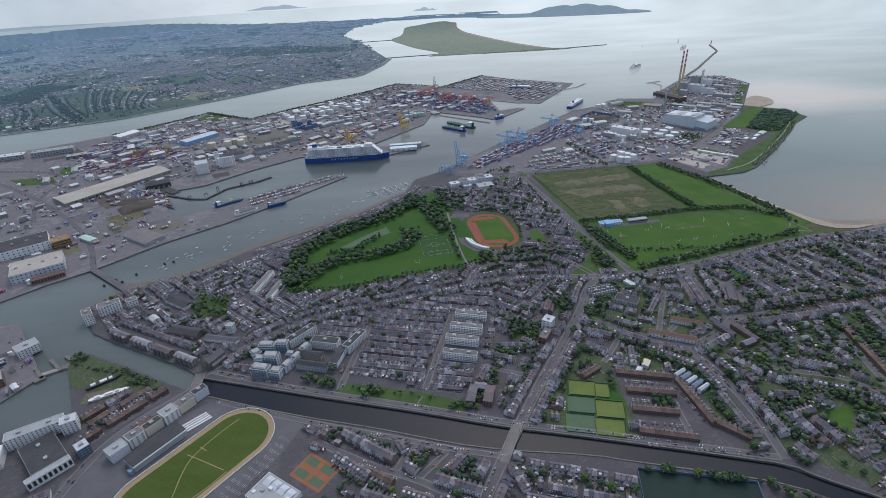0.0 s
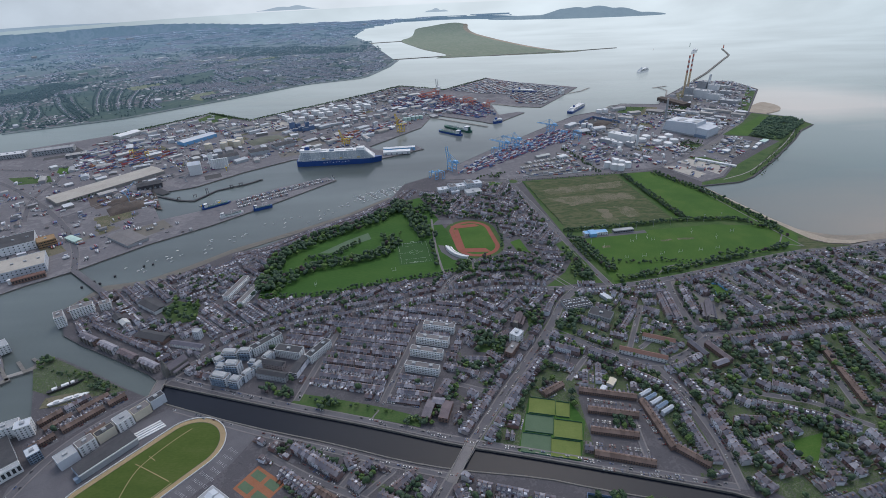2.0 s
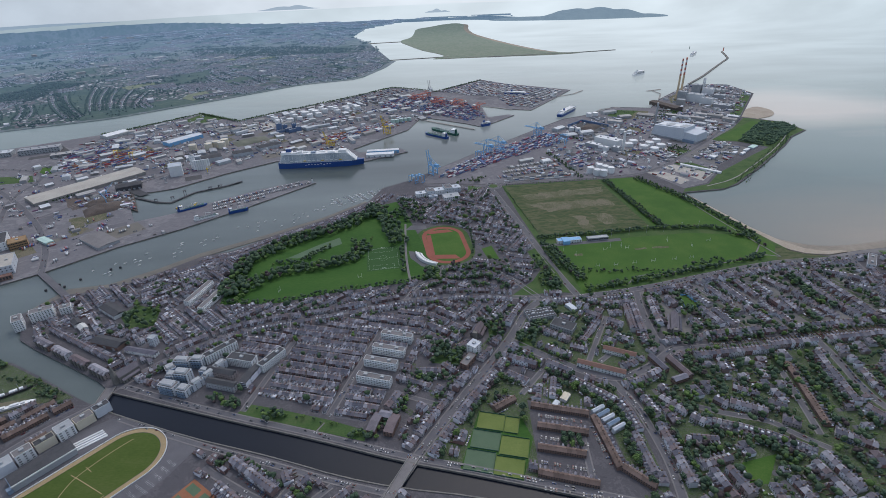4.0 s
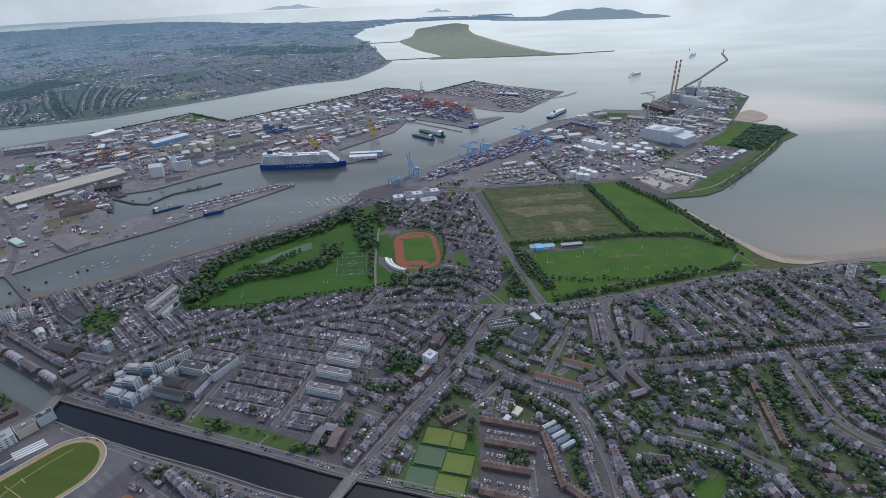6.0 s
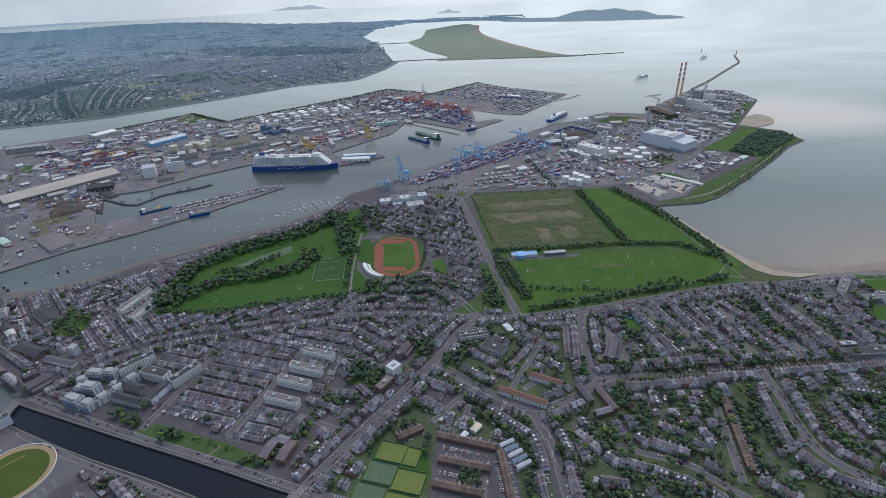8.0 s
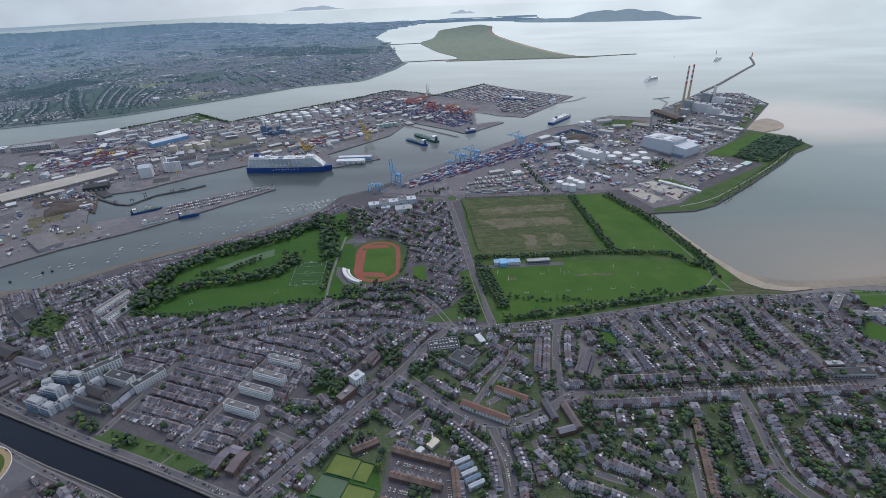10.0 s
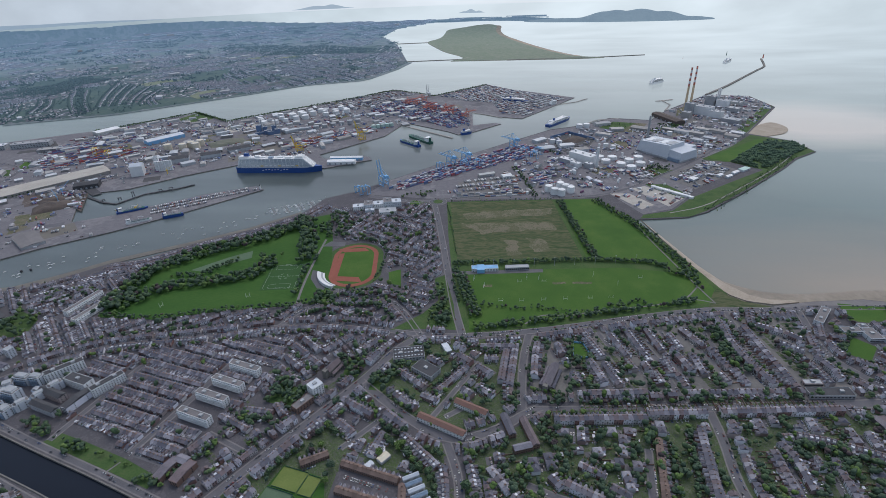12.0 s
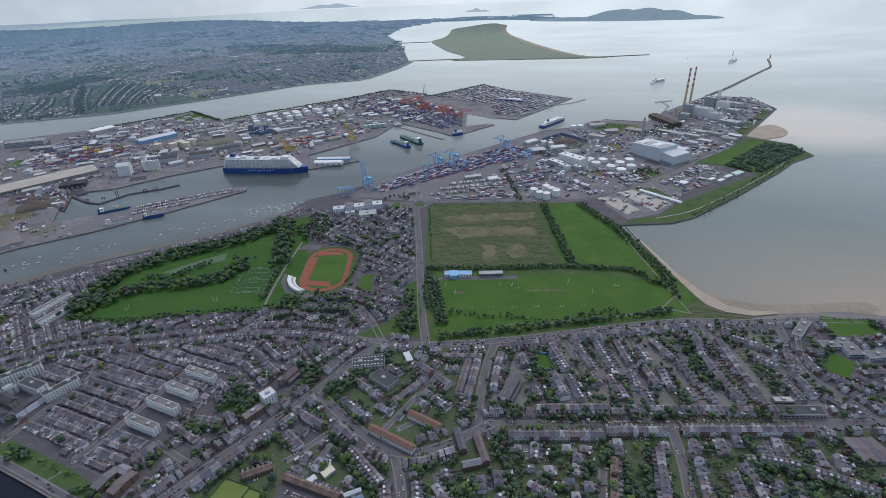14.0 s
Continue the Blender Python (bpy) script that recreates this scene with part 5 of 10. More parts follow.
ribbon(s, smoothed([(14, 1087), (25, 967), (40, 868), (55, 814)]), 2.2, -2.2, 0.22, 0.3)
single("footpath", s, M["pave"], "pale footpath beside the park", "path", "structure")
paved.line([(14, 1087), (25, 967), (40, 868), (55, 814)], 3)

for line in ([(500, 853), (569, 880), (624, 891), (681, 911), (707, 924), (735, 965)], [(438, 827), (451, 843), (469, 856), (505, 856)], [(702, 922), (724, 924), (750, 915)], [(676, 1211), (691, 1133), (715, 1044), (735, 965), (750, 915)]):
    s = Shape()
    ribbon(s, smoothed(line), 1.3, -1.3, 0.24, 0.2)
    single("footpath", s, M["pave"], "pale gravel path across the grass", "path", "structure")
    paved.line(line, 2.5)
COURT = [(510, 788), (524, 786), (535, 754), (508, 751)]
sheet("court_small", COURT, 0.2, 0.2, M["lawn"], "small green ball court")
s = Shape()
ring(s, COURT, [(519 + (x - 519) * 0.97, 770 + (y - 770) * 0.97) for x, y in COURT], 3.4, 3.4)
single("court_fence", s, M["blue"], "bright blue fence round the small court", "fence")
plan.block(COURT)
sheet("court_dend", [(56, 1046), (110, 1056), (122, 1044), (72, 1034)], 0.37, 0.2, M["track"], "red end area of the athletics ground")

# dog track
DOG = (-298, 412, 196, 88, 53)
sheet("lawn_dog_track", oval(DOG[0], DOG[1], DOG[2] - 14, DOG[3] - 14, DOG[4]), 0.20, 0.2, M["racegrass"], "green infield of the dog track")
s = Shape()
ring(s, oval(*DOG), oval(DOG[0], DOG[1], DOG[2] - 13, DOG[3] - 13, DOG[4]), 0.26, 0.3)
single("dog_track", s, M["racesand"], "sand running strip of the dog track", "race track", "structure")
s = Shape()
ring(s, oval(DOG[0], DOG[1], DOG[2] + 2, DOG[3] + 2, DOG[4]), oval(DOG[0], DOG[1], DOG[2] + 0.6, DOG[3] + 0.6, DOG[4]), 1.4, 1.5)
single("track_fence", s, M["white"], "low white fence round the dog track", "fence")
s = Shape()
for line in ([(-312, 350), (-310, 372), (-312, 394), (-312, 413), (-309, 427), (-298, 447), (-284, 468), (-272, 482)], [(-317, 429), (-305, 424), (-265, 405)], [(-310, 350), (-287, 370), (-274, 384), (-261, 403)], [(-306, 440), (-296, 434)]):
    ribbon(s, smoothed(line), 0.5, -0.5, 0.24, 0.1)
single("track_path", s, M["racesand"], "worn sandy paths across the infield", "path", "structure")
CARPARK = [(-320, 516), (-228, 486), (-185, 468), (-200, 430), (-240, 370), (-300, 290), (-420, 290), (-450, 400), (-415, 440)]
sheet("road_car_park", CARPARK, 0.04, 0.2, M["road"], "grey tarmac car park round the dog track")
plan.block(CARPARK)
# orange tennis courts
sheet("court_surround", plan.rect(-158, 397, 46, 36, -33), 0.16, 0.2, M["clay"], "orange-red tennis court surround")
for i in (-1, 1):
    for j in (-1, 1):
        c, sn = math.cos(radians(-33)), math.sin(radians(-33))
        sheet("court", plan.rect(-158 + c * 11.5 * i - sn * 9 * j, 397 + sn * 11.5 * i + c * 9 * j, 17, 10, -33), 0.22, 0.2, M["court"], "green tennis court in an orange surround")
plan.block(plan.rect(-158, 397, 46, 36, -33, 4))
ob = block("sports_hall", "pale flat-roofed sports club building with roof plant", -196, 366, 50, 34, 7, -33, "white", "steel", 2, 12, (2.0, 1.5), "", 0, False)
for k in range(7):
    part("roof_unit", Shape().box(-20 + 6.6 * k, -9 + 6 * (k % 4), 7.26, 4.4, 3.4, 1.5 + 0.4 * (k % 3)), M["steel"] if k % 2 else M["white"], ob)
for k in range(4):
    part("roof_ridge", Shape().gable(-16 + 11 * k, 9, 7.26, 9, 12, 1.6), M["clad"], ob)
# bay lines of the car park
s = Shape()
for i in range(14):
    for j in range(5):
        lx, ly = -232 + 7 * j - 3.6 * i, 462 - 4 * j - 9.4 * i
        if inside(CARPARK, [lx], [ly])[0] and not inside(oval(DOG[0], DOG[1], DOG[2] + 8, DOG[3] + 8, DOG[4]), [lx], [ly])[0]:
            for q in range(3):
                s.box(lx + 2.4 * q * 0.8, ly - 2.4 * q * 0.6, 0.045, 0.14, 4.2, 0.02, -33)
single("car_park_lines", s, M["sign"], "white bay lines on the car park", "marking", "structure")
# pitches by the canal
PADS = [(162, 527), (215, 515), (226, 483), (208, 423), (137, 438)]
sheet("lawn_pitches", PADS, 0.14, 0.2, M["parkgrass"], "grass verge round the fenced pitches")
plan.block(PADS)
for px, py, w, d, mat, lab in ((176.5, 509, 33, 26.5, "court_lt", "worn yellow-green playing court"), (202, 503, 17, 25, "court_lt", "narrow yellow-green playing court"),
                               (168.5, 480, 34, 27.5, "court", "pale grey-green playing court"), (202.5, 470, 33.5, 28, "court_lt", "worn yellow-green playing court"),
                               (160, 449.5, 34.5, 29, "court", "pale grey-green playing court"), (194, 441, 33.5, 26.5, "court_lt", "worn yellow-green playing court")):
    sheet("court", plan.rect(px, py, w + 0.8, d + 0.8, -11), 0.20, 0.2, M[mat], lab)
    f = thing("court_fence", "wire fence round a playing court", "fence", px, py, 0, -11, "court fences")
    for sy in (-1, 1):
        piece("mesh_panel", w - 0.6, 0.10, 1.6, "green_deck", 0, sy * (d / 2 + 0.3), 0, f)
    piece("mesh_panel", 0.10, d, 1.6, "green_deck", w / 2 + 0.2, 0, 0, f)
ASTRO = [(205, 382), (326, 358), (318, 318), (300, 262), (188, 282)]
sheet("lawn_astro", ASTRO, 0.14, 0.2, M["astro"], "dark green all-weather pitch")
plan.block(ASTRO)
s = Shape()
ring(s, ASTRO, [(250 + (x - 250) * 0.993, 325 + (y - 325) * 0.993) for x, y in ASTRO], 3.2, 3.2)
single("pitch_fence", s, M["slateblue"], "tall blue-grey fence round the pitch", "fence")
# park pitch
s = Shape()
line_box(s, -16, 932, 58, 84, 10, 0.13)
line_box(s, -22, 965, 40, 14, 10, 0.13)
line_box(s, -10, 899, 40, 14, 10, 0.13)
s.box(-16, 932, 0.3, 58, 0.13, 0.03, 10)
for k in range(20):
    t = 2 * math.pi * k / 20
    s.box(-16 + 9 * math.cos(t), 932 + 9 * math.sin(t), 0.3, 3.0, 0.13, 0.03, math.degrees(t) + 90)
single("pitch_lines", s, M["sign"], "white football pitch markings on the park grass", "marking", "structure")
sheet("lawn_pitch", plan.rect(-16, 932, 66, 92, 10), 0.20, 0.2, M["court_dk"], "darker mown football pitch")


def goal(x, y, ang, tall=6.0, wide=7.0):
    ob = thing("goal_post", "white goal posts on a playing field", "goal", x, y, 0.15, ang, "goal posts")
    for sx in (-1, 1):
        part("post", Shape().box(sx * wide / 2, 0, 0, 0.25, 0.25, tall), M["sign"], ob)
    part("crossbar", Shape().box(0, 0, 2.4, wide, 0.2, 0.2), M["sign"], ob)
for gx, gy, a, t in ((-9, 891, 10, 2.6), (-23, 973, 10, 2.6), (345, 952, 80, 8), (440, 965, 80, 8), (462, 965, 80, 8), (560, 985, 80, 8), (600, 960, 80, 8), (-50, 858, 10, 9), (-190, 815, 80, 9), (365, 930, 80, 8)):
    goal(gx, gy, a, t)
for gx, gy in ((397, 886), (432, 890), (469, 897), (506, 903), (547, 908), (582, 914), (471, 956), (427, 951), (642, 983)):
    goal(gx, gy, 8, 7)
for px, py, pr in ((371, 934, 9), (498, 956, 11), (539, 959, 17)):
    sheet("bare_goalmouth", ragged([(px - pr, py - 4), (px + pr, py - 3), (px + pr, py + 4), (px - pr, py + 3)], 2.5, 4), 0.19, 0.1, M["bare"], "worn bare goal mouth on the field", "ground")
for k in range(9):
    lx, ly = 340 + k * 38, 992 + k * 6
    ob = thing("floodlight", "tall slim floodlight mast at the playing fields", "floodlight", lx, ly, 0, 0, "playing field floodlights")
    part("mast", Shape().cyl(0, 0, 0, 0.28, 17, 6, 0, 0.16), M["steel"], ob)
    part("lamp_head", Shape().box(0, 0, 17, 2.4, 0.5, 0.8), M["steel"], ob)
# club houses
ob = block("clubhouse", "pale blue and white club house", 362, 990, 50, 14, 6, 8, "white", "blue", 2, 9, (2.0, 1.4), "club houses", 0, False)
part("annex", Shape().box(-8, -3, 0, 14, 20, 8), M["blue"], ob)
block("clubhouse", "long grey-glazed club house with flat roof", 422, 998, 44, 11, 6, 10, "steel", "steel", 1, 12, (3.0, 3.0), "club houses", 0, False)
sheet("road_club", [(300, 978), (470, 1002), (470, 990), (305, 966)], 0.22, 0.2, M["road"], "tarmac strip in front of the club houses")
# bare strips in the meadow
for poly in ([(290, 1240), (400, 1268), (500, 1286), (496, 1250), (400, 1230), (305, 1206)], [(292, 1186), (400, 1200), (496, 1208), (505, 1172), (430, 1162), (346, 1142)], [(390, 1112), (419, 1115), (426, 1057), (405, 1049)], [(442, 1124), (471, 1127), (487, 1079), (454, 1065)]):
    sheet("meadow_bare", ragged(poly), 0.18, 0.1, M["bare"], "bare brown earth strip in the meadow")
# schools, shops and other large roofs
for bx, by, w, d, h, a in ((898, 888, 50, 13, 7, 54), (923, 854, 30, 14, 6, 8), (946, 846, 20, 26, 6, 8), (975, 838, 34, 16, 6, 15), (944, 866, 14, 10, 5, 8)):
    block("school_building", "low white school building with flat roof", bx, by, w, d, h, a, "clad", "pave", 2, 10, (2.2, 1.5), "school buildings")
block("shop_building", "grey flat-roofed shops with a long dark front on the main street", 828, 713, 56, 15, 6, 6, "steel", "dark", 1, 12, (3, 2))
block("shop_building", "low grey-roofed shop beside the main street", 815, 731, 24, 9, 5, 6, "wall", "steel", 1, 8, (3, 2))
for k in range(4):
    plain_shed("workshop", "long grey barrel-roofed workshop", 864 + 9 * k, 660 + 1 * k, 8.6, 34, 5, 15, "stone", "roof", 1.8, "barrel-roofed workshops", 1)
works = block("office_building", "dark flat roof with rows of roof lights", 268, 733, 46, 26, 6, 15, "steel", "dark", 2, 10, (2, 1.4))
for k in range(27):
    piece("roof_light", 2.6, 1.5, 0.7, "clad", -19.2 + 4.8 * (k % 9), -8 + 8 * (k // 9), 6.25, works)
plain_shed("warehouse", "pale store with ribbed metal roof", 322, 752, 9, 20, 5, 30, "clad", "clad", 1.0)
block("office_building", "grey flat-roofed works beside a car park", 300, 700, 36, 22, 8, -30, "steel", "dark", 2, 8)
for bx, by, w, a in ((370, 636, 46, -23), (336, 603, 66, -22)):
    block("shop_terrace", "white shop terrace with red tiled roof", bx, by, w, 10, 7, a, "white", "redtile", 2, 14, (1.4, 1.4), "red-roofed terraces", 3.0)
plain_shed("workshop", "workshop with pale cream metal roof", 276, 548, 14, 9, 5, 55, "wall", "cream", 1.0)
plain_shed("workshop", "small workshop with white metal roof", 262, 536, 9, 7, 5, 55, "wall", "clad", 1.0)
for k in range(5):
    plain_shed("studio_house", "narrow white house with glazed saw-tooth roof", 313 + 4.6 * k, 525 - 7.4 * k, 19, 4.6, 6.5, 32, "clad", "balcony" if k % 2 else "clad", 2.0, "saw-tooth studio houses", 2, "house")
for bx, by, w, d, h in ((38, 1250, 26, 20, 9), (62, 1256, 20, 26, 14), (84, 1266, 24, 22, 11), (106, 1270, 20, 28, 17), (126, 1278, 22, 24, 13), (70, 1236, 22, 12, 6)):
    block("factory", "white rendered factory block of stepped height", bx, by, w, d, h, 17, "clad" if w < 24 else "white", "pave" if h > 13 else "clad", 3 if h > 8 else 1, 5, (1.6, 1.1), "factory beside the quarter")
block("factory", "low white factory wing", 115, 1232, 40, 26, 8, 17, "white", "steel", 2, 8, (2, 1.5))
for bx, by, w, d in ((30, 502, 11, 30), (42, 515, 16, 11), (52, 500, 12, 30)):
    block("school_building", "brick school wing with grey pitched roof", bx, by, w, d, 8, -14, "brick", "roof", 3, 3, (1.6, 1.4), "canal school", 2.0)
for bx, by, w, d, a in ((444, 604, 44, 9, 112), (418, 612, 34, 9, 112), (436, 580, 22, 9, 22)):
    block("apartment_block", "brown apartment wing round a courtyard", bx, by, w, d, 7, a, "brick", "roof", 2, 10, (1.3, 1.3), "courtyard apartments", 3.0)

# wooded gardens between the streets: outline, trees, label
GROVES = [([(-446, 745), (-434, 778), (-384, 760), (-368, 714), (-409, 706)], 34, "overgrown walled garden with trees"), ([(60, 874), (104, 896), (112, 852), (72, 838)], 40, "wooded corner beside the stadium"),
          ([(182, 707), (210, 707), (204, 678), (182, 678)], 18, "shady churchyard grass"), ([(100, 657), (142, 648), (136, 615), (96, 620)], 30, "wooded courtyard garden"),
          ([(226, 694), (258, 684), (248, 657), (227, 657)], 16, "garden grass with mature trees")]
for grove, _, lab in GROVES:
    sheet("lawn_grove", grove, 0.10, 0.1, M["scrub"], lab)
    plan.block(grove)

# ---- houses ----
def house_shapes(w, d, h, rise, hip=0.0, ret=True, dormer=False, bays=2, storeys=2):
    """The parts of a house with its front to -y: a dict of name and list of (Shape, material)."""
    wall = Shape().box(0, 0, 0, w, d, h)
    if hip == 0:
        for sx in (-1, 1):
            wall.add([(sx * w / 2, -d / 2, h), (sx * w / 2, d / 2, h), (sx * w / 2, 0, h + rise)], [(0, 1, 2) if sx > 0 else (2, 1, 0)])
    roof = Shape().gable(0, 0, h - 0.05, w + 0.02, d, rise + 0.05, 0, 0, 0.25 if hip else 0.0, hip)
    if hip == 0:
        roof = Shape().gable(0, 0, h + 0.02, w + 0.04, d + 0.5, rise + 0.08)
    out = {"wall": [(wall, "wall")], "roof": [(roof, "roof")]}
    out["chimney"] = [(Shape().box(w / 2 - 0.35, 0, h + rise - 0.7, 0.7, 1.7, 1.9), "chim")]
    wins = []
    for st in range(storeys):
        zz = 0.9 + st * 2.7
        for b in range(bays):
            x = -w / 2 + w * (b + 0.5) / bays
            sy = -1 if (st + b) % 2 == 0 or st == 0 else 1
            for side in ((-1, 1) if st == storeys - 1 and b == 0 else (sy,)):
                wins.append((Shape().box(x, side * (d / 2 + 0.02), zz, 1.25, 0.1, 1.45), "glass"))
    out["window"] = wins
    if ret:
        out["extension"] = [(Shape().box(-w / 4, d / 2 + 2.2, 0, w / 2 - 0.1, 4.4, 3.0, 0, 0, 1), ("wall", "ext"))]
        if storeys > 1:
            high = h * 0.8
            out["extension"] = [(Shape().box(-w / 4, d / 2 + 2.4, 0, w / 2 - 0.1, 4.8, high), "wall")]
            out["extension_roof"] = [(Shape().gable(-w / 4, d / 2 + 2.2, high + 0.01, 5.3, w / 2 + 0.1, 1.2, 90), "roof")]
            out["extension"].append((Shape().box(w / 4, d / 2 + 1.6, 0, w / 2 - 0.3, 3.2, 2.7, 0, 0, 1), ("wall", "ext")))
    if dormer:
        out["dormer"] = [(Shape().box(0, d / 4, h + rise * 0.25, w * 0.5, d * 0.3, rise * 0.62, 0, 0, 1), ("white", "ext"))]
    return out


KINDS = [
    ("terraced_house", house_shapes(5.2, 8.0, 5.4, 2.3), "two-storey terraced house with slate roof and rear extension", 5.2, 8.0),
    ("cottage", house_shapes(5.6, 7.5, 3.0, 2.2, storeys=1), "single-storey terraced cottage with slate roof", 5.6, 7.5),
    ("terraced_house", house_shapes(5.8, 9.0, 5.8, 2.7, dormer=True), "terraced house with slate roof and rear dormer", 5.8, 9.0),
    ("semi_detached_house", house_shapes(7.4, 8.8, 5.4, 2.6, hip=2.6), "semi-detached house with hipped roof and garden", 7.6, 8.8),
    ("tall_terraced_house", house_shapes(6.0, 9.5, 8.2, 2.6, storeys=3), "three-storey period terraced house with slate roof", 6.0, 9.5),
    ("brick_terraced_house", house_shapes(5.6, 8.4, 5.4, 2.4), "brown brick terraced house with tiled roof", 5.6, 8.4),
    ("villa", house_shapes(9.5, 10.0, 6.0, 3.0, hip=4.0, bays=3), "detached villa with hipped roof", 9.7, 10.0),
]
HMATS = ["wall", "roof", "chim", "glass", "ext", "white", "brick", "tile"]


for kind_row in KINDS[5:6]:        # brown brick and clay tile
    kind_row[1]["wall"] = [(sh, "brick") for sh, _ in kind_row[1]["wall"]]
    kind_row[1]["roof"] = [(sh, "tile") for sh, _ in kind_row[1]["roof"]]


def joined(kind):
    """One Shape of a whole house for the joined rest."""
    s = Shape()
    for pieces in kind[1].values():
        for sh, mat in pieces:
            names = mat if isinstance(mat, tuple) else (mat,)
            o = len(s.v)
            s.v += sh.v
            s.f += [tuple(o + i for i in f) for f in sh.f]
            s.m += [HMATS.index(names[min(k, len(names) - 1)]) for k in sh.m]
    return s


def house_thing(kind):
    name, pieces, label, *_ = kind
    ob = thing(name, label, "house", 0, 0, -500, 0, "houses of the terraces")
    for pname, lst in pieces.items():
        for sh, mat in lst:
            made_part = part(pname, sh, [M[k] for k in (mat if isinstance(mat, tuple) else (mat,))], ob)
            if pname == "chimney":
                cx, cz = sh.v[0][0] + 0.35, max(v[2] for v in sh.v)
                for q in (-0.45, 0.45):
                    part("chimney_pot", Shape().cyl(cx, q, cz, 0.16, 0.6, 6, 0, 0.12), M["tile"], made_part, "clay chimney pot")
    return ob




YARD, BUSH, WALLS, STREETS = [], [], Shape(), Shape()


def rows_of_houses(poly, ang, kinds, street=9, yard=9, breaks=(6, 14), gap=5, skip=0.03, tree=0.1, lawn=None, cell=0, cross=0.3, wob=5):
    """Back-to-back terraces over a district: street, house, two yards, house. cell: the district falls into quarters about this wide,
    each with its own lie; cross: the share of them that lie across."""
    xs, ys = [p[0] for p in poly], [p[1] for p in poly]
    seeds = [(sum(xs) / len(xs), sum(ys) / len(ys), ang)]
    if cell:
        n = max(1, int((max(xs) - min(xs)) * (max(ys) - min(ys)) / cell ** 2))
        seeds = [(rng.uniform(min(xs), max(xs)), rng.uniform(min(ys), max(ys)), ang + (90 if rng.random() < cross else 0) + rng.uniform(-wob, wob)) for _ in range(n)]
    for me, (_, _, a) in enumerate(seeds):
        one_quarter(poly, seeds, me, a, kinds, street, yard, breaks, gap, skip, tree, lawn)


def one_quarter(poly, seeds, me, ang, kinds, street, yard, breaks, gap, skip, tree, lawn):
    c, s = math.cos(radians(ang)), math.sin(radians(ang))
    us = [x * c + y * s for x, y in poly]
    vs = [-x * s + y * c for x, y in poly]
    if len(seeds) > 1:
        su, sv = seeds[me][0] * c + seeds[me][1] * s, -seeds[me][0] * s + seeds[me][1] * c
        us, vs = [max(min(us), su - 280), min(max(us), su + 280)], [max(min(vs), sv - 280), min(max(vs), sv + 280)]
    placed = []

    def ok(u, v):
        x, y = u * c - v * s, u * s + v * c
        if min(range(len(seeds)), key=lambda k: (seeds[k][0] - x) ** 2 + (seeds[k][1] - y) ** 2) != me:
            return False
        return bool(inside(poly, [x], [y])[0])

    def put(rows, u, v, *more):
        x, y = u * c - v * s, u * s + v * c
        if ok(u, v) and not plan.taken(x, y):
            rows.append((x, y, *more))

    v = min(vs) + street / 2
    while v < max(vs):
        kind = rng.choice(kinds)
        w, d = KINDS[kind][3:5]
        for side in (0, 1):
            vv = v + street / 2 + d / 2 + side * (d + 2 * yard)
            back = -1 if side else 1
            u = min(us) + rng.uniform(0, 8)
            left = rng.randint(*breaks)
            while u < max(us):
                x, y = (u + w / 2) * c - vv * s, (u + w / 2) * s + vv * c
                if ok(u + w / 2, vv) and plan.free(x, y, w, d + 4, ang) and rng.random() > skip:
                    HOUSES.append((kind, x, y, ang + (180 if side else 0)))
                    placed.append((x, y, w, d))
                    if side == 0 or rng.random() < 0.3:
                        sx, sy = (u + w / 2) * c - v * s, (u + w / 2) * s + v * c
                        if side == 0 and not plan.taken(sx, sy):
                            STREETS.box(sx, sy, 0, w + 0.02, street - 2.2, 0.045 + 0.0001 * (len(HOUSES) % 97), ang)
                    edge = d / 2 + yard / 2 + 1
                    wx, wy = u * c - (vv + back * edge) * s, u * s + (vv + back * edge) * c
                    WALLS.box(wx, wy, 0, 0.3, yard - 2, 1.7, ang)
                    for _ in range(2 if rng.random() < 0.6 else 1):
                        put(YARD, u + rng.uniform(1, w - 1), vv + back * (d / 2 + rng.uniform(min(4.5, yard - 1), yard)), ang + rng.uniform(-8, 8), rng.uniform(0.35, 1.3))
                    for _ in range(2 if lawn is not None else 1):
                        if rng.random() < 0.75 if lawn is not None else rng.random() < 0.35:
                            put(BUSH, u + rng.uniform(0, w), vv + back * (d / 2 + rng.uniform(4, yard)), rng.uniform(0, 360), rng.uniform(0.2, 0.5))
                    if rng.random() < 0.75:
                        put(STREET_CARS, u + w / 2, vv - back * (d / 2 + street * 0.5 - 1.2 - rng.uniform(0.2, 0.6)), ang + rng.uniform(-3, 3))
                u += w
                left -= 1
                if left <= 0:
                    u += gap * rng.uniform(0.7, 1.6)
                    left = rng.randint(*breaks)
                    if rng.random() < 0.3:
                        kind = rng.choice([k for k in kinds if KINDS[k][4] <= d + 1.1] or [kind])
                        w = KINDS[kind][3]
        u = min(us)
        while u < max(us):      # trees down the yards
            u += rng.uniform(3, 7)
            if rng.random() < tree:
                vv = v + street / 2 + d + rng.uniform(4.5, 2 * yard - 2)
                x, y = u * c - vv * s, u * s + vv * c
                if ok(u, vv) and not plan.taken(x, y):
                    TREES.append((rng.randint(0, 3), x, y, rng.uniform(0.6, 1.3)))
        if lawn is not None:
            mid = v + street / 2 + d + yard
            for k in range(int((max(us) - min(us)) // 6)):
                for off in (-0.5, 0.5):
                    u = min(us) + 6 * (k + 0.5)
                    vv = mid + off * (yard - 3)
                    x, y = u * c - vv * s, u * s + vv * c
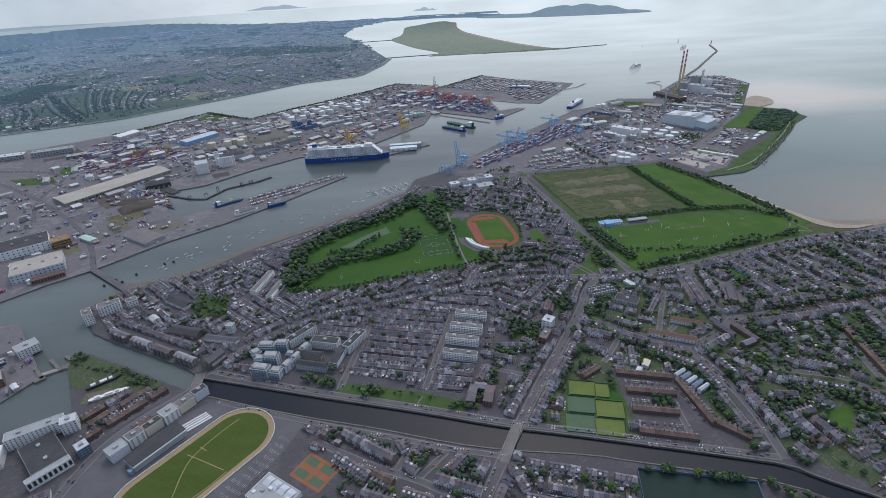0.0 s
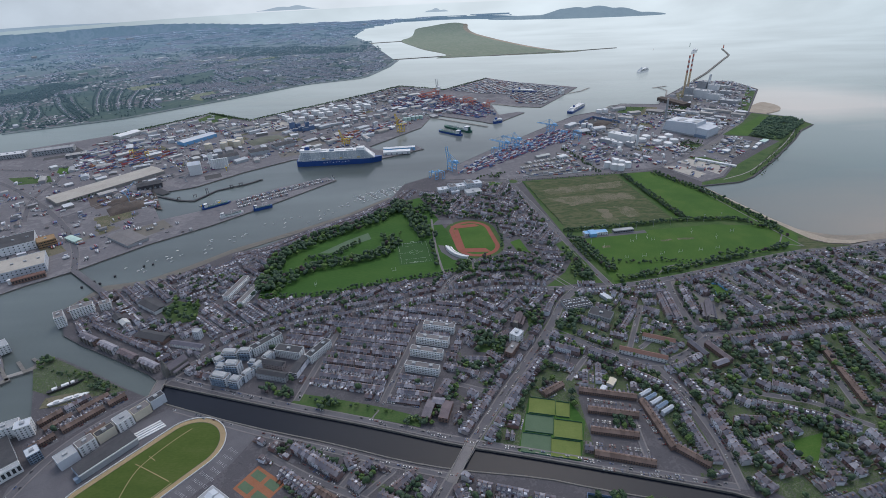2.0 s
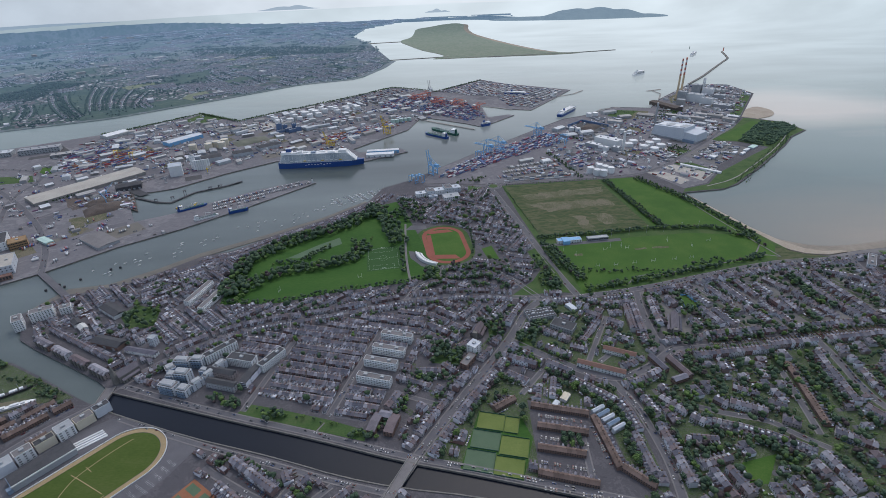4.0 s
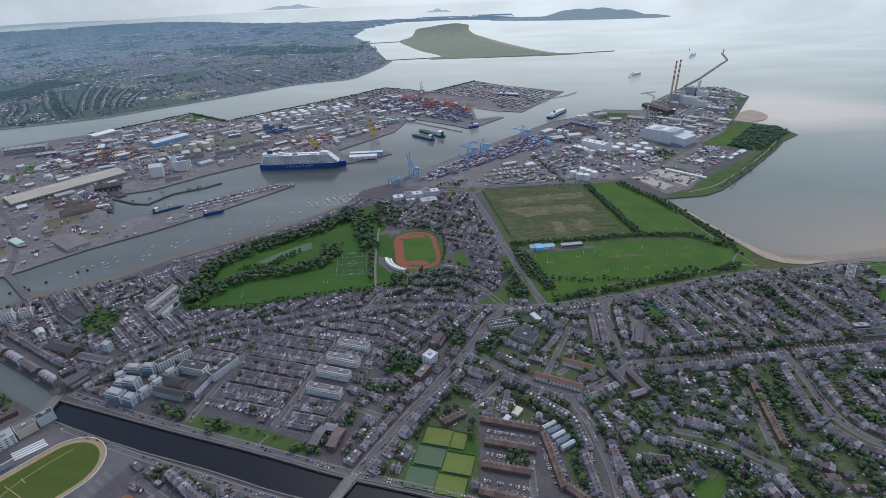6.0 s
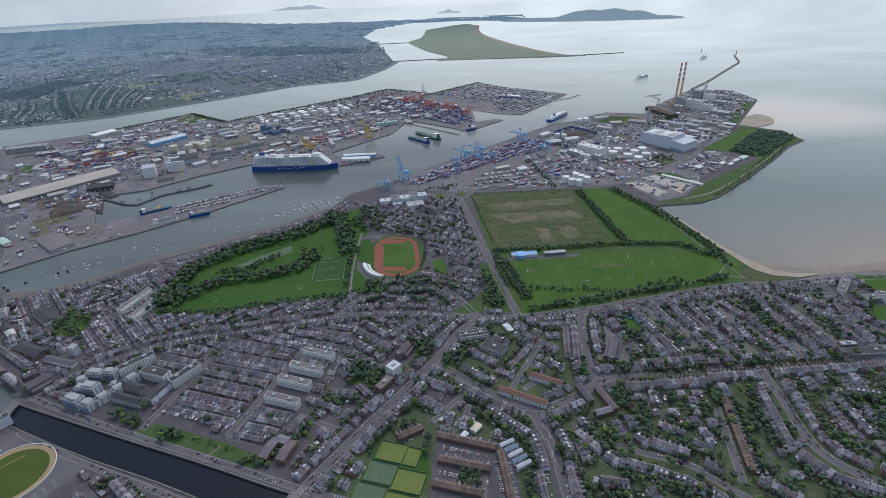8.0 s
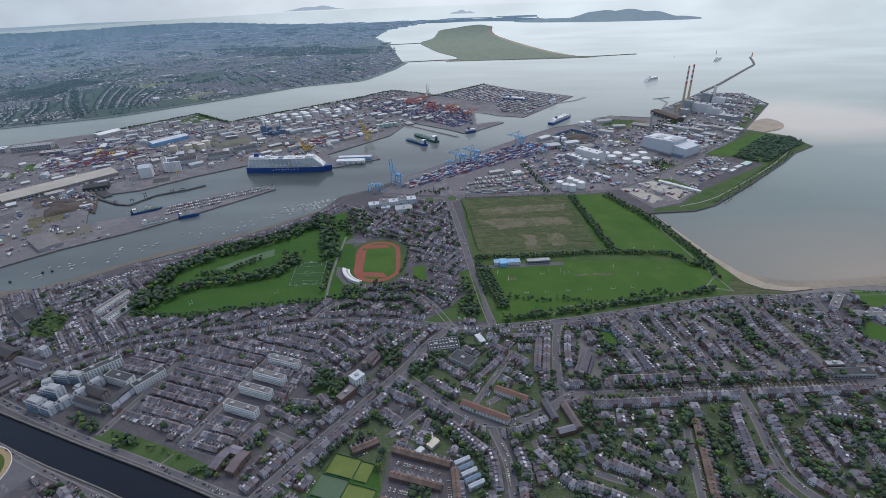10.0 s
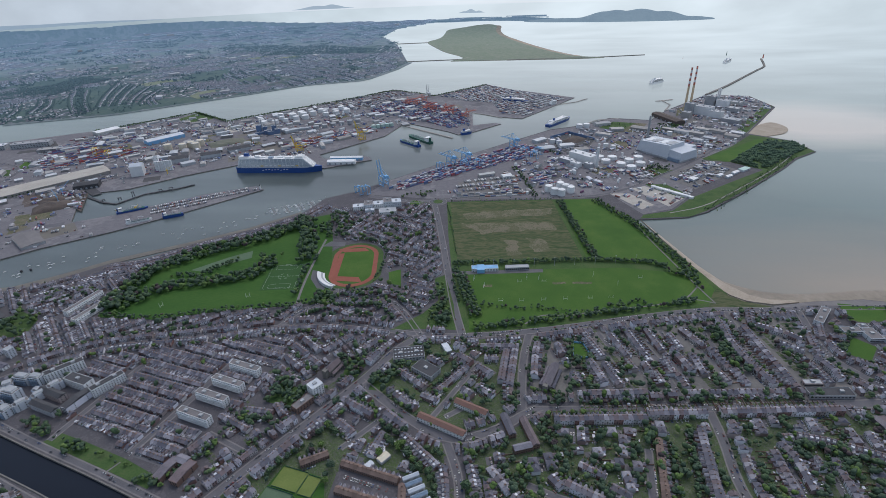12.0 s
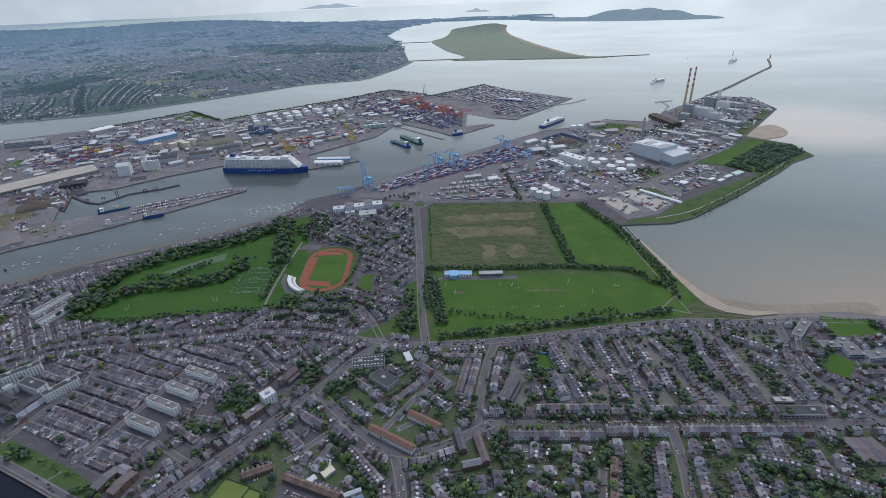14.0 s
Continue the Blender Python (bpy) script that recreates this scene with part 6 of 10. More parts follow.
                    if rng.random() < 0.8 and ok(u, vv) and not plan.taken(x, y):
                        lawn.box(x, y, 0.0, 5.6 * rng.uniform(0.7, 1), (yard - 4) * rng.uniform(0.6, 1), 0.12 + 0.01 * rng.random(), ang)
        v += street + 2 * d + 2 * yard
    for x, y, w, d in placed:
        plan.block(plan.rect(x, y, w, d + 4, ang))


STREET_CARS = []


def row_line(x0, y0, x1, y1, kind, turn=0, yard=0.0, tree=0.0):
    """One terrace from end to end, fronts to its right; turn 180 for the left. yard: the depth of the gardens behind it."""
    a = math.degrees(math.atan2(y1 - y0, x1 - x0))
    w, d = KINDS[kind][3:5]
    c, sn, taken = math.cos(radians(a)), math.sin(radians(a)), []
    for x, y, _ in spaced([(x0, y0), (x1, y1)], w):
        if yard and not plan.free(x, y, w * 0.4, d * 0.7, a):
            continue
        HOUSES.append((kind, x, y, a + turn))
        taken.append(plan.rect(x, y, w, d + 8, a))
        if not yard:
            continue
        taken.append(plan.rect(x - sn * yard / 2, y + c * yard / 2, w, d + yard, a))
        def back(along, deep):
            return x + c * along - sn * (d / 2 + deep), y + sn * along + c * (d / 2 + deep)
        wx, wy = back(-w / 2, yard / 2)
        WALLS.box(wx, wy, 0, 0.3, yard - 2, 1.6, a)
        for _ in range(3):
            bx, by = back(rng.uniform(-w / 2, w / 2), rng.uniform(4, yard))
            if not plan.taken(bx, by):
                BUSH.append((bx, by, rng.uniform(0, 360), rng.uniform(0.15, 0.5)))
        if rng.random() < 0.7:
            bx, by = back(rng.uniform(-w / 3, w / 3), yard * rng.uniform(0.6, 1.0))
            if not plan.taken(bx, by):
                YARD.append((bx, by, a, rng.uniform(0.4, 1.1)))
        for _ in range(3):
            if rng.random() < tree:
                bx, by = back(rng.uniform(-w / 2, w / 2), rng.uniform(5, yard))
                if not plan.taken(bx, by):
                    TREES.append((rng.randint(0, 3), bx, by, rng.uniform(0.4, 1.1)))
        if rng.random() < (0.8 if tree > 0.5 else 0.5):
            gx, gy = back(0, yard / 2 + 1.5)
            GARDEN.box(gx, gy, 0.0, w * rng.uniform(0.7, 0.95), (yard - 5) * rng.uniform(0.6, 1), 0.12 + 0.01 * rng.random(), a)
        if rng.random() < 0.6:
            STREET_CARS.append((x + sn * (d / 2 + 3.4), y - c * (d / 2 + 3.4), a + rng.choice((0, 180, 90))))
    for quad in taken:
        plan.block(quad)


def frontage(pts, wide, kinds, setback=3.0, yard=12, tree=0.5, sides=(1, -1), skip=0.06, front_trees=0.0):
    """Terraces that face a road from both sides, with their yards behind."""
    line = smoothed(pts)
    for sd in sides:
        along, kind, left = 6.0, rng.choice(kinds), rng.randint(5, 11)
        spots = spaced(line, 1.0)
        while along < len(spots) - 6:
            w, d = KINDS[kind][3:5]
            x, y, a = spots[int(along + w / 2)] if along + w / 2 < len(spots) else spots[-1]
            off = sd * (wide / 2 + 2 + setback + d / 2)
            hx, hy = x - math.sin(radians(a)) * off, y + math.cos(radians(a)) * off
            if plan.free(hx, hy, w - 1, d, a) and rng.random() > skip:
                HOUSES.append((kind, hx, hy, a if sd > 0 else a + 180))
                FRONT.append(plan.rect(hx - math.sin(radians(a)) * sd * yard / 2, hy + math.cos(radians(a)) * sd * yard / 2, w, d + yard, a))
                for _ in range(3):
                    if rng.random() < tree * 0.6:
                        b = sd * (d / 2 + rng.uniform(4, yard))
                        q = rng.uniform(-w / 2, w / 2)
                        TREES.append((rng.randint(0, 3), hx - math.sin(radians(a)) * b + q * math.cos(radians(a)), hy + math.cos(radians(a)) * b + q * math.sin(radians(a)), rng.uniform(0.45, 1.0)))
                if rng.random() < 0.5:
                    STREET_CARS.append((x - math.sin(radians(a)) * sd * (wide / 2 - 1.4), y + math.cos(radians(a)) * sd * (wide / 2 - 1.4), a))
                if rng.random() < front_trees:
                    b = sd * (wide / 2 + 1.5)
                    TREES.append((rng.randint(0, 3), x - math.sin(radians(a)) * b, y + math.cos(radians(a)) * b, rng.uniform(0.5, 0.9)))
            along += w
            left -= 1
            if left <= 0:
                along += rng.uniform(2, 7)
                left = rng.randint(5, 11)
                kind = rng.choice(kinds)
    for quad in FRONT:
        plan.block(quad)
    FRONT.clear()


FRONT = []
GARDEN = Shape()
# brown brick courts beside the pitches
BRICK_COURTS = [(226, 546), (303, 530), (322, 505), (330, 440), (358, 408), (330, 402), (228, 420)]
sheet("road_courts", BRICK_COURTS, 0.045, 0.2, M["town"], "worn tarmac courts between the brick terraces")
TREES += [(k % 4, 262 + 9 * (k % 3), 470 + 7 * (k // 3), 0.7 + 0.1 * (k % 4)) for k in range(9)]
for ax, ay, bx, by in ((238, 519, 290, 508), (236, 484, 290, 473), (232, 448, 290, 436), (228, 414, 330, 396), (300, 500, 312, 436)):
    for cx, cy, ca in spaced([(ax, ay), (bx, by)], 2.9):
        if rng.random() < 0.6:
            STREET_CARS.append((cx, cy, ca + 90))
for ax, ay, bx, by in ((232, 534, 300, 519), (236, 500, 292, 489), (232, 467, 284, 457), (228, 432, 290, 417)):
    row_line(ax, ay, bx, by, 5)
row_line(306, 512, 318, 440, 5)
row_line(418, 680, 424, 758, 4)
row_line(406, 690, 411, 752, 4, 180)
row_line(324, 438, 352, 412, 5)
plan.block(BRICK_COURTS)
STRAND_ROWS = [(2, 622, 823, 634, 778), (2, 662, 787, 653, 821), (2, 675, 830, 696, 794), (2, 566, 805, 584, 758), (2, 548, 756, 527, 808), (4, 519, 799, 546, 756), (2, 593, 814, 609, 763), (2, 642, 707, 636, 759), (3, 674, 772, 681, 731), (4, 736, 860, 737, 805), (4, 737, 805, 744, 773), (4, 744, 773, 754, 743), (4, 754, 743, 764, 719), (4, 790, 718, 782, 762), (4, 782, 762, 776, 796), (4, 776, 796, 768, 848), (2, 792, 851, 821, 839), (2, 821, 839, 843, 821), (2, 831, 797, 807, 814), (3, 791, 897, 782, 853)]
VILLAGE_ROWS = [(0, 864, 895, 856, 843), (0, 856, 843, 852, 811), (0, 882, 751, 871, 769), (0, 871, 769, 864, 799), (0, 864, 799, 882, 859), (0, 882, 859, 893, 905), (0, 896, 782, 931, 757), (0, 945, 773, 925, 790), (2, 845, 783, 856, 754), (0, 869, 742, 885, 724)]
TRITON_ROWS = [(3, 778, 710, 634, 692), (4, 594, 649, 666, 659), (4, 677, 661, 827, 682), (4, 478, 627, 591, 642), (4, 593, 686, 508, 674)]
CRESCENT_ROWS = [(2, 809, 623, 787, 631), (2, 787, 631, 758, 634), (2, 758, 634, 741, 630), (2, 859, 606, 826, 618), (2, 826, 618, 809, 623), (3, 734, 619, 742, 601)]
AVENUE_ROWS = [(5, 595, 608, 583, 500), (4, 641, 536, 647, 629), (4, 664, 500, 641, 536), (4, 682, 628, 674, 554), (4, 674, 554, 686, 518), (4, 686, 518, 717, 494), (4, 707, 479, 665, 497), (2, 588, 488, 618, 468), (0, 502, 563, 526, 551), (3, 554, 608, 551, 583), (3, 550, 556, 553, 535), (6, 539, 507, 554, 499), (4, 486, 535, 519, 520), (2, 469, 542, 481, 529), (2, 472, 499, 443, 508), (2, 499, 488, 475, 499), (2, 545, 462, 502, 489), (3, 401, 545, 421, 521), (2, 424, 517, 437, 505), (0, 442, 479, 413, 481)]
HERBERT_ROWS = [(4, 382, 497, 386, 460), (4, 386, 460, 390, 418), (0, 355, 434, 349, 487), (2, 361, 391, 355, 422), (3, 398, 529, 403, 504), (2, 430, 469, 402, 481), (2, 405, 440, 447, 452), (3, 403, 385, 393, 405), (3, 476, 415, 476, 385), (2, 338, 544, 292, 582), (3, 548, 530, 528, 541)]
BATH_ROWS = [(4, 181, 640, 206, 628), (4, 206, 628, 254, 605), (0, 233, 577, 206, 595), (0, 324, 664, 360, 716), (0, 372, 734, 439, 736), (0, 426, 767, 374, 761), (0, 304, 651, 338, 638), (0, 113, 599, 73, 602), (0, 51, 586, 98, 568), (0, 98, 568, 49, 578), (4, 54, 551, 30, 506), (0, 88, 637, 133, 594), (0, 149, 663, 112, 638), (5, 179, 526, 208, 545)]
SOUTH_ROWS = [(2, -155, 452, -166, 427), (4, -129, 445, -100, 426), (4, -100, 426, -64, 403), (2, -96, 387, -135, 414), (0, -66, 433, -56, 416), (2, -53, 397, -34, 384), (0, -37, 423, -49, 407), (0, -19, 422, -32, 405), (0, 18, 413, -4, 390), (4, -23, 380, 34, 357), (0, 53, 404, 37, 379), (2, 66, 388, 78, 361), (5, -69, 377, -95, 392), (2, -26, 353, -54, 364)]
for district, depth, leafy in ((STRAND_ROWS, 13, 0.3), (VILLAGE_ROWS, 8, 0.2), (TRITON_ROWS, 17, 0.6), (CRESCENT_ROWS, 14, 0.6), (AVENUE_ROWS, 15, 0.6), (HERBERT_ROWS, 12, 0.6), (BATH_ROWS, 10, 0.4), (SOUTH_ROWS, 10, 0.35)):
    for row_kind, ax, ay, bx, by in district:
        row_line(ax, ay, bx, by, row_kind, 0, depth, leafy)
# terraces along the main streets
FACING = {"strand": ([4, 2, 3], 8, 14, 0.7), "bridge_road": ([0, 4, 2], 3, 9, 0.5), "ringsend": ([0, 2, 0], 1, 6, 0.2), "bath": ([4, 2, 0], 4, 11, 0.8), "tritonville": ([4, 4, 2], 6, 16, 1.0),
          "church": ([2, 4], 5, 12, 0.8), "seafort": ([2, 4], 4, 14, 0.8), "park_avenue": ([2, 4, 3], 5, 16, 1.0), "village": ([0, 2], 2, 8, 0.4), "herbert": ([2, 3], 5, 14, 0.9), "quay_road": ([0, 0, 2], 6, 6, 0.2),
          "stadium": ([0, 1], 4, 8, 0.6), "park_side": ([0, 1], 4, 8, 0.6)}
for road_name, road_pts, road_wide in ROADS:
    if road_name in FACING:
        ks, setb, yd, tr = FACING[road_name]
        frontage(road_pts, road_wide, ks, setb, yd, tr, front_trees=0.12 if tr > 0.6 else 0.0)
# Ringsend quarter
for k in range(4):
    fx, fy = -388 - 43.5 * k, 600 + 21.5 * k
    flats = block("apartment_block", "brown-grey riverside flats with slate roof and gabled bays", fx, fy, 38, 11, 9.5, -27, ("wall", "stone", "wall", "brick")[k], "roof", 3, 10, (1.3, 1.4), "riverside flats", 3.0)
    for j in range(4):
        part("bay", Shape().box(-14 + 9.4 * j, -6.2, 0, 4.2, 2.0, 10.2), M["stone"], flats)
        part("bay_roof", Shape().gable(-14 + 9.4 * j, -5.2, 10.21, 4.4, 4.6, 1.8, 90), M["roof"], flats)
row_line(-392, 630, -540, 706, 0, 180)
rows_of_houses([(-345, 590), (-560, 690), (-615, 760), (-580, 800), (-440, 880), (-330, 960), (-285, 915), (-290, 775), (-185, 772), (-70, 805), (40, 850), (45, 790), (-85, 745), (-216, 715), (-307, 640)],
               48, [0, 0, 1, 2], 8, 6, tree=0.12, cell=110, cross=0.45)
BANKSIDE = [(-393, 952), (-339, 972), (-269, 1046), (-175, 1122), (-92, 1217), (-72, 1270)]
for off, row_kind, row_turn in ((-19, 1, 0), (-36, 0, 180)):
    bank_row = offset_line(BANKSIDE, off)
    for (ax, ay), (bx, by) in zip(bank_row, bank_row[1:]):
        row_line(ax, ay, bx, by, row_kind, row_turn)
rows_of_houses([(-340, 575), (-300, 635), (-216, 703), (-85, 733), (43, 775), (85, 783), (60, 500), (-41, 490), (-147, 518), (-236, 542)],
               -12, [0, 1, 0, 1], 6, 3.6, (10, 22), 3, skip=0.01, tree=0.07)
rows_of_houses([(85, 783), (270, 775), (220, 690), (165, 590), (120, 535), (68, 460), (60, 500)], 57, [0, 2, 4, 0], 9, 8, (6, 12), tree=0.4, lawn=GARDEN, cell=100, cross=0.4)
# between the bridge road and the church
rows_of_houses([(85, 450), (175, 590), (346, 580), (365, 500), (360, 400), (319, 400), (136, 442)], -15, [0, 2, 3], 9, 9, (6, 12), tree=0.35, lawn=GARDEN, cell=100, cross=0.4)
rows_of_houses([(200, 670), (240, 735), (285, 775), (345, 778), (440, 795), (435, 650), (400, 604), (346, 585)], 55, [0, 4, 2], 9, 10, (6, 12), tree=0.6, lawn=GARDEN, cell=110, cross=0.3)
rows_of_houses([(182, 606), (204, 660), (277, 612), (340, 576), (250, 575)], -25, [0, 2, 0], 8, 8, (6, 12), tree=0.4, lawn=GARDEN)
rows_of_houses([(70, 800), (150, 808), (265, 797), (262, 835), (228, 845), (195, 872), (118, 862), (75, 830)], -25, [0, 1, 2], 8, 7, (4, 10), tree=0.5, cell=80)
rows_of_houses([(-395, 545), (-352, 528), (-345, 518), (-418, 428), (-470, 428), (-492, 505), (-440, 540)], 52, [0, 5, 0], 9, 6, (8, 16), tree=0.1)
# Sandymount
rows_of_houses([(450, 800), (549, 832), (727, 890), (835, 895), (862, 865), (857, 810), (885, 740), (905, 718), (812, 704), (678, 684), (542, 668), (450, 660)],
               -73, [2, 4, 3, 2], 9, 13, (6, 12), 6, tree=0.85, cell=170, cross=0.06, wob=4, lawn=GARDEN)
rows_of_houses([(372, 570), (402, 590), (455, 638), (678, 664), (960, 705), (960, 400), (372, 400)], -84, [2, 4, 3, 6], 10, 15, (5, 11), 7, tree=1.0, cell=170, cross=0.0, wob=9, lawn=GARDEN)
rows_of_houses([(872, 870), (1040, 925), (1300, 962), (1300, 770), (1100, 750), (925, 722), (892, 740), (870, 805)], 12, [2, 0, 0], 8, 6, (6, 12), 4, tree=0.25, cell=110, cross=0.5)
rows_of_houses([(380, 400), (960, 400), (960, 150), (640, 150), (530, 285), (450, 345)], -70, [3, 2, 6], 10, 15, (4, 9), 7, tree=0.85, cell=140, cross=0.15, lawn=GARDEN)
rows_of_houses([(925, 710), (1100, 740), (1500, 780), (1500, 300), (960, 300)], -70, [3, 2, 6], 10, 14, (4, 9), 7, tree=0.5, lawn=GARDEN)
# Irishtown north
rows_of_houses([(165, 950), (150, 1060), (60, 1090), (-20, 1240), (60, 1270), (205, 1290), (245, 1130), (285, 960), (270, 850), (235, 855), (205, 885), (115, 875), (115, 900), (165, 930)],
               -20, [0, 1, 2], 8, 7, (5, 12), tree=0.35, cell=80, cross=0.5, wob=12)
# south of the canal
rows_of_houses([(-185, 470), (-68, 438), (60, 402), (20, 330), (-20, 250), (-190, 250), (-130, 390)], -22, [0, 2, 0], 9, 9, (6, 12), tree=0.35, lawn=GARDEN, cell=100, cross=0.4)
rows_of_houses([(75, 400), (200, 382), (205, 300), (40, 320)], -15, [0, 2], 9, 9, (6, 12), tree=0.2, lawn=GARDEN)
rows_of_houses([(-470, 400), (-400, 440), (-380, 380), (-400, 250), (-560, 250)], 30, [0, 0], 8, 6, (8, 14), tree=0.05)
single("garden_lawn", GARDEN, M["garden"], "back gardens of grass and beds", "garden", "stuff")

single("road_lanes", STREETS, M["road"], "narrow tarmac streets between the terraces", "road", "structure")
sheet("garden_yards", [(450, 800), (549, 832), (727, 890), (835, 895), (862, 865), (857, 810), (885, 740), (905, 718), (812, 704), (678, 684), (542, 668), (450, 660)], 0.03, 0.1, M["yard"], "paved yards and drives of the seaside terraces")
for quarter in ([(372, 570), (402, 590), (455, 638), (678, 664), (960, 705), (960, 150), (640, 150), (530, 285), (450, 345), (380, 400)],
                [(200, 670), (240, 735), (285, 775), (345, 778), (435, 792), (432, 650), (400, 612), (346, 590)],
                [(90, 458), (175, 590), (340, 580), (360, 500), (366, 400), (319, 405), (140, 447)],
                [(925, 722), (1100, 752), (1500, 790), (1500, 300), (965, 300)]):
    sheet("garden_ground", quarter, 0.03, 0.1, M["garden"], "gardens of grass, beds and paths")
carrng = random.Random(17)
for road_name, road_pts, road_wide in ROADS:      # cars under way and along the kerbs
    line = smoothed(road_pts)
    for x, y, a in spaced(line, 7.0):
        for sd in (-1, 1):
            if carrng.random() < (0.34 if road_name in ("quay_road", "south_bank", "strand") else 0.14):
                off = sd * (road_wide / 2 - 1.3 if carrng.random() < 0.7 else road_wide / 4)
                STREET_CARS.append((x - math.sin(radians(a)) * off, y + math.cos(radians(a)) * off, a + (180 if sd > 0 else 0)))
PROTO = [joined(k) for k in KINDS]
near = sorted(HOUSES, key=lambda r: (r[1] - 250) ** 2 + (r[2] - 420) ** 2)
THINGS, REST = near[:94], near[94:]
firsts = {}
for kind, x, y, a in THINGS:
    m = pose(x, y, 0.0, 0, 0, a)
    if kind not in firsts:
        firsts[kind] = house_thing(KINDS[kind])
        firsts[kind].matrix_basis = m
    else:
        copy_thing(firsts[kind], m)
stamped("terraced_houses", PROTO, [(k, x, y, 0, a, 1 + 0.05 * math.sin(x * 0.11) * math.cos(y * 0.13)) for k, x, y, a in REST], [M[k] for k in HMATS], "streets of slate-roofed brick and rendered houses", "houses")

single("yard_walls", WALLS, M["chim"], "brick and block walls between the back yards", "wall", "stuff")
shed_protos = [Shape().box(0, 0, 0, 3.2, 2.4, 2.1).gable(0, 0, 2.1, 3.4, 2.7, 0.6, 0, 1), Shape().box(0, 0, 0, 4.4, 2.8, 2.4, 0, 0, 1)]
stamped("garden_sheds", shed_protos, [(rng.randint(0, 1), x, y, 0, a, sz) for x, y, a, sz in YARD], [M["wall"], M["ext"]], "small sheds and stores in back yards", "sheds")

# ---- trees ----
def crown_shape(seed, clumps, tall=1.0):
    """A crown of many small clumps round a few limbs, about 10 m wide and 9 m high, with gaps and an uneven outline."""
    r = random.Random(seed)
    s = Shape()
    bm = bmesh.new()
    bmesh.ops.create_icosphere(bm, subdivisions=1, radius=1)
    ico_v, ico_f = [v.co.copy() for v in bm.verts], [tuple(v.index for v in f.verts) for f in bm.faces]
    bm.free()
    lobes = [(r.uniform(-2.0, 2.0), r.uniform(-2.0, 2.0), r.uniform(4.0, 7.2) * tall, r.uniform(2.3, 3.1)) for _ in range(5)]
    for x, y, z, q in lobes:
        s.add([(x + v.x * q * r.uniform(0.8, 1.1), y + v.y * q * r.uniform(0.8, 1.1), z + v.z * q * 0.9 * tall * r.uniform(0.8, 1.1)) for v in ico_v], ico_f)
    for k in range(clumps - 5):
        x, y, z, q = lobes[k % 5]
        t, u = r.uniform(0, 2 * math.pi), r.uniform(-0.5, 1.0)
        h = math.sqrt(1 - u * u)
        px, py, pz = x + q * h * math.cos(t), y + q * h * math.sin(t), z + q * u * 0.9 * tall
        size = r.uniform(0.9, 1.6) * (20 / max(clumps, 6)) ** 0.3
        s.add([(px + v.x * size * r.uniform(0.7, 1.3), py + v.y * size * r.uniform(0.7, 1.3), pz + v.z * size * r.uniform(0.6, 1.1)) for v in ico_v], ico_f)
    return s


def trunk_shape(seed, tall=1.0):
    r = random.Random(seed)
    s = Shape().cyl(0, 0, 0, 0.35, 4.2 * tall, 7, 0, 0.22)
    for k in range(4):
        t = k * 1.6 + r.uniform(-0.4, 0.4)
        s.beam((0, 0, 3.2 * tall), (1.8 * math.cos(t), 1.8 * math.sin(t), 5.6 * tall), 0.18)
    return s


def tree_line(pts, step=9, size=(0.7, 1.1), wander=2.0, rows=1, apart=7):
    for k in range(rows):
        for x, y, _ in spaced(offset_line(pts, (k - (rows - 1) / 2) * apart), step):
            TREES.append((rng.randint(0, 3), x + rng.uniform(-wander, wander), y + rng.uniform(-wander, wander), rng.uniform(*size)))


def tree_patch(poly, count, size=(0.6, 1.1)):
    xs, ys = [p[0] for p in poly], [p[1] for p in poly]
    n = tries = 0
    while n < count and tries < count * 30:
        tries += 1
        x, y = rng.uniform(min(xs), max(xs)), rng.uniform(min(ys), max(ys))
        if inside(poly, [x], [y])[0]:
            TREES.append((rng.randint(0, 3), x, y, rng.uniform(*size)))
            n += 1
# park belts
tree_line([(-282, 800), (-287, 915), (-258, 965), (-206, 1015), (-141, 1062), (-72, 1140), (-55, 1175)], 8, (1.0, 1.6), 6, 4, 10)
tree_line([(-70, 1175), (-30, 1100), (-4, 1030), (10, 985)], 8, (1.0, 1.5), 6, 4, 9)
tree_patch([(14, 1092), (62, 1098), (55, 1150), (30, 1205), (-15, 1235), (-25, 1215)], 70, (0.6, 1.2))
tree_line([(-8, 1160), (0, 1120)], 8, (0.8, 1.2), 5, 3, 10)
tree_line([(17, 975), (28, 915), (37, 865)], 8, (0.7, 1.1), 2, 2, 5)
tree_line([(-285, 800), (-240, 842), (-201, 879), (-135, 898), (-73, 930), (-62, 985)], 8, (1.0, 1.5), 5, 3, 10)
tree_line([(-230, 915), (-180, 918), (-163, 944), (-132, 985)], 8, (0.6, 1.0), 3, 2, 8)
tree_patch([(-85, 960), (-45, 965), (-50, 1010), (-90, 1000)], 22, (0.8, 1.2))
tree_line([(-280, 778), (-185, 782), (-70, 815), (30, 838), (90, 858)], 9, (0.5, 0.9), 2, 2, 6)
tree_patch([(-300, 780), (-255, 780), (-235, 835), (-290, 860)], 34, (0.8, 1.3))
# stadium and verge
tree_line([(150, 1078), (110, 1090), (75, 1088)], 8, (0.6, 1.0), 2)
tree_line([(160, 930), (165, 990), (160, 1050)], 9, (0.5, 0.9), 2)
tree_patch([(62, 862), (150, 872), (165, 892), (115, 893), (66, 885)], 34, (0.6, 0.95))
tree_patch([(185, 890), (225, 885), (240, 860), (205, 850), (150, 850), (130, 870)], 40, (0.7, 1.2))
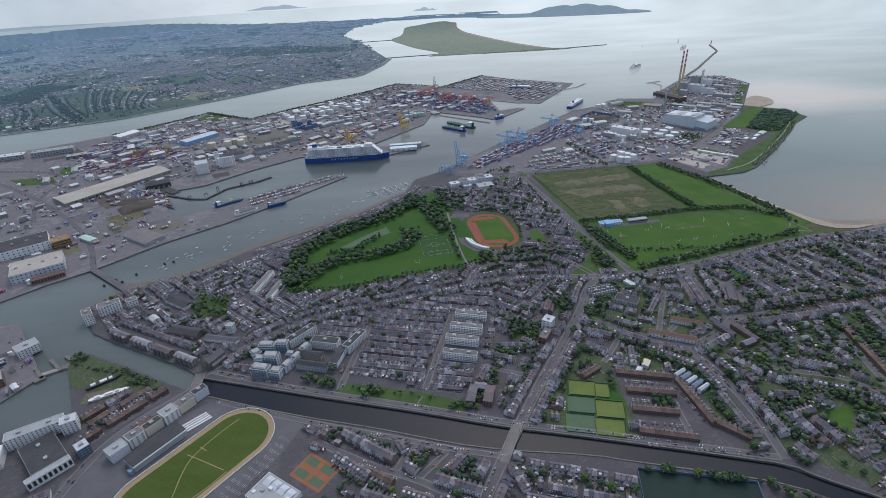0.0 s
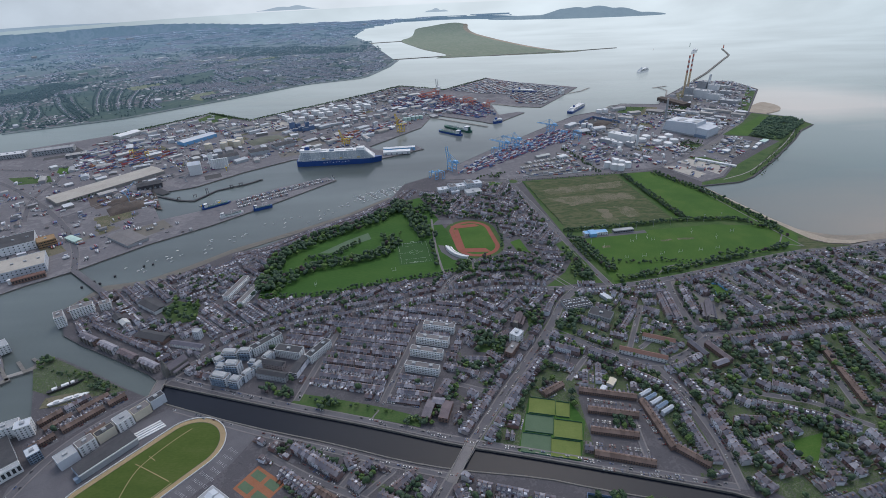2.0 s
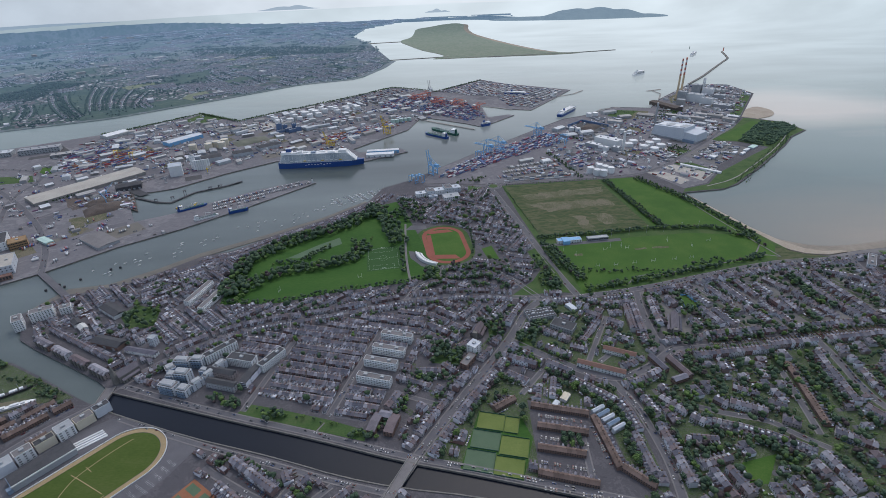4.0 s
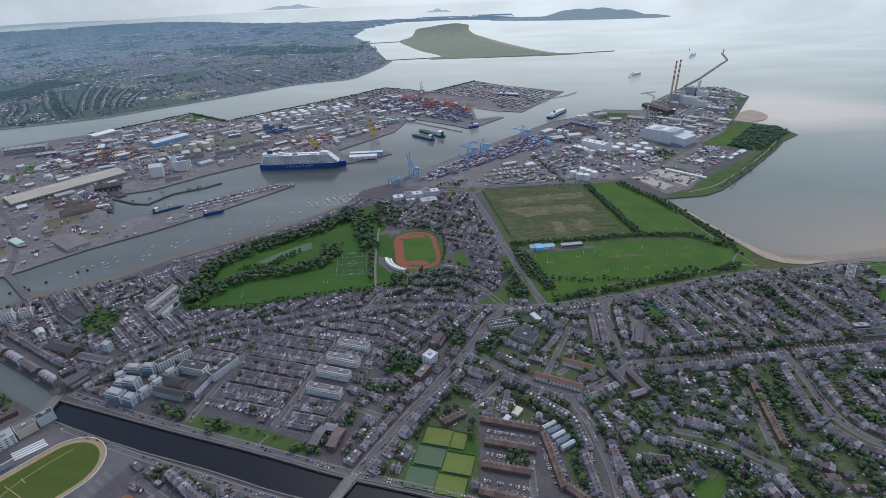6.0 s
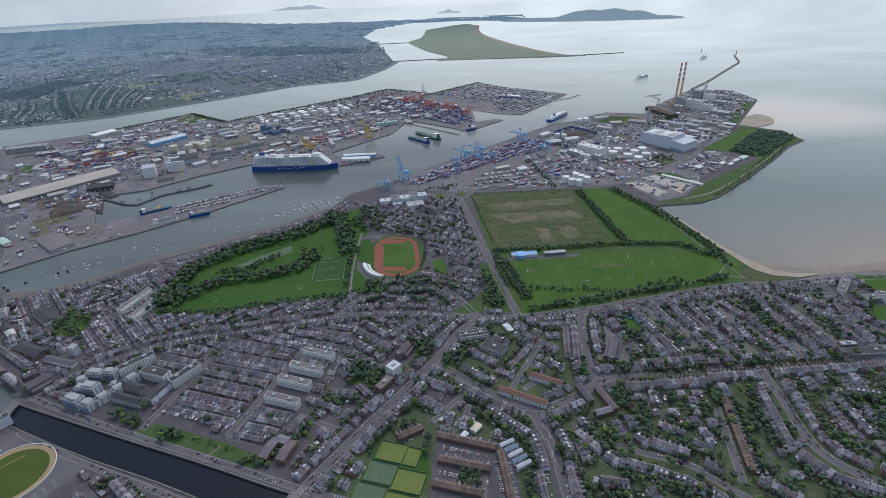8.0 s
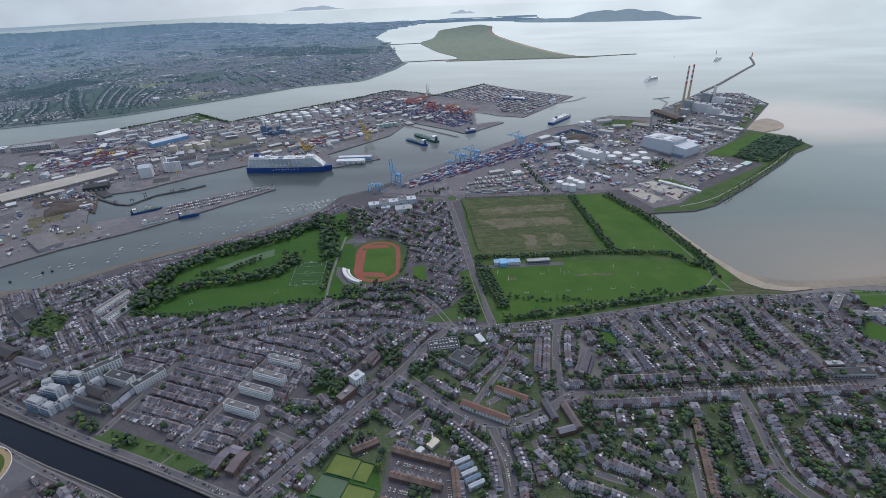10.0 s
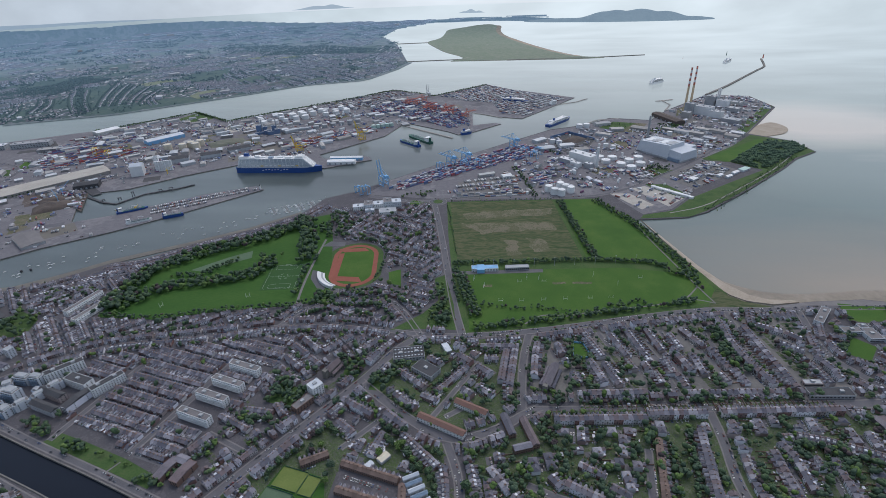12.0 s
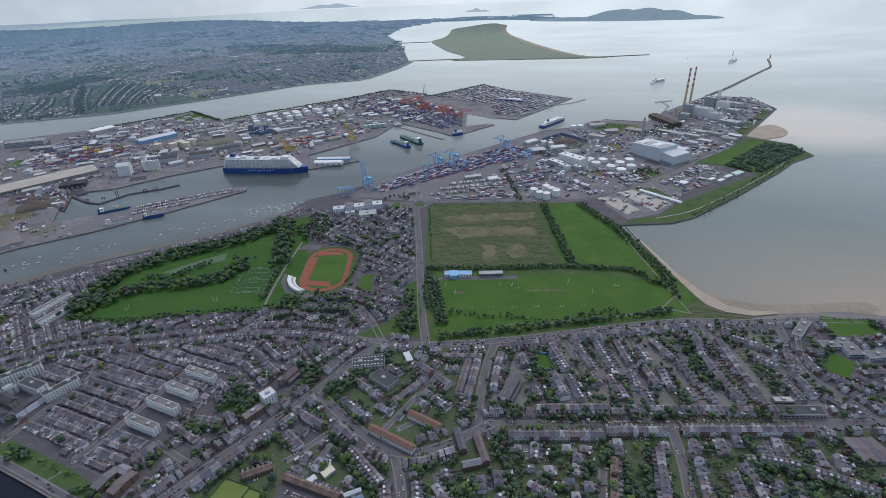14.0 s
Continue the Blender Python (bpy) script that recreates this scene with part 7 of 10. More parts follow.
tree_patch([(270, 850), (300, 810), (318, 830), (300, 900), (285, 950)], 36, (0.6, 1.1))
tree_line([(262, 1000), (245, 1100), (225, 1230)], 9, (0.5, 0.8), 2)
# playing fields
tree_line([(300, 1006), (400, 1018), (557, 1042), (658, 1044), (700, 1030)], 5, (0.55, 0.95), 2, 2, 5)
tree_line([(318, 968), (341, 892), (360, 835)], 5, (0.7, 1.0), 2, 3, 7)
tree_line([(308, 990), (300, 960), (322, 880)], 7, (0.6, 0.9), 2, 2, 6)
tree_line([(370, 875), (415, 863), (460, 874), (515, 860), (550, 866), (604, 884)], 8, (0.4, 0.8), 5, 2, 6)
tree_line([(360, 806), (463, 836), (549, 864), (638, 893), (720, 918)], 5, (0.6, 1.1), 3, 2, 7)
tree_patch([(560, 875), (640, 900), (640, 915), (560, 892)], 26, (0.5, 0.9))
tree_patch([(690, 1020), (745, 1015), (752, 960), (725, 935), (735, 985), (700, 1005)], 60, (0.6, 0.95))
tree_line([(518, 1328), (544, 1190), (562, 1093), (572, 1050)], 4, (0.5, 0.95), 3, 3, 5)
tree_line([(600, 1340), (660, 1235), (700, 1140), (722, 1075), (738, 1005)], 4.5, (0.45, 0.9), 4, 3, 7)
tree_line([(260, 1306), (380, 1320), (500, 1338)], 7, (0.35, 0.6), 2)
tree_line([(250, 1290), (275, 1170), (303, 1040)], 7, (0.3, 0.55), 2)
# headland
THICKET = []
for k in range(3000):       # thicket on the headland
    x, y = rng.uniform(1000, 1250), rng.uniform(1570, 1850)
    if inside([(1004, 1641), (1176, 1842), (1245, 1815), (1252, 1765), (1069, 1578)], [x], [y])[0] and noise.noise(Vector((x * 0.022, y * 0.022, 6))) > -0.35:
        THICKET.append((0, x, y, -0.8, rng.uniform(0, 360), rng.choice((0.5, 0.7, 0.9, 1.3)) * rng.uniform(0.8, 1.2)))
tree_line([(1185, 1850), (1240, 1830), (1255, 1760)], 8, (0.3, 0.5), 4, 2, 8)
tree_line([(850, 1300), (960, 1418), (1080, 1560), (1180, 1690)], 8, (0.3, 0.55), 6, 3, 9)
tree_line([(461, 1350), (440, 1440), (415, 1528), (400, 1560)], 6, (0.5, 0.85), 3, 2, 6)
tree_patch([(750, 1565), (822, 1558), (810, 1606), (770, 1590)], 34, (0.5, 0.8))
tree_patch([(846, 1951), (932, 2032), (969, 2013), (870, 1915)], 46, (0.4, 0.7))
tree_patch([(700, 1990), (746, 2060), (815, 2045), (754, 1955)], 30, (0.3, 0.6))
tree_line([(560, 1480), (600, 1475), (650, 1490)], 7, (0.4, 0.7), 3)
tree_patch([(740, 1560), (830, 1600), (850, 1580), (780, 1500)], 40, (0.5, 0.8))
tree_patch([(880, 2020), (940, 1985), (980, 2000), (930, 2050)], 40, (0.5, 0.8))
tree_patch([(120, 1320), (190, 1335), (210, 1370), (150, 1365)], 30, (0.6, 0.9))
# canal banks
tree_patch([(-209, 544), (-164, 530), (-152, 538), (-169, 551), (-204, 556)], 30, (0.7, 1.0))
tree_patch([(-118, 512), (-92, 505), (-88, 520), (-110, 528)], 16, (0.7, 1.0))
tree_line([(-145, 533), (-103, 524), (-60, 512), (-10, 500)], 12, (0.4, 0.75), 3)
tree_patch([(0, 482), (38, 474), (38, 486), (0, 495)], 12, (0.6, 0.9))
tree_line([(38, 495), (62, 540), (80, 600)], 7, (0.5, 0.9), 2, 2, 6)
tree_patch([(205, 386), (330, 362), (375, 340), (420, 300), (400, 300), (330, 352), (205, 378)], 60, (0.6, 1.0))
tree_patch([(-560, 604), (-470, 588), (-410, 556), (-440, 556), (-520, 588)], 60, (0.35, 0.65))
tree_patch([(-566, 625), (-545, 622), (-550, 610), (-566, 610)], 14, (0.6, 0.9))
tree_patch([(-460, 560), (-425, 548), (-415, 552), (-440, 566)], 22, (0.5, 0.8))
for grove, count, _ in GROVES:
    tree_patch(grove, count, (0.7, 1.25))
tree_line([(147, 802), (214, 786)], 8, (0.6, 1.0), 2)
tree_patch([(294, 900), (326, 800), (280, 795)], 26, (0.7, 1.2))
tree_patch([(-152, 776), (-117, 729), (-110, 740), (-140, 780)], 9, (0.7, 1.1))
# streets and large gardens
for k, ax in enumerate((497, 518, 541, 568, 592, 620, 644, 669, 695, 748, 775, 814)):        # mature street trees of the avenue
    TREES.append((k % 4, ax, 671 + (ax - 497) * 0.122, 1.05 + 0.09 * (k * 5 % 4)))
for k, ax in enumerate((472, 482, 554, 590, 629, 661, 687, 698, 719, 750, 786)):
    TREES.append(((k + 1) % 4, ax, 655 + (ax - 472) * 0.125, 0.7 + 0.12 * (k * 3 % 4)))
tree_patch([(410, 655), (436, 650), (432, 690), (415, 690)], 12, (0.7, 1.0))
tree_patch([(452, 610), (470, 640), (478, 600), (462, 585)], 14, (0.7, 1.1))
tree_patch([(352, 655), (392, 645), (396, 672), (360, 680)], 16, (0.6, 0.95))
tree_patch([(180, 705), (205, 700), (212, 725), (190, 735)], 14, (0.6, 0.95))
tree_patch([(232, 690), (262, 685), (268, 706), (240, 712)], 14, (0.7, 1.0))
tree_line([(455, 664), (542, 668), (678, 686), (812, 706)], 14, (0.5, 0.85), 2)
tree_line([(470, 640), (542, 645), (678, 663), (812, 683), (920, 700)], 15, (0.5, 0.8), 2)
tree_line([(425, 640), (445, 690), (448, 760)], 10, (0.6, 0.9), 2)
tree_patch([(490, 680), (530, 690), (535, 770), (500, 775)], 34, (0.7, 1.1))
tree_patch([(465, 655), (500, 662), (500, 680), (470, 680)], 8, (0.6, 0.9))
tree_patch([(85, 640), (140, 625), (135, 660), (100, 680)], 24, (0.6, 1.0))
tree_patch([(180, 690), (230, 735), (205, 745), (170, 715)], 18, (0.6, 0.9))
tree_patch([(-60, 715), (-20, 720), (0, 745), (-50, 735)], 12, (0.5, 0.8))
tree_patch([(-430, 830), (-380, 860), (-340, 850), (-380, 800), (-420, 800)], 34, (0.6, 1.0))
tree_line([(355, 585), (375, 560), (380, 500), (384, 420)], 11, (0.6, 0.9), 3)
tree_line([(656, 660), (654, 572), (652, 440)], 13, (0.6, 0.9), 2)
tree_line([(210, 664), (280, 632), (340, 594)], 13, (0.5, 0.8), 2)
tree_patch([(400, 430), (620, 440), (630, 630), (480, 610), (400, 520)], 170, (0.5, 1.2))
tree_patch([(680, 430), (940, 430), (940, 660), (690, 630)], 190, (0.5, 1.2))
tree_patch([(890, 800), (925, 846), (930, 862), (900, 840), (884, 810)], 24, (0.6, 0.9))
tree_patch([(1000, 925), (1030, 915), (1025, 890), (1012, 893)], 16, (0.6, 0.9))
tree_patch([(717, 846), (736, 848), (737, 774), (753, 740), (729, 737), (714, 787)], 60, (0.7, 1.15))
tree_patch([(787, 626), (809, 622), (794, 591), (759, 586)], 34, (0.6, 1.0))
tree_patch([(505, 462), (530, 455), (500, 420), (478, 422)], 22, (0.6, 1.0))
tree_line([(-738, 2036), (-600, 2180), (-452, 2326), (-330, 2450), (-190, 2612)], 5, (0.6, 0.9), 2, 2, 6)
tree_line([(-1484, 1708), (-1329, 1810), (-1141, 1936), (-945, 2180), (-745, 2045)], 5, (0.6, 0.9), 2, 2, 6)
tree_line([(-185, 2612), (-60, 2550), (29, 2492), (246, 2742)], 5, (0.5, 0.8), 2, 2, 5)
for k in range(2600):       # scrub over the meadow
    x, y = rng.uniform(262, 540), rng.uniform(1035, 1320)
    if inside(FIELD_W, [x], [y])[0] and noise.noise(Vector((x * 0.008, (y - 0.18 * x) * 0.04, 2))) > 0.12:
        BUSH.append((x, y, rng.uniform(0, 360), rng.uniform(0.08, 0.28)))
for k in range(200):
    x, y = rng.uniform(340, 740), rng.uniform(800, 930)
    if inside(FIELD_S, [x], [y])[0] and y < 868 + (x - 360) * 0.05:
        BUSH.append((x, y, rng.uniform(0, 360), rng.uniform(0.12, 0.3)))


def plant():
    crowns = [crown_shape(k, 6, 1.0 + 0.15 * (k % 3)) for k in range(4)]
    near_trees = sorted([r for r in TREES if not paved.taken(r[1], r[2])], key=lambda r: (r[1] - 250) ** 2 + (r[2] - 450) ** 2)
    made = {}
    tones = [("leaf", "mid-green"), ("leaf_deep", "dark green"), ("leaf_lime", "yellow-green"), ("leaf_plum", "purple-brown")]

    def tone(x, y):
        """Which leaf colour a tree has: now and then a lime or a copper beech among the green."""
        q = (x * 12.9 + y * 78.2) % 1.0
        return 0 if q < 0.47 else 1 if q < 0.82 else 2 if q < 0.96 else 3

    for k, x, y, size in near_trees[:185]:
        hue = tone(x, y)
        m = pose(x, y, 0, 0, 0, (x * 37) % 360) @ Matrix.Diagonal((size, size, size, 1))
        if (k, hue) not in made:
            ob = thing("tree", "broad-leaved tree with rounded " + tones[hue][1] + " crown", "tree", 0, 0, 0, 0, "trees of gardens and streets")
            part("trunk", trunk_shape(k), M["bark"], ob)
            part("crown", crown_shape(k, 46, 1.0 + 0.15 * (k % 3)), M[tones[hue][0]], ob, "", True)
            made[k, hue] = ob
            ob.matrix_basis = m
        else:
            o = copy_thing(made[k, hue], m)
            o.matrix_basis = m
    bush = Shape()
    whole = crown_shape(91, 5)
    bush.add(whole.v[:12], whole.f[:20])
    stamped("garden_bushes", [bush], [(0, x, y, -0.6, a, sz) for x, y, a, sz in BUSH], [M["leaf"]], "shrubs and hedges in gardens", "shrubs", True)
    sparse = [crown_shape(k + 20, 5, 0.9 + 0.15 * (k % 3)) for k in range(4)]
    for c in sparse:        # three lobes are enough for what stays far off
        c.v, c.f, c.m = c.v[:36], c.f[:60], c.m[:60]
    toned = []
    for hue in range(4):
        for c in crowns + sparse:
            toned.append(Shape().add(c.v, c.f, hue))
    stamped("trees", toned, [(8 * tone(x, y) + k + (4 if y > 1250 else 0), x, y, 0, (x * 37) % 360, s) for k, x, y, s in near_trees[185:]], [M[leaves] for leaves, _ in tones], "many broad-leaved trees in leaf", "trees", True)
    lobe = Shape()
    lobe.add(whole.v[:24], whole.f[:40])
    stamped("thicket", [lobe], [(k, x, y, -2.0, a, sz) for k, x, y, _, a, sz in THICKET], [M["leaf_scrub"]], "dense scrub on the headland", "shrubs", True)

# ---- landmarks ----
def stack(x, y, h, r, bands=True):
    ob = thing("power_station_chimney", "tall tapering chimney with red and white bands", "chimney", x, y, 0, 0, "power station chimneys")
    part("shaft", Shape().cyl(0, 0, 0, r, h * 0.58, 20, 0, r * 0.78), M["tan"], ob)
    n = 7
    for k in range(n):
        z0, z1 = h * (0.58 + 0.42 * k / n), h * (0.58 + 0.42 * (k + 1) / n)
        part("band", Shape().cyl(0, 0, z0, r * (0.78 - 0.16 * k / n), z1 - z0, 20, 0, r * (0.78 - 0.16 * (k + 1) / n)), M["red"] if k % 2 == 0 else M["white"], ob)
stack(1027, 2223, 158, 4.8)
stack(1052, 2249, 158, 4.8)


def incinerator():
    ob = thing("waste_plant", "large white metal-clad energy plant with stepped roof", "industrial building")
    def prism(x0, x1, t0, t1, y0, y1, h0, h1, inset=3.0):
        """A hall whose roof runs from t0 to t1 and from h0 to h1 high."""
        return Shape().add([(x0, y0, 0), (x1, y0, 0), (x1, y1, 0), (x0, y1, 0), (t0, y0 + inset, h0), (t1, y0 + inset, h1), (t1, y1 - inset, h1), (t0, y1 - inset, h0)],
                           [(0, 1, 5, 4), (1, 2, 6, 5), (2, 3, 7, 6), (3, 0, 4, 7), (4, 5, 6, 7)])
    ob.matrix_basis = pose(766, 1736, 0, 0, 0, -49.6)
    part("body", prism(0, 112, 9, 110, 0, 72, 33, 40), M["clad"], ob)
    part("lower_hall", prism(110.02, 152, 110.03, 150, 2, 76, 29, 26), M["clad"], ob)
    part("rear_hall", prism(14, 130, 18, 128, 72.02, 104, 24, 26), M["clad"], ob, "pale lower hall behind the main block")
    for k in range(4):
        part("roof_panel", Shape().box(26 + 24 * k, 30, 34.3 + 1.66 * k, 16, 34, 1.4), M["steel"] if k % 2 else M["white"], ob)
    part("plinth_band", Shape().box(76, 37, 0, 153, 79, 4.5), M["steel"], ob)
    part("office_front", Shape().box(131, -1, 0, 36, 5, 9), M["balcony"], ob, "glazed office front")
    t = thing("plant_chimney", "slim grey chimney stack", "chimney", 825, 1868)
    part("shaft", Shape().cyl(0, 0, 0, 4, 72, 14, 0, 3.2), M["steel"], t)
incinerator()


def cruise_ship():
    ob = thing("cruise_ship", "navy-hulled cruise ship with stacked white decks, moored", "ship", -276, 1506, -2.5, 4)
    L, B = 250.0, 32.0
    def hull_ring(z, k):
        pts = []
        for u in (-0.5, -0.49, -0.4, 0.0, 0.28, 0.40, 0.46, 0.5):
            w = B / 2 * (1.0 if u < 0.25 else max(0.02, 1 - ((u - 0.25) / 0.25) ** 2 * k)) * (0.85 if u < -0.48 else 1)
            pts.append((u * L * (1.0 if u < 0.4 else 1 + 0.02 * z / 17), w, z))
        return pts
    s = Shape()
    rings = [hull_ring(0, 1.0), hull_ring(17, 0.9)]
    full = [r + [(x, -w, z) for x, w, z in reversed(r)] for r in rings]
    n = len(full[0])
    s.add(full[0] + full[1], [(k, n + k, n + (k + 1) % n, (k + 1) % n) for k in range(n)] + [tuple(range(n, 2 * n))])
    part("hull", s, M["hull"], ob)
    for k in range(8):
        x0, x1 = -120 + k * 1.2, 106 - k * 3.4
        deck_part = part("deck", Shape().box((x0 + x1) / 2, 0, 17 + k * 3.1, x1 - x0, B - 1.5 - 0.3 * k, 3.0, 0, 0), M["white"], ob)
        part("glazed_band", Shape().box((x0 + x1) / 2, 0, 18 + k * 3.1, x1 - x0 - 8, B - 1.1 - 0.3 * k, 1.3), M["balcony"], deck_part)
    part("stern_house", Shape().box(-98, 0, 41.6, 34, 22, 5, 0, 0, None, 0.9), M["white"], ob)
    part("bow_house", Shape().box(66, 0, 41.6, 26, 24, 6, 0, 0, None, 0.85), M["white"], ob)
    part("funnel", Shape().box(-92, 0, 46, 16, 10, 9, 0, 0, None, 0.7), M["hull"], ob)
    part("funnel", Shape().box(-60, 0, 41.6, 20, 12, 6, 0, 0, None, 0.8), M["white"], ob)
    part("mast", Shape().cyl(60, 0, 47, 1.2, 9, 8), M["white"], ob)
    for k in range(12):
        for sy in (-1, 1):
            part("lifeboat", Shape().box(-84 + k * 13, sy * (B / 2 - 0.4), 20.5, 9, 2.6, 2.4, 0, 0, None, 0.8), M["yellow"] if k % 4 == 3 else M["white"], ob)
    for k in range(6):
        part("top_house", Shape().box(-100 + k * 27, (-1) ** k * 4, 41.6, 14 + 3 * (k % 3), 12, 2.2 + (k % 2) * 1.4), M["white"] if k % 3 else M["balcony"], ob)
    for k in range(9):
        for sy in (-1, 1):
            part("hull_mark", Shape().box(-44 + 9 * k, sy * (B / 2 + 0.1), 8 + (k % 3), 5.5 - (k % 2) * 2, 0.2, 1.4 + (k % 2)), M["white"], ob)
    for k in range(16):
        part("balcony_fin", Shape().box(-104 + 12 * k, 0, 18, 0.7, B - 0.6, 23.5 if k < 14 else 14), M["white"], ob)
    part("stripe", Shape().box(-8, 0, 16.2, 200, B + 0.3, 0.7), M["white"], ob)
    part("radar_dome", Shape().cyl(40, 6, 41.6, 3, 4, 10, 0, 1.5), M["white"], ob)
cruise_ship()

# ---- the port ----
def container_shape(posts, w=12.2, d=2.45, h=2.6):
    """A box with corner posts and a slightly sunk side."""
    s = Shape().box(0, 0, 0, w, d, h)
    if posts:
        for sx in (-1, 1):
            for sy in (-1, 1):
                s.box(sx * (w / 2 - 0.1), sy * (d / 2 - 0.1), 0, 0.3, 0.3, h + 0.05)
    return s


def trailer_shape():
    s = Shape().box(0, 0, 1.1, 13.0, 2.5, 2.8)
    s.box(0, 0, 0.3, 12, 1.2, 0.8)
    return s


def truck_shape():
    s = Shape().box(-1, 0, 0.9, 7.0, 2.4, 2.6)
    s.box(3.6, 0, 0.5, 1.9, 2.3, 2.4)
    return s


def car_shape():
    s = Shape().box(0, 0, 0.3, 4.3, 1.75, 0.65)
    s.box(-0.2, 0, 0.95, 2.4, 1.55, 0.55, 0, 1, None, 0.82)
    return s


BOXES, TRAILERS, CARS, VIVID = [], [], [], []


def stack_yard(poly, ang, high=4, fill=0.85, row=3, lane=10, into=None):
    """Container stacks in blocks with lanes between."""
    c, s = math.cos(radians(ang)), math.sin(radians(ang))
    us, vs = [x * c + y * s for x, y in poly], [-x * s + y * c for x, y in poly]
    v = min(vs)
    while v < max(vs):
        for r in range(row):
            vv = v + r * 2.6
            u = min(us)
            while u < max(us):
                x, y = u * c - vv * s, u * s + vv * c
                if rng.random() < fill and inside(poly, [x], [y])[0] and not plan.taken(x, y):
                    for k in range(rng.randint(1, high)):
                        (BOXES if into is None else into).append((0, x, y, 2.65 * k, ang, 1))
                u += 12.9
        v += row * 2.6 + lane


def park_rows(poly, ang, kind, gap, lane, fill=0.75):
    """Trailers, trucks or cars parked side by side; kind: 0 trailer, 1 truck, 2 car."""
    length = (13.5, 9.5, 4.8)[kind]
    c, s = math.cos(radians(ang)), math.sin(radians(ang))
    us, vs = [x * c + y * s for x, y in poly], [-x * s + y * c for x, y in poly]
    v = min(vs) + length / 2
    while v < max(vs):
        u = min(us)
        while u < max(us):
            x, y = u * c - v * s, u * s + v * c
            if rng.random() < fill and inside(poly, [x], [y])[0] and not plan.taken(x, y):
                (CARS if kind == 2 else TRAILERS).append((0 if kind == 2 else kind, x, y, 0, ang + 90 + (180 if rng.random() < 0.5 else 0), 1))
            u += gap
        v += length + lane


def tank(x, y, r, h, mat="white", group="storage tanks", label="white cylindrical steel storage tank"):
    ob = thing("storage_tank", label, "tank", x, y, 0, 0, group)
    part("shell", Shape().cyl(0, 0, 0, r, h, 20, 0, r, None, r * 0.12), M[mat], ob)
    part("roof_rim", Shape().cyl(0, 0, h - 0.5, r + 0.35, 0.7, 20), M["steel"], ob)
    part("stair", Shape().beam((r + 0.6, -r * 0.6, 0), (r * 0.7, r * 0.75, h), 0.7), M["steel"], ob)
    plan.block(plan.rect(x, y, 2 * r, 2 * r, 0, 2))


def quay_crane(x, y, ang, mat, h=46, boom_up=False, group="quay cranes", label="blue ship-to-shore gantry crane with long boom"):
    """Legs across the rails, a portal, an A-frame and a boom over the water (towards +y)."""
    ob = thing("quay_crane", label, "crane", x, y, 0, ang, group)
    deck = h * 0.58
    for sx in (-8, 8):
        for sy in (-10, 10):
            part("leg", Shape().beam((sx, sy, 0), (sx, sy, deck), 1.5), M[mat], ob)
        part("sill_beam", Shape().beam((sx, -10, 3), (sx, 10, 3), 1.6), M[mat], ob)
        part("portal_beam", Shape().beam((sx, -10, deck * 0.5), (sx, 10, deck * 0.5), 1.4), M[mat], ob)
        part("girder", Shape().beam((sx * 0.5, -26, deck), (sx * 0.5, 12, deck), 1.8), M[mat], ob)
        part("brace", Shape().beam((sx, -10, 3), (sx, 10, deck), 0.9), M[mat], ob)
        part("mast", Shape().beam((sx * 0.6, 10, deck), (sx * 0.3, 6, h), 1.2), M[mat], ob)
        part("boom", Shape().beam((sx * 0.5, 12, deck), (sx * 0.5, 20, h + 22) if boom_up else (sx * 0.5, 52, deck), 1.6), M[mat], ob)
        part("stay", Shape().beam((sx * 0.3, 6, h), (sx * 0.5, 42, deck) if not boom_up else (sx * 0.5, 18, h + 12), 0.6), M[mat], ob)
        part("back_stay", Shape().beam((sx * 0.3, 6, h), (sx * 0.5, -24, deck), 0.6), M[mat], ob)
    part("machine_house", Shape().box(0, -14, deck + 0.9, 9, 12, 5), M["white"] if mat != "blue" else M["blue"], ob)
    part("cross_beam", Shape().beam((-8, 10, deck), (8, 10, deck), 1.6), M[mat], ob)
    part("cross_beam", Shape().beam((-8, -10, deck), (8, -10, deck), 1.6), M[mat], ob)
    plan.block(plan.rect(x, y, 20, 26, ang))


def yard_gantry(x, y, ang, mat, span=24, h=19, label="blue rubber-tyred container gantry"):
    ob = thing("yard_gantry", label, "crane", x, y, 0, ang, "yard gantries")
    for sx in (-5, 5):
        for sy in (-span / 2, span / 2):
            part("leg", Shape().beam((sx, sy, 0), (sx, sy, h), 1.1), M[mat], ob)
        part("top_beam", Shape().beam((sx, -span / 2, h), (sx, span / 2, h), 1.5), M[mat], ob)
    for sy in (-span / 2, span / 2):
        part("base_beam", Shape().beam((-6, sy, 1), (6, sy, 1), 1.2), M[mat], ob)
    part("trolley", Shape().box(0, 2, h, 6, 4, 2.2), M[mat], ob)


# south quay
for x, y, up in ((62, 1406, True), (222, 1572, False), (262, 1606, False), (398, 1752, False)):
    quay_crane(x, y, 48, "blue", 44, up)
for x, y in ((12, 1345), (30, 1350), (196, 1538), (300, 1572), (262, 1560), (430, 1690), (462, 1650), (475, 1690)):
    yard_gantry(x, y, 48, "blue")
stack_yard([(70, 1378), (160, 1500), (330, 1680), (430, 1780), (480, 1720), (440, 1650), (330, 1560), (230, 1480), (125, 1375)], 48, 3, 0.84, 4, 9)
park_rows([(240, 1360), (330, 1390), (425, 1440), (415, 1500), (340, 1500), (262, 1430)], 20, 0, 3.6, 16, 0.55)
plain_shed("warehouse", "pale transit shed in the trailer yard", 330, 1492, 46, 14, 7, 25)
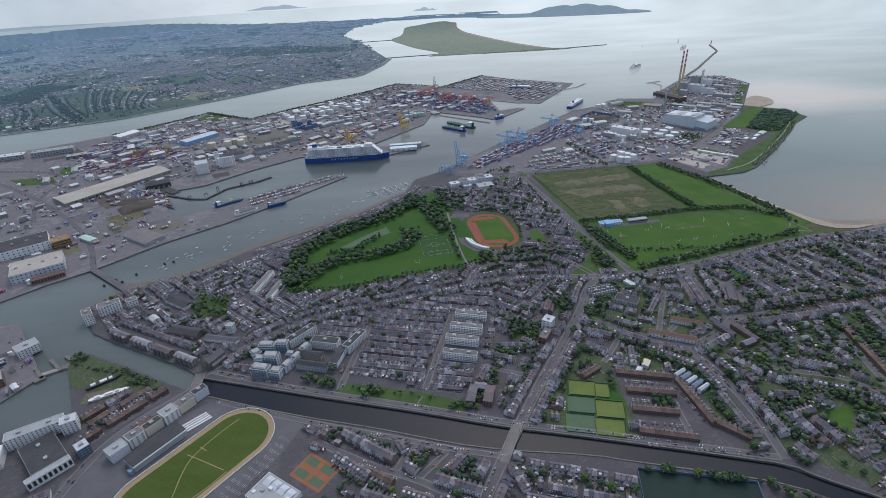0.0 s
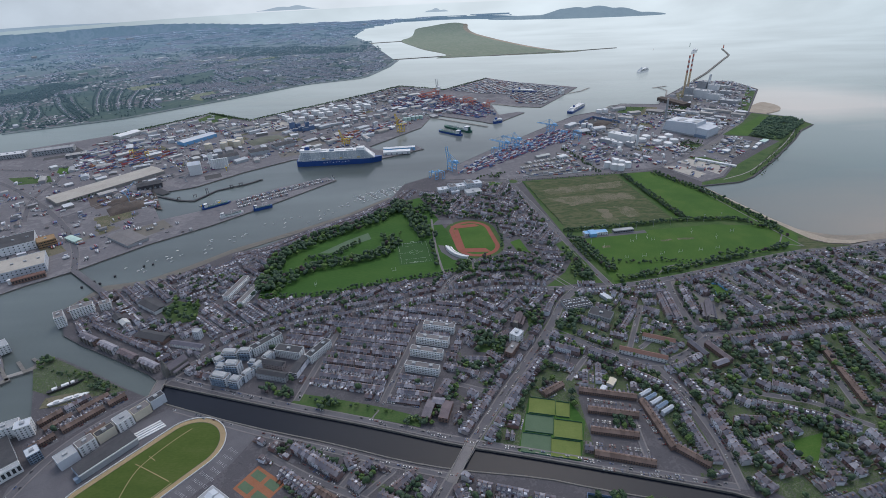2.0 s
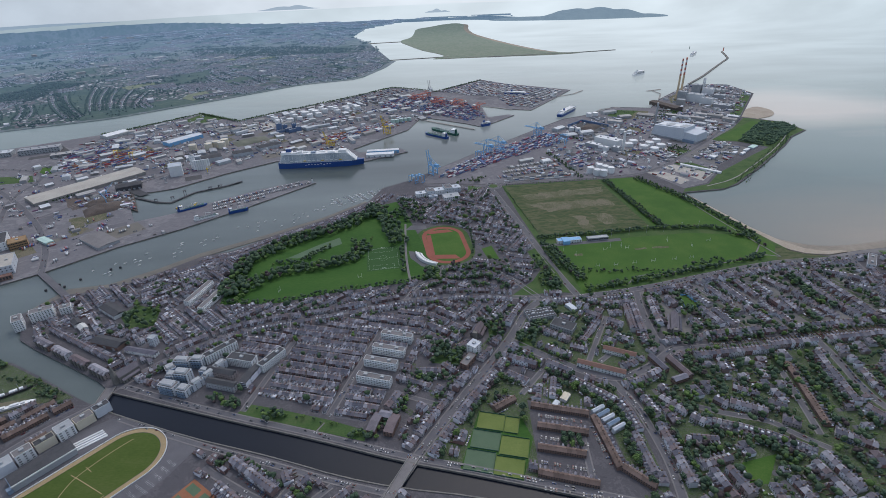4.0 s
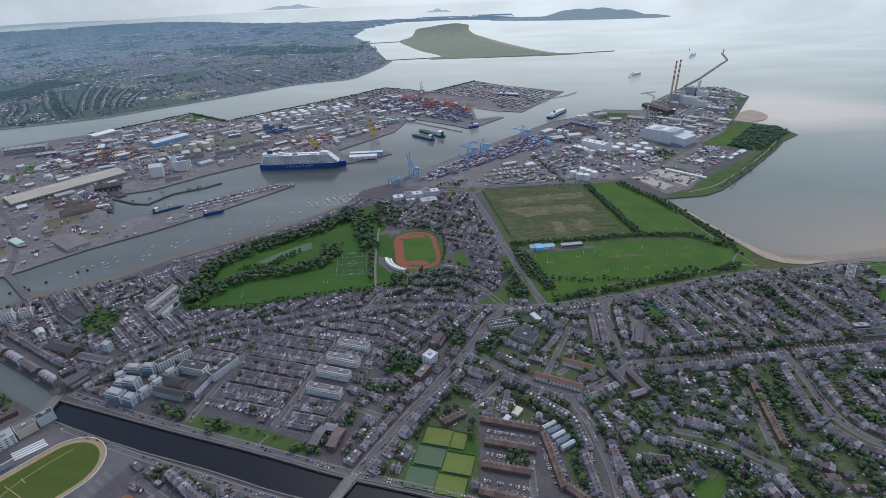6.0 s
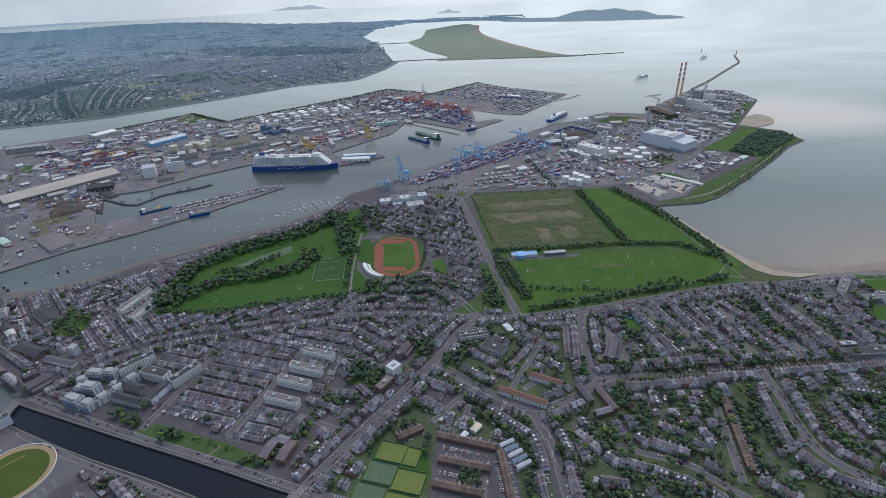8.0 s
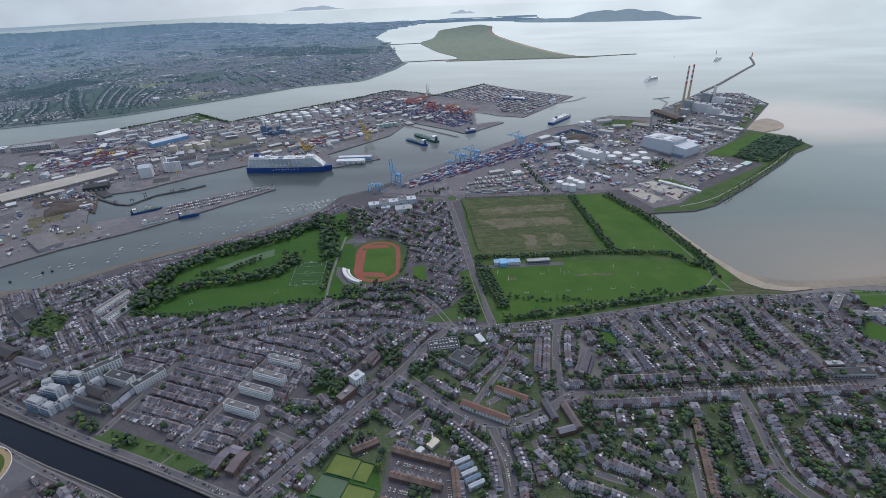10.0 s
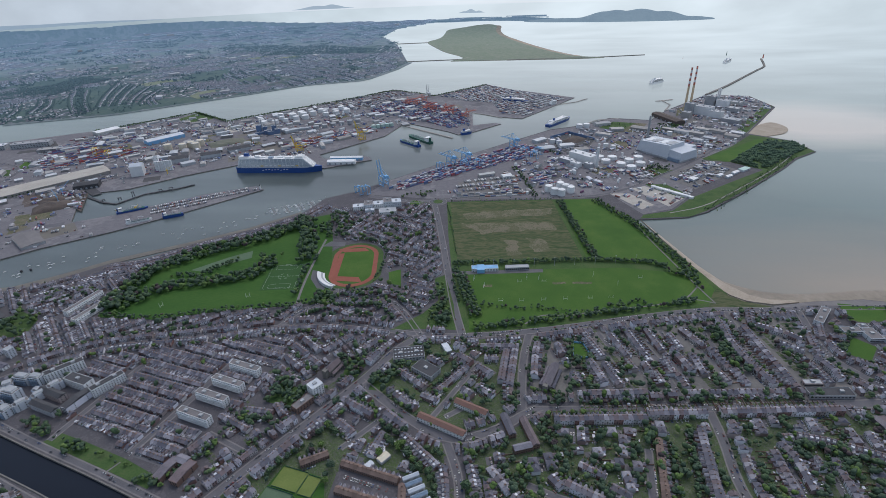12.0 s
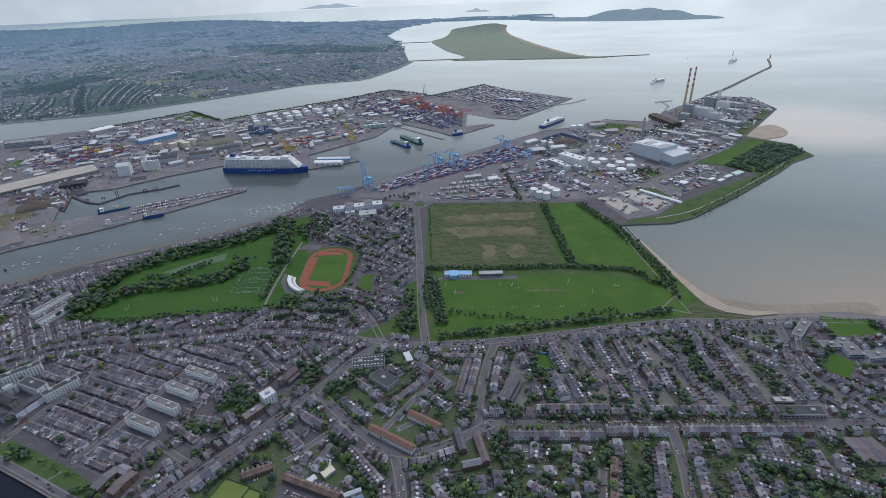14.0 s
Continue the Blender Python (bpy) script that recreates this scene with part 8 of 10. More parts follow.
plain_shed("warehouse", "white transit shed with low roof", 385, 1480, 26, 18, 8, 25, "white", "white")
for x, y in ((494, 1392), (508, 1374), (524, 1368), (548, 1388), (524, 1416), (536, 1402)):
    tank(x, y, 10, 15)
for x, y in ((648, 1650), (662, 1618), (684, 1648), (700, 1592), (728, 1626), (757, 1652), (724, 1568), (754, 1600)):
    tank(x, y, 13.5, 9, group="low oil tanks", label="low white floating-roof oil tank")
for x, y, w, d, h, a, m in ((598, 1622, 78, 30, 25, -44, "white"), (576, 1582, 30, 16, 12, -44, "white"), (552, 1612, 44, 22, 13, -44, "steel"), (610, 1570, 22, 16, 14, -44, "steel")):
    block("power_plant", "white and grey gas power plant building", x, y, w, d, h, a, m, "white", 0, 6, (3, 1.4), "gas power plant")
for x, y in ((632, 1574),):
    ob = thing("plant_chimney", "white plant chimney stack", "chimney", x, y, 0, 0)
    part("shaft", Shape().cyl(0, 0, 0, 4.2, 58, 12, 0, 3.6), M["white"], ob)
stack_yard([(450, 1440), (500, 1430), (520, 1520), (560, 1560), (520, 1590), (450, 1520)], 20, 2, 0.6, 2, 9)
park_rows([(690, 1520), (760, 1480), (800, 1540), (740, 1570), (680, 1560)], 30, 0, 3.4, 8, 0.6)
park_rows([(796, 1513), (938, 1640), (1000, 1572), (858, 1432)], 40, 0, 4.6, 20, 0.2)
park_rows([(800, 1500), (900, 1600), (990, 1560), (880, 1450)], 40, 2, 2.6, 26, 0.5)
for k, poly in enumerate(([(643, 1385), (690, 1387), (735, 1320), (702, 1292)], [(700, 1420), (735, 1440), (812, 1365), (766, 1313)])):
    sheet("pavement_slab", poly, 0.125 + 0.02 * k, 0.2, M["pale"], "pale concrete storage slab")
for k in range(5):
    x, y = 760 + 16 * k, 1425 - 14 * k
    plain_shed("warehouse", "small storage shed with white roof", x, y, 22, 9, 5, -42, "white", "white", 1.2, "small stores", 1)
for x, y, w, d, h, a in ((946, 1925, 46, 22, 9, -38), (985, 1900, 44, 20, 10, -38), (1058, 1930, 50, 22, 9, -38), (1085, 1875, 46, 24, 9, -38), (1020, 1955, 40, 22, 8, -38), (1110, 1905, 40, 22, 10, -38), (910, 1950, 40, 20, 9, -38), (1010, 1850, 38, 20, 8, -38), (970, 1835, 30, 20, 7, -38)):
    plain_shed("warehouse", "long pale industrial shed with ribbed roof", x, y, w, d, h, a, group="sheds beside the power station")
for x, y, w, d, h, a, m in ((1078, 2180, 70, 34, 30, -40, "white"), (1035, 2190, 30, 26, 38, -40, "steel"), (1112, 2135, 44, 26, 22, -40, "white"), (1150, 2330, 36, 28, 34, -40, "steel"), (1185, 2300, 40, 30, 24, -40, "white"),
                            (1200, 2220, 40, 30, 14, -40, "steel"), (1140, 2060, 60, 34, 14, -40, "shed"), (1240, 2330, 50, 26, 12, -40, "shed"), (1010, 2130, 30, 24, 20, -40, "shed")):
    block("power_station_hall", "grey and white power station hall", x, y, w, d, h, a, m, "steel", 0, 6, (4, 1.6), "power station halls")
for x, y in ((1168, 2318), (1178, 2328)):
    ob = thing("plant_chimney", "short white power station chimney", "chimney", x, y, 0, 0, "short station chimneys")
    part("shaft", Shape().cyl(0, 0, 0, 3.2, 62, 12, 0, 2.8), M["white"], ob)
for x, y, w, d, lab in ((866, 1491, 22, 16, "rounded white store tent in the yard"), (940, 1521, 20, 10, "white flat store in the yard"), (960, 1514, 22, 9, "white flat store in the yard"), (985, 1544, 26, 10, "white flat store in the yard"), (1016, 1571, 34, 16, "pale green-roofed store in the yard")):
    plain_shed("warehouse", lab, x, y, w, d, 5, 42, "clad", "white" if w < 30 else "mint", 1.0, "stores of the headland yard", 2)
plain_shed("warehouse", "dark red-brown derelict turbine hall", 936, 2088, 138, 36, 13, -66, "rust", "rust", 3, doors=6)
sheet("pavement_coal_yard", [(520, 1850), (578, 1910), (655, 1835), (626, 1756), (536, 1748)], 0.11, 0.2, M["darkyard"], "dark ground of the scrap quay")
s = Shape()
ribbon(s, [(548, 1750), (516, 1850), (578, 1912), (655, 1837)], 0.8, -0.8, 8, 8)
single("yard_wall", s, M["slateblue"], "tall blue-grey wall round the scrap quay", "wall")
for x, y, w, d, a in ((478, 1812, 46, 22, 45), (690, 1885, 50, 22, -30), (560, 1760, 46, 24, 20), (600, 1720, 46, 26, 20), (740, 1950, 44, 24, 10), (700, 2020, 56, 24, 20), (820, 1960, 60, 30, -30), (500, 1730, 44, 30, 20)):
    plain_shed("warehouse", "pale industrial shed with ribbed roof", x, y, w, d, 9, a, group="industrial sheds")
for x, y, r in ((620, 1985, 11), (644, 1992, 11), (520, 1800, 9), (540, 1790, 9), (900, 1900, 8), (680, 1760, 8), (700, 1745, 8)):
    tank(x, y, r, 12)
sheet("meadow_waste", [(685, 1982), (746, 2066), (819, 2048), (754, 1947)], 0.14, 0.2, M["scrub"], "overgrown waste ground")
sheet("meadow_waste", [(701, 1820), (761, 1840), (771, 1775), (711, 1741)], 0.14, 0.2, M["bare"], "brown waste ground")

# north port
for x, y, w, d, h, a, wm, rm, lab in (
        (-836, 1790, 127, 42, 12, 56, "blue", "clad", "long warehouse with pale blue roof"),
        (-1138, 1880, 84, 46, 11, 62, "shed", "white", "wide pale-roofed warehouse by the estuary"),
        (-903, 1363, 284, 76, 9, 53.6, "conc", "pale", "very long store with sandy roof"),
        (-640, 1570, 60, 46, 14, 30, "shed", "dark", "grey-brown pitched bulk store"),
        (-560, 1620, 60, 40, 12, 30, "shed", "dark", "grey-brown pitched bulk store"),
        (-500, 1690, 70, 44, 10, 40, "shed", "dark", "grey-brown pitched bulk store"),
        (-775, 1345, 62, 36, 12, 29, "dark", "dark", "dark dry dock shed"),
        (-105, 1608, 100, 16, 9, 6, "blue", "white", "long white and blue quay shed"),
        (-110, 1575, 84, 22, 9, 6, "white", "white", "white ribbed cruise terminal shed")):
    plain_shed("warehouse", lab, x, y, w, d, h, a, wm, rm, 3.0, doors=5)
block("silo_building", "tall grey-white grain silo block", -690, 1446, 34, 30, 30, 25, "white", "clad", 0, 3, (1, 1), "", 7.0)
for k in range(8):
    ob = thing("silo", "white cylindrical grain silo", "silo", -652 + 5.4 * k, 1478 + 2.4 * k, 0, 0, "row of grain silos")
    part("shell", Shape().cyl(0, 0, 0, 3.4, 30, 12, 0, 3.4, None, 1.2), M["white"], ob)
block("silo_building", "slim grey silo tower", -664, 1500, 14, 12, 40, 25, "white", "steel", 4, 2)
for x, y in ((-749, 1679), (-700, 1688), (-684, 1712), (-660, 1700), (-664, 1735)):
    tank(x, y, 13, 20, "cream", "cream tanks", "cream-painted cylindrical storage tank")
gridrng = random.Random(11)
for i in range(9):
    for j in range(3):
        if gridrng.random() < 0.88:
            tank(-560 + 34 * i - 22 * j + gridrng.uniform(-5, 5), 2018 + 24 * i + 30 * j - 20, gridrng.uniform(10, 15), gridrng.uniform(12, 18), "white", "oil terminal tanks")
for i in range(5):
    tank(-115 + 15 * i, 1962 + 7 * i, 8, 12, "mint", "pale green tanks", "pale green cylindrical storage tank")
for i in range(6):
    tank(-330 + 26 * i, 1950 + 20 * i, 10, 11, "steel", "grey tanks", "grey cylindrical steel storage tank")
for x, y, h in ((-668, 1955, 30), (-520, 1905, 46), (-468, 1912, 46)):
    ob = thing("plant_chimney", "dark slim power plant chimney", "chimney", x, y, 0, 0, "port chimneys")
    part("shaft", Shape().cyl(0, 0, 0, 2.6, h, 10, 0, 2.0), M["steel"], ob)
for x, y, w, d, h in ((-522, 1884, 18, 16, 30), (-504, 1896, 16, 14, 22), (-488, 1880, 22, 14, 13), (-470, 1896, 14, 14, 26), (-452, 1884, 18, 18, 17), (-512, 1866, 30, 10, 9), (-470, 1872, 26, 10, 11)):
    block("power_plant", "slate-blue clad power plant building", x, y, w, d, h, 30, "slateblue", "steel", 0, 6, (2, 1.4), "blue power plant")


def heap(name, x, y, w, d, h, ang, mat, label, seed):
    n, s, vs = 14, Shape(), []
    c, sn = math.cos(radians(ang)), math.sin(radians(ang))
    for i in range(n + 1):
        for j in range(n + 1):
            u, v = 2 * i / n - 1, 2 * j / n - 1
            z = h * max(0, 1 - u * u) ** 0.6 * max(0, 1 - v * v) ** 0.6 * (1 + 0.35 * noise.noise(Vector((u * 3 + seed, v * 3, 0.5))))
            p, q = u * w / 2, v * d / 2
            vs.append((x + c * p - sn * q, y + sn * p + c * q, z + 0.02))
    s.add(vs, [(i * (n + 1) + j, (i + 1) * (n + 1) + j, (i + 1) * (n + 1) + j + 1, i * (n + 1) + j + 1) for i in range(n) for j in range(n)])
    single(name, s, mat, label, "heap", smooth=True)
    plan.block(plan.rect(x, y, w, d, ang))
sheet("meadow_waste", [(846, 1951), (932, 2032), (969, 2013), (870, 1915)], 0.14, 0.2, M["scrub"], "overgrown waste ground")
sheet("meadow_port", [(-1265, 1455), (-1145, 1466), (-1100, 1412), (-1190, 1395)], 0.12, 0.2, M["scrub"], "grass inside the port road's bend")
sheet("meadow_port", [(-1165, 1537), (-1128, 1555), (-1095, 1480), (-1135, 1478)], 0.12, 0.2, M["lawn"], "grass beside the port offices")
sheet("meadow_port", [(-975, 2070), (-945, 2182), (-820, 2110), (-850, 2025)], 0.12, 0.2, M["scrub"], "green corner of the port by the estuary")
sheet("pavement_sand", [(-738, 1934), (-612, 2020), (-530, 1985), (-646, 1885)], 0.12, 0.2, M["pale"], "pale gravel lot beside the estuary")
sheet("pavement_scrap_yard", [(-863, 1325), (-737, 1300), (-662, 1185), (-715, 1215), (-770, 1260), (-840, 1200), (-880, 1240)], 0.115, 0.2, M["rust"], "brown littered ground of the scrap yard")
sheet("pavement_lot", [(791, 1513), (940, 1647), (1005, 1572), (855, 1425)], 0.16, 0.2, M["yard"], "worn tarmac lot for trailers and stores")
sheet("pavement_lot", [(257, 1440), (415, 1498), (432, 1360), (278, 1326)], 0.14, 0.2, M["yard"], "worn tarmac trailer yard")
sheet("meadow_waste", [(740, 1452), (790, 1455), (830, 1386), (795, 1350), (770, 1385)], 0.135, 0.2, M["scrub"], "overgrown ground beside the coast")
sheet("meadow_waste", [(755, 1531), (784, 1579), (835, 1563), (772, 1507)], 0.137, 0.2, M["scrub"], "green verge beside the oil tanks")
sheet("lawn_shore_east", [(1118, 1948), (1148, 1934), (1256, 2114), (1364, 2294), (1350, 2336), (1238, 2146), (1178, 2056)], 0.12, 0.2, M["scrub"], "grass strip along the power station's shore")
sheet("pavement_bare", [(728, 1925), (800, 2055), (858, 2040), (812, 1938)], 0.139, 0.2, M["bare"], "bare reddish works yard")
sheet("meadow_waste", [(980, 2150), (1010, 2260), (1075, 2330), (1120, 2290), (1060, 2210)], 0.135, 0.2, M["bare"], "bare ground round the chimneys")
plain_shed("warehouse", "wide low grey store in the dock yard", -659, 1026, 88, 46, 6, -33, "steel", "pave", 1.5)
plain_shed("workshop", "pale green-roofed store in the dock yard", -783, 1027, 44, 16, 6, -30, "mint", "mint", 1.2)
sheet("pavement_patch", ragged([(-912, 1277), (-864, 1287), (-818, 1231), (-857, 1208)], 8, 10), 0.14, 0.2, M["rust"], "brown stained yard ground")
sheet("pavement_patch", ragged([(-815, 1150), (-783, 1158), (-724, 1076), (-742, 1050)], 8, 10), 0.142, 0.2, M["bare"], "brown gravel strip in the yard")
for x, y, n in ((-850, 1157, 6), (-861, 1251, 4), (-936, 1225, 5), (-760, 1010, 4)):
    for k in range(n):
        VIVID.append((0, x + 3 * (k % 3), y + 2.6 * (k // 3), 2.65 * (k % 2), 40, 1))
heap("ore_heap", -585, 1768, 120, 70, 9, 40, M["mound"], "broad grey-green covered stockpile", 1)
heap("rust_mound", -760, 1205, 90, 60, 12, 40, M["rust"], "heap of dark scrap metal", 2)
heap("rust_mound", -800, 1245, 60, 40, 9, 60, M["rust"], "heap of rusty scrap metal", 3)
heap("rust_mound", 592, 1836, 74, 50, 9, 50, M["rust"], "heap of dark scrap metal", 4)
for x, y, a, tall in ((-118, 1818, 130, 46), (-291, 1692, 130, 30)):
    quay_crane(x, y, a, "yellow", tall, True, "yellow cranes", "yellow quayside gantry crane")
def harbour_crane(x, y, ang, mat, h, label):
    """A slewing crane: travelling base, tower, cab, jib and counterweight."""
    ob = thing("harbour_crane", label, "crane", x, y, 0, ang, "harbour cranes")
    part("base", Shape().box(0, 0, 0, 6, 6, 2), M["steel"], ob)
    part("tower", Shape().beam((0, 0, 2), (0, 0, h * 0.55), 1.5), M[mat], ob)
    part("cab", Shape().box(0, 0, h * 0.5, 4, 3.4, 3), M[mat], ob)
    part("jib", Shape().beam((1, 0, h * 0.55), (h * 0.8, 0, h * 1.15), 0.8), M[mat], ob)
    part("stay", Shape().beam((0, 0, h * 0.85), (h * 0.5, 0, h * 0.95), 0.35), M[mat], ob)
    part("mast", Shape().beam((0, 0, h * 0.5), (-0.5, 0, h * 0.85), 0.8), M[mat], ob)
    part("counterweight", Shape().box(-4, 0, h * 0.5, 3, 3, 2.2), M["steel"], ob)
harbour_crane(-601, 1452, 20, "yellow", 24, "small yellow quayside crane")
harbour_crane(-800, 1285, 60, "blue", 30, "pale blue scrap crane with long jib")
harbour_crane(-775, 1240, 150, "blue", 26, "pale blue scrap crane with long jib")
harbour_crane(-725, 1270, 100, "rust", 24, "rusty brown scrap crane")
harbour_crane(-690, 1380, 40, "steel", 22, "grey dockside crane with raised jib")
harbour_crane(-560, 1185, 10, "yellow", 12, "small yellow crane on the pier")
harbour_crane(-525, 1205, 60, "yellow", 10, "small yellow crane on the pier")
for k, (x, y) in enumerate(((-70, 2340), (-25, 2330), (30, 2262), (62, 2240), (112, 2214), (150, 2180), (205, 2132), (-8, 2400))):
    quay_crane(x, y, -44 + 180 * (k % 2), "red", 30, False, "red yard cranes", "red container terminal gantry crane")
quay_crane(0, 2480, 20, "steel", 30, True, "yard cranes", "grey container terminal yard crane")
for x, y in ((-981, 1628), (-916, 1604)):
    yard_gantry(x, y, 29, "yellow", 26, 20, "orange-yellow rubber-tyred container gantry crane")
tree_line([(-944, 1249), (-921, 1279), (-896, 1318)], 6, (0.5, 0.8), 3, 2, 6)
tree_line([(464, 1757), (500, 1720), (539, 1683)], 6, (0.5, 0.8), 2, 2, 5)
stack_yard([(-1105, 1521), (-1007, 1480), (-941, 1528), (-871, 1590), (-847, 1655), (-971, 1701), (-1050, 1638), (-1103, 1578)], 53, 3, 0.7, 3, 12, VIVID)
for x, y, w in ((-1082, 1572, 18), (-1066, 1560, 14), (-1052, 1566, 16), (-1030, 1546, 16), (-1100, 1550, 12)):
    tank(x, y, w / 2, 11, "white", "white port tanks")
stack_yard([(-330, 1690), (-200, 1850), (-60, 1970), (-100, 2000), (-260, 1880), (-380, 1730)], 48, 2, 0.7, 3, 11, VIVID)
stack_yard([(-200, 2220), (-60, 2120), (180, 1960), (230, 2010), (215, 2180), (60, 2330), (-60, 2420), (-160, 2350)], -40, 3, 0.6, 3, 14)
stack_yard([(-1150, 1590), (-980, 1720), (-900, 1830), (-960, 1870), (-1180, 1700)], 50, 2, 0.45, 2, 14)
park_rows([(40, 2500), (246, 2735), (355, 2630), (420, 2580), (300, 2360), (180, 2400)], 50, 0, 3.4, 10, 0.68)
park_rows([(300, 2350), (420, 2570), (600, 2450), (530, 2300), (430, 2150), (340, 2180)], 50, 0, 3.6, 13, 0.55)
park_rows([(-440, 2330), (-200, 2590), (-60, 2530), (-300, 2250)], 46, 0, 4.5, 16, 0.5)
park_rows([(-490, 1222), (-380, 1310), (-285, 1372), (-275, 1355), (-390, 1240), (-470, 1180)], 37, 1, 4.2, 10.0, 0.72)
park_rows([(-1000, 1760), (-900, 1880), (-800, 1990), (-760, 1950), (-880, 1800)], 50, 0, 4.4, 13, 0.55)
park_rows([(-760, 1850), (-700, 1940), (-620, 2000), (-570, 1950), (-680, 1830)], 50, 0, 5, 16, 0.4)
park_rows([(-850, 1040), (-700, 960), (-560, 1090), (-640, 1130), (-780, 1180)], 40, 0, 6, 26, 0.07)
park_rows([(-420, 1560), (-340, 1640), (-260, 1700), (-230, 1660), (-300, 1580)], 40, 0, 5, 14, 0.4)
shedrng = random.Random(5)
made = 0
PORTFILL = [(-1350, 1500), (-1150, 1880), (-930, 2150), (-740, 2000), (-430, 2300), (-100, 2440), (150, 2150), (-100, 1900), (-250, 1700), (-480, 1580), (-700, 1420), (-900, 1250), (-1000, 1100), (-1300, 1300)]
while made < 150:
    x, y = shedrng.uniform(-1350, 200), shedrng.uniform(1050, 2440)
    w, d, a = shedrng.uniform(18, 52), shedrng.uniform(12, 26), shedrng.choice((29, 48, 119, 48))
    made += 0.015
    if inside(PORTFILL, [x], [y])[0] and plan.free(x, y, w + 6, d + 6, a) and plan.free(x, y, w * 0.5, d * 0.5, a):
        plain_shed("warehouse", "grey industrial shed in the port", x, y, w, d, shedrng.uniform(5, 10), a, "shed", "shed", 1.8, "port sheds", 0)
        made += 0.985
for k in range(1500):
    x, y = shedrng.uniform(-1350, 250), shedrng.uniform(1000, 2500)
    if inside(PORTFILL, [x], [y])[0] and not plan.taken(x, y):
        if shedrng.random() < 0.6:
            TRAILERS.append((shedrng.randint(0, 1), x, y, 0, shedrng.choice((29, 48, 119, 138)), 1))
        else:
            BOXES.append((0, x, y, 0, shedrng.choice((29, 48, 119)), 1))
whiterng = random.Random(8)
for line, gap in (([(262, 1338), (340, 1345), (428, 1362)], 13.6), ([(270, 1352), (345, 1360), (420, 1376)], 16), ([(330, 1420), (400, 1452)], 13.4), ([(340, 1404), (410, 1436)], 13.2), ([(415, 1380), (408, 1440)], 3.2)):
    for bx, by, ba in spaced(line, gap):
        for up in range(whiterng.randint(1, 3)):
            TRAILERS.append((2, bx, by, 2.62 * up, ba + (90 if gap < 5 else 0), 1))
# cabins, stores, plant and stock that stand about in the yards
SMALL = []
def litter(poly, count, angs, seed, share=(0.45, 0.25, 0.2)):
    """Small stores, trailers, containers and cars over a yard, in loose rows. share: stores, trailers, containers; the rest are cars."""
    r = random.Random(seed)
    xs, ys = [p[0] for p in poly], [p[1] for p in poly]
    for _ in range(count):
        x, y, a = r.uniform(min(xs), max(xs)), r.uniform(min(ys), max(ys)), r.choice(angs)
        if not inside(poly, [x], [y])[0]:
            continue
        pick, run = r.random(), r.randint(1, 5)
        for k in range(run):
            wide = 9.0 if pick < share[0] else 4.0 if pick < share[0] + share[1] else 3.0 if pick < sum(share) else 2.8
            px, py = x + wide * k * math.cos(radians(a)), y + wide * k * math.sin(radians(a))
            if plan.taken(px, py) or not inside(poly, [px], [py])[0]:
                break
            if pick < share[0]:
                SMALL.append((r.randint(0, 3), px, py, 0, a + 90 * r.randint(0, 1), r.uniform(0.7, 1.6)))
                break
            if pick < share[0] + share[1]:
                TRAILERS.append((r.randint(0, 1), px, py, 0, a + 90, 1))
            elif pick < sum(share):
                for up in range(r.randint(1, 2)):
                    BOXES.append((0, px, py, 2.65 * up, a + 90, 1))
            else:
                CARS.append((0, px, py, 0.05, a + 90, 1))
litter([(300, 1400), (480, 1720), (500, 1860), (640, 1960), (800, 1990), (860, 1880), (760, 1760), (790, 1600), (760, 1480), (640, 1400), (470, 1360)], 900, (20, 48, -42, -44), 41)
litter([(800, 1860), (900, 2030), (1010, 2080), (1150, 1930), (1060, 1800), (940, 1680), (930, 1830)], 420, (-38, 52), 42)
litter([(960, 2200), (1050, 2330), (1181, 2490), (1335, 2465), (1360, 2290), (1250, 2110), (1150, 1960), (1050, 2080)], 620, (-40, 50), 43, (0.6, 0.08, 0.12))
litter([(650, 1370), (760, 1480), (790, 1500), (860, 1420), (800, 1310), (710, 1275)], 60, (-42, 48), 44)
litter([(800, 1510), (940, 1640), (1000, 1572), (860, 1430)], 130, (40, 130), 45, (0.3, 0.4, 0.2))
litter(PORTFILL, 1700, (29, 48, 119, 48, 53), 46, (0.35, 0.28, 0.2))
litter([(-1000, 1120), (-700, 910), (-600, 1000), (-500, 1090), (-640, 1120), (-700, 1210), (-840, 1200), (-880, 1240)], 150, (34, 40, 48, 130), 47, (0.3, 0.2, 0.15))
litter([(-860, 1320), (-740, 1298), (-668, 1190), (-715, 1215), (-770, 1260), (-840, 1205)], 160, (29, 48, 80), 48, (0.7, 0.05, 0.25))
litter([(-1180, 600), (-800, 790), (-760, 850), (-960, 1120), (-1100, 1150), (-1190, 1000)], 340, (34, 40, 124), 49, (0.4, 0.2, 0.1))
litter([(-1090, 590), (-760, 700), (-720, 712), (-625, 612), (-600, 585), (-620, 545), (-1090, 440)], 200, (40, 50, 130), 50, (0.4, 0.1, 0.1))
stamped("yard_stores", [Shape().box(0, 0, 0, 9, 5, 3.4, 0, 0, 1), Shape().box(0, 0, 0, 14, 7, 4.5).gable(0, 0, 4.5, 14.4, 7.4, 1.2, 0, 1), Shape().cyl(0, 0, 0, 2.6, 6, 10, 2, 2.6, None, 0.8), Shape().box(0, 0, 0, 6, 3, 2.6, 0, 1)],
        SMALL, [M["shed"], M["ext"], M["white"]], "small stores, cabins and hoppers in the industrial yards", "stores")
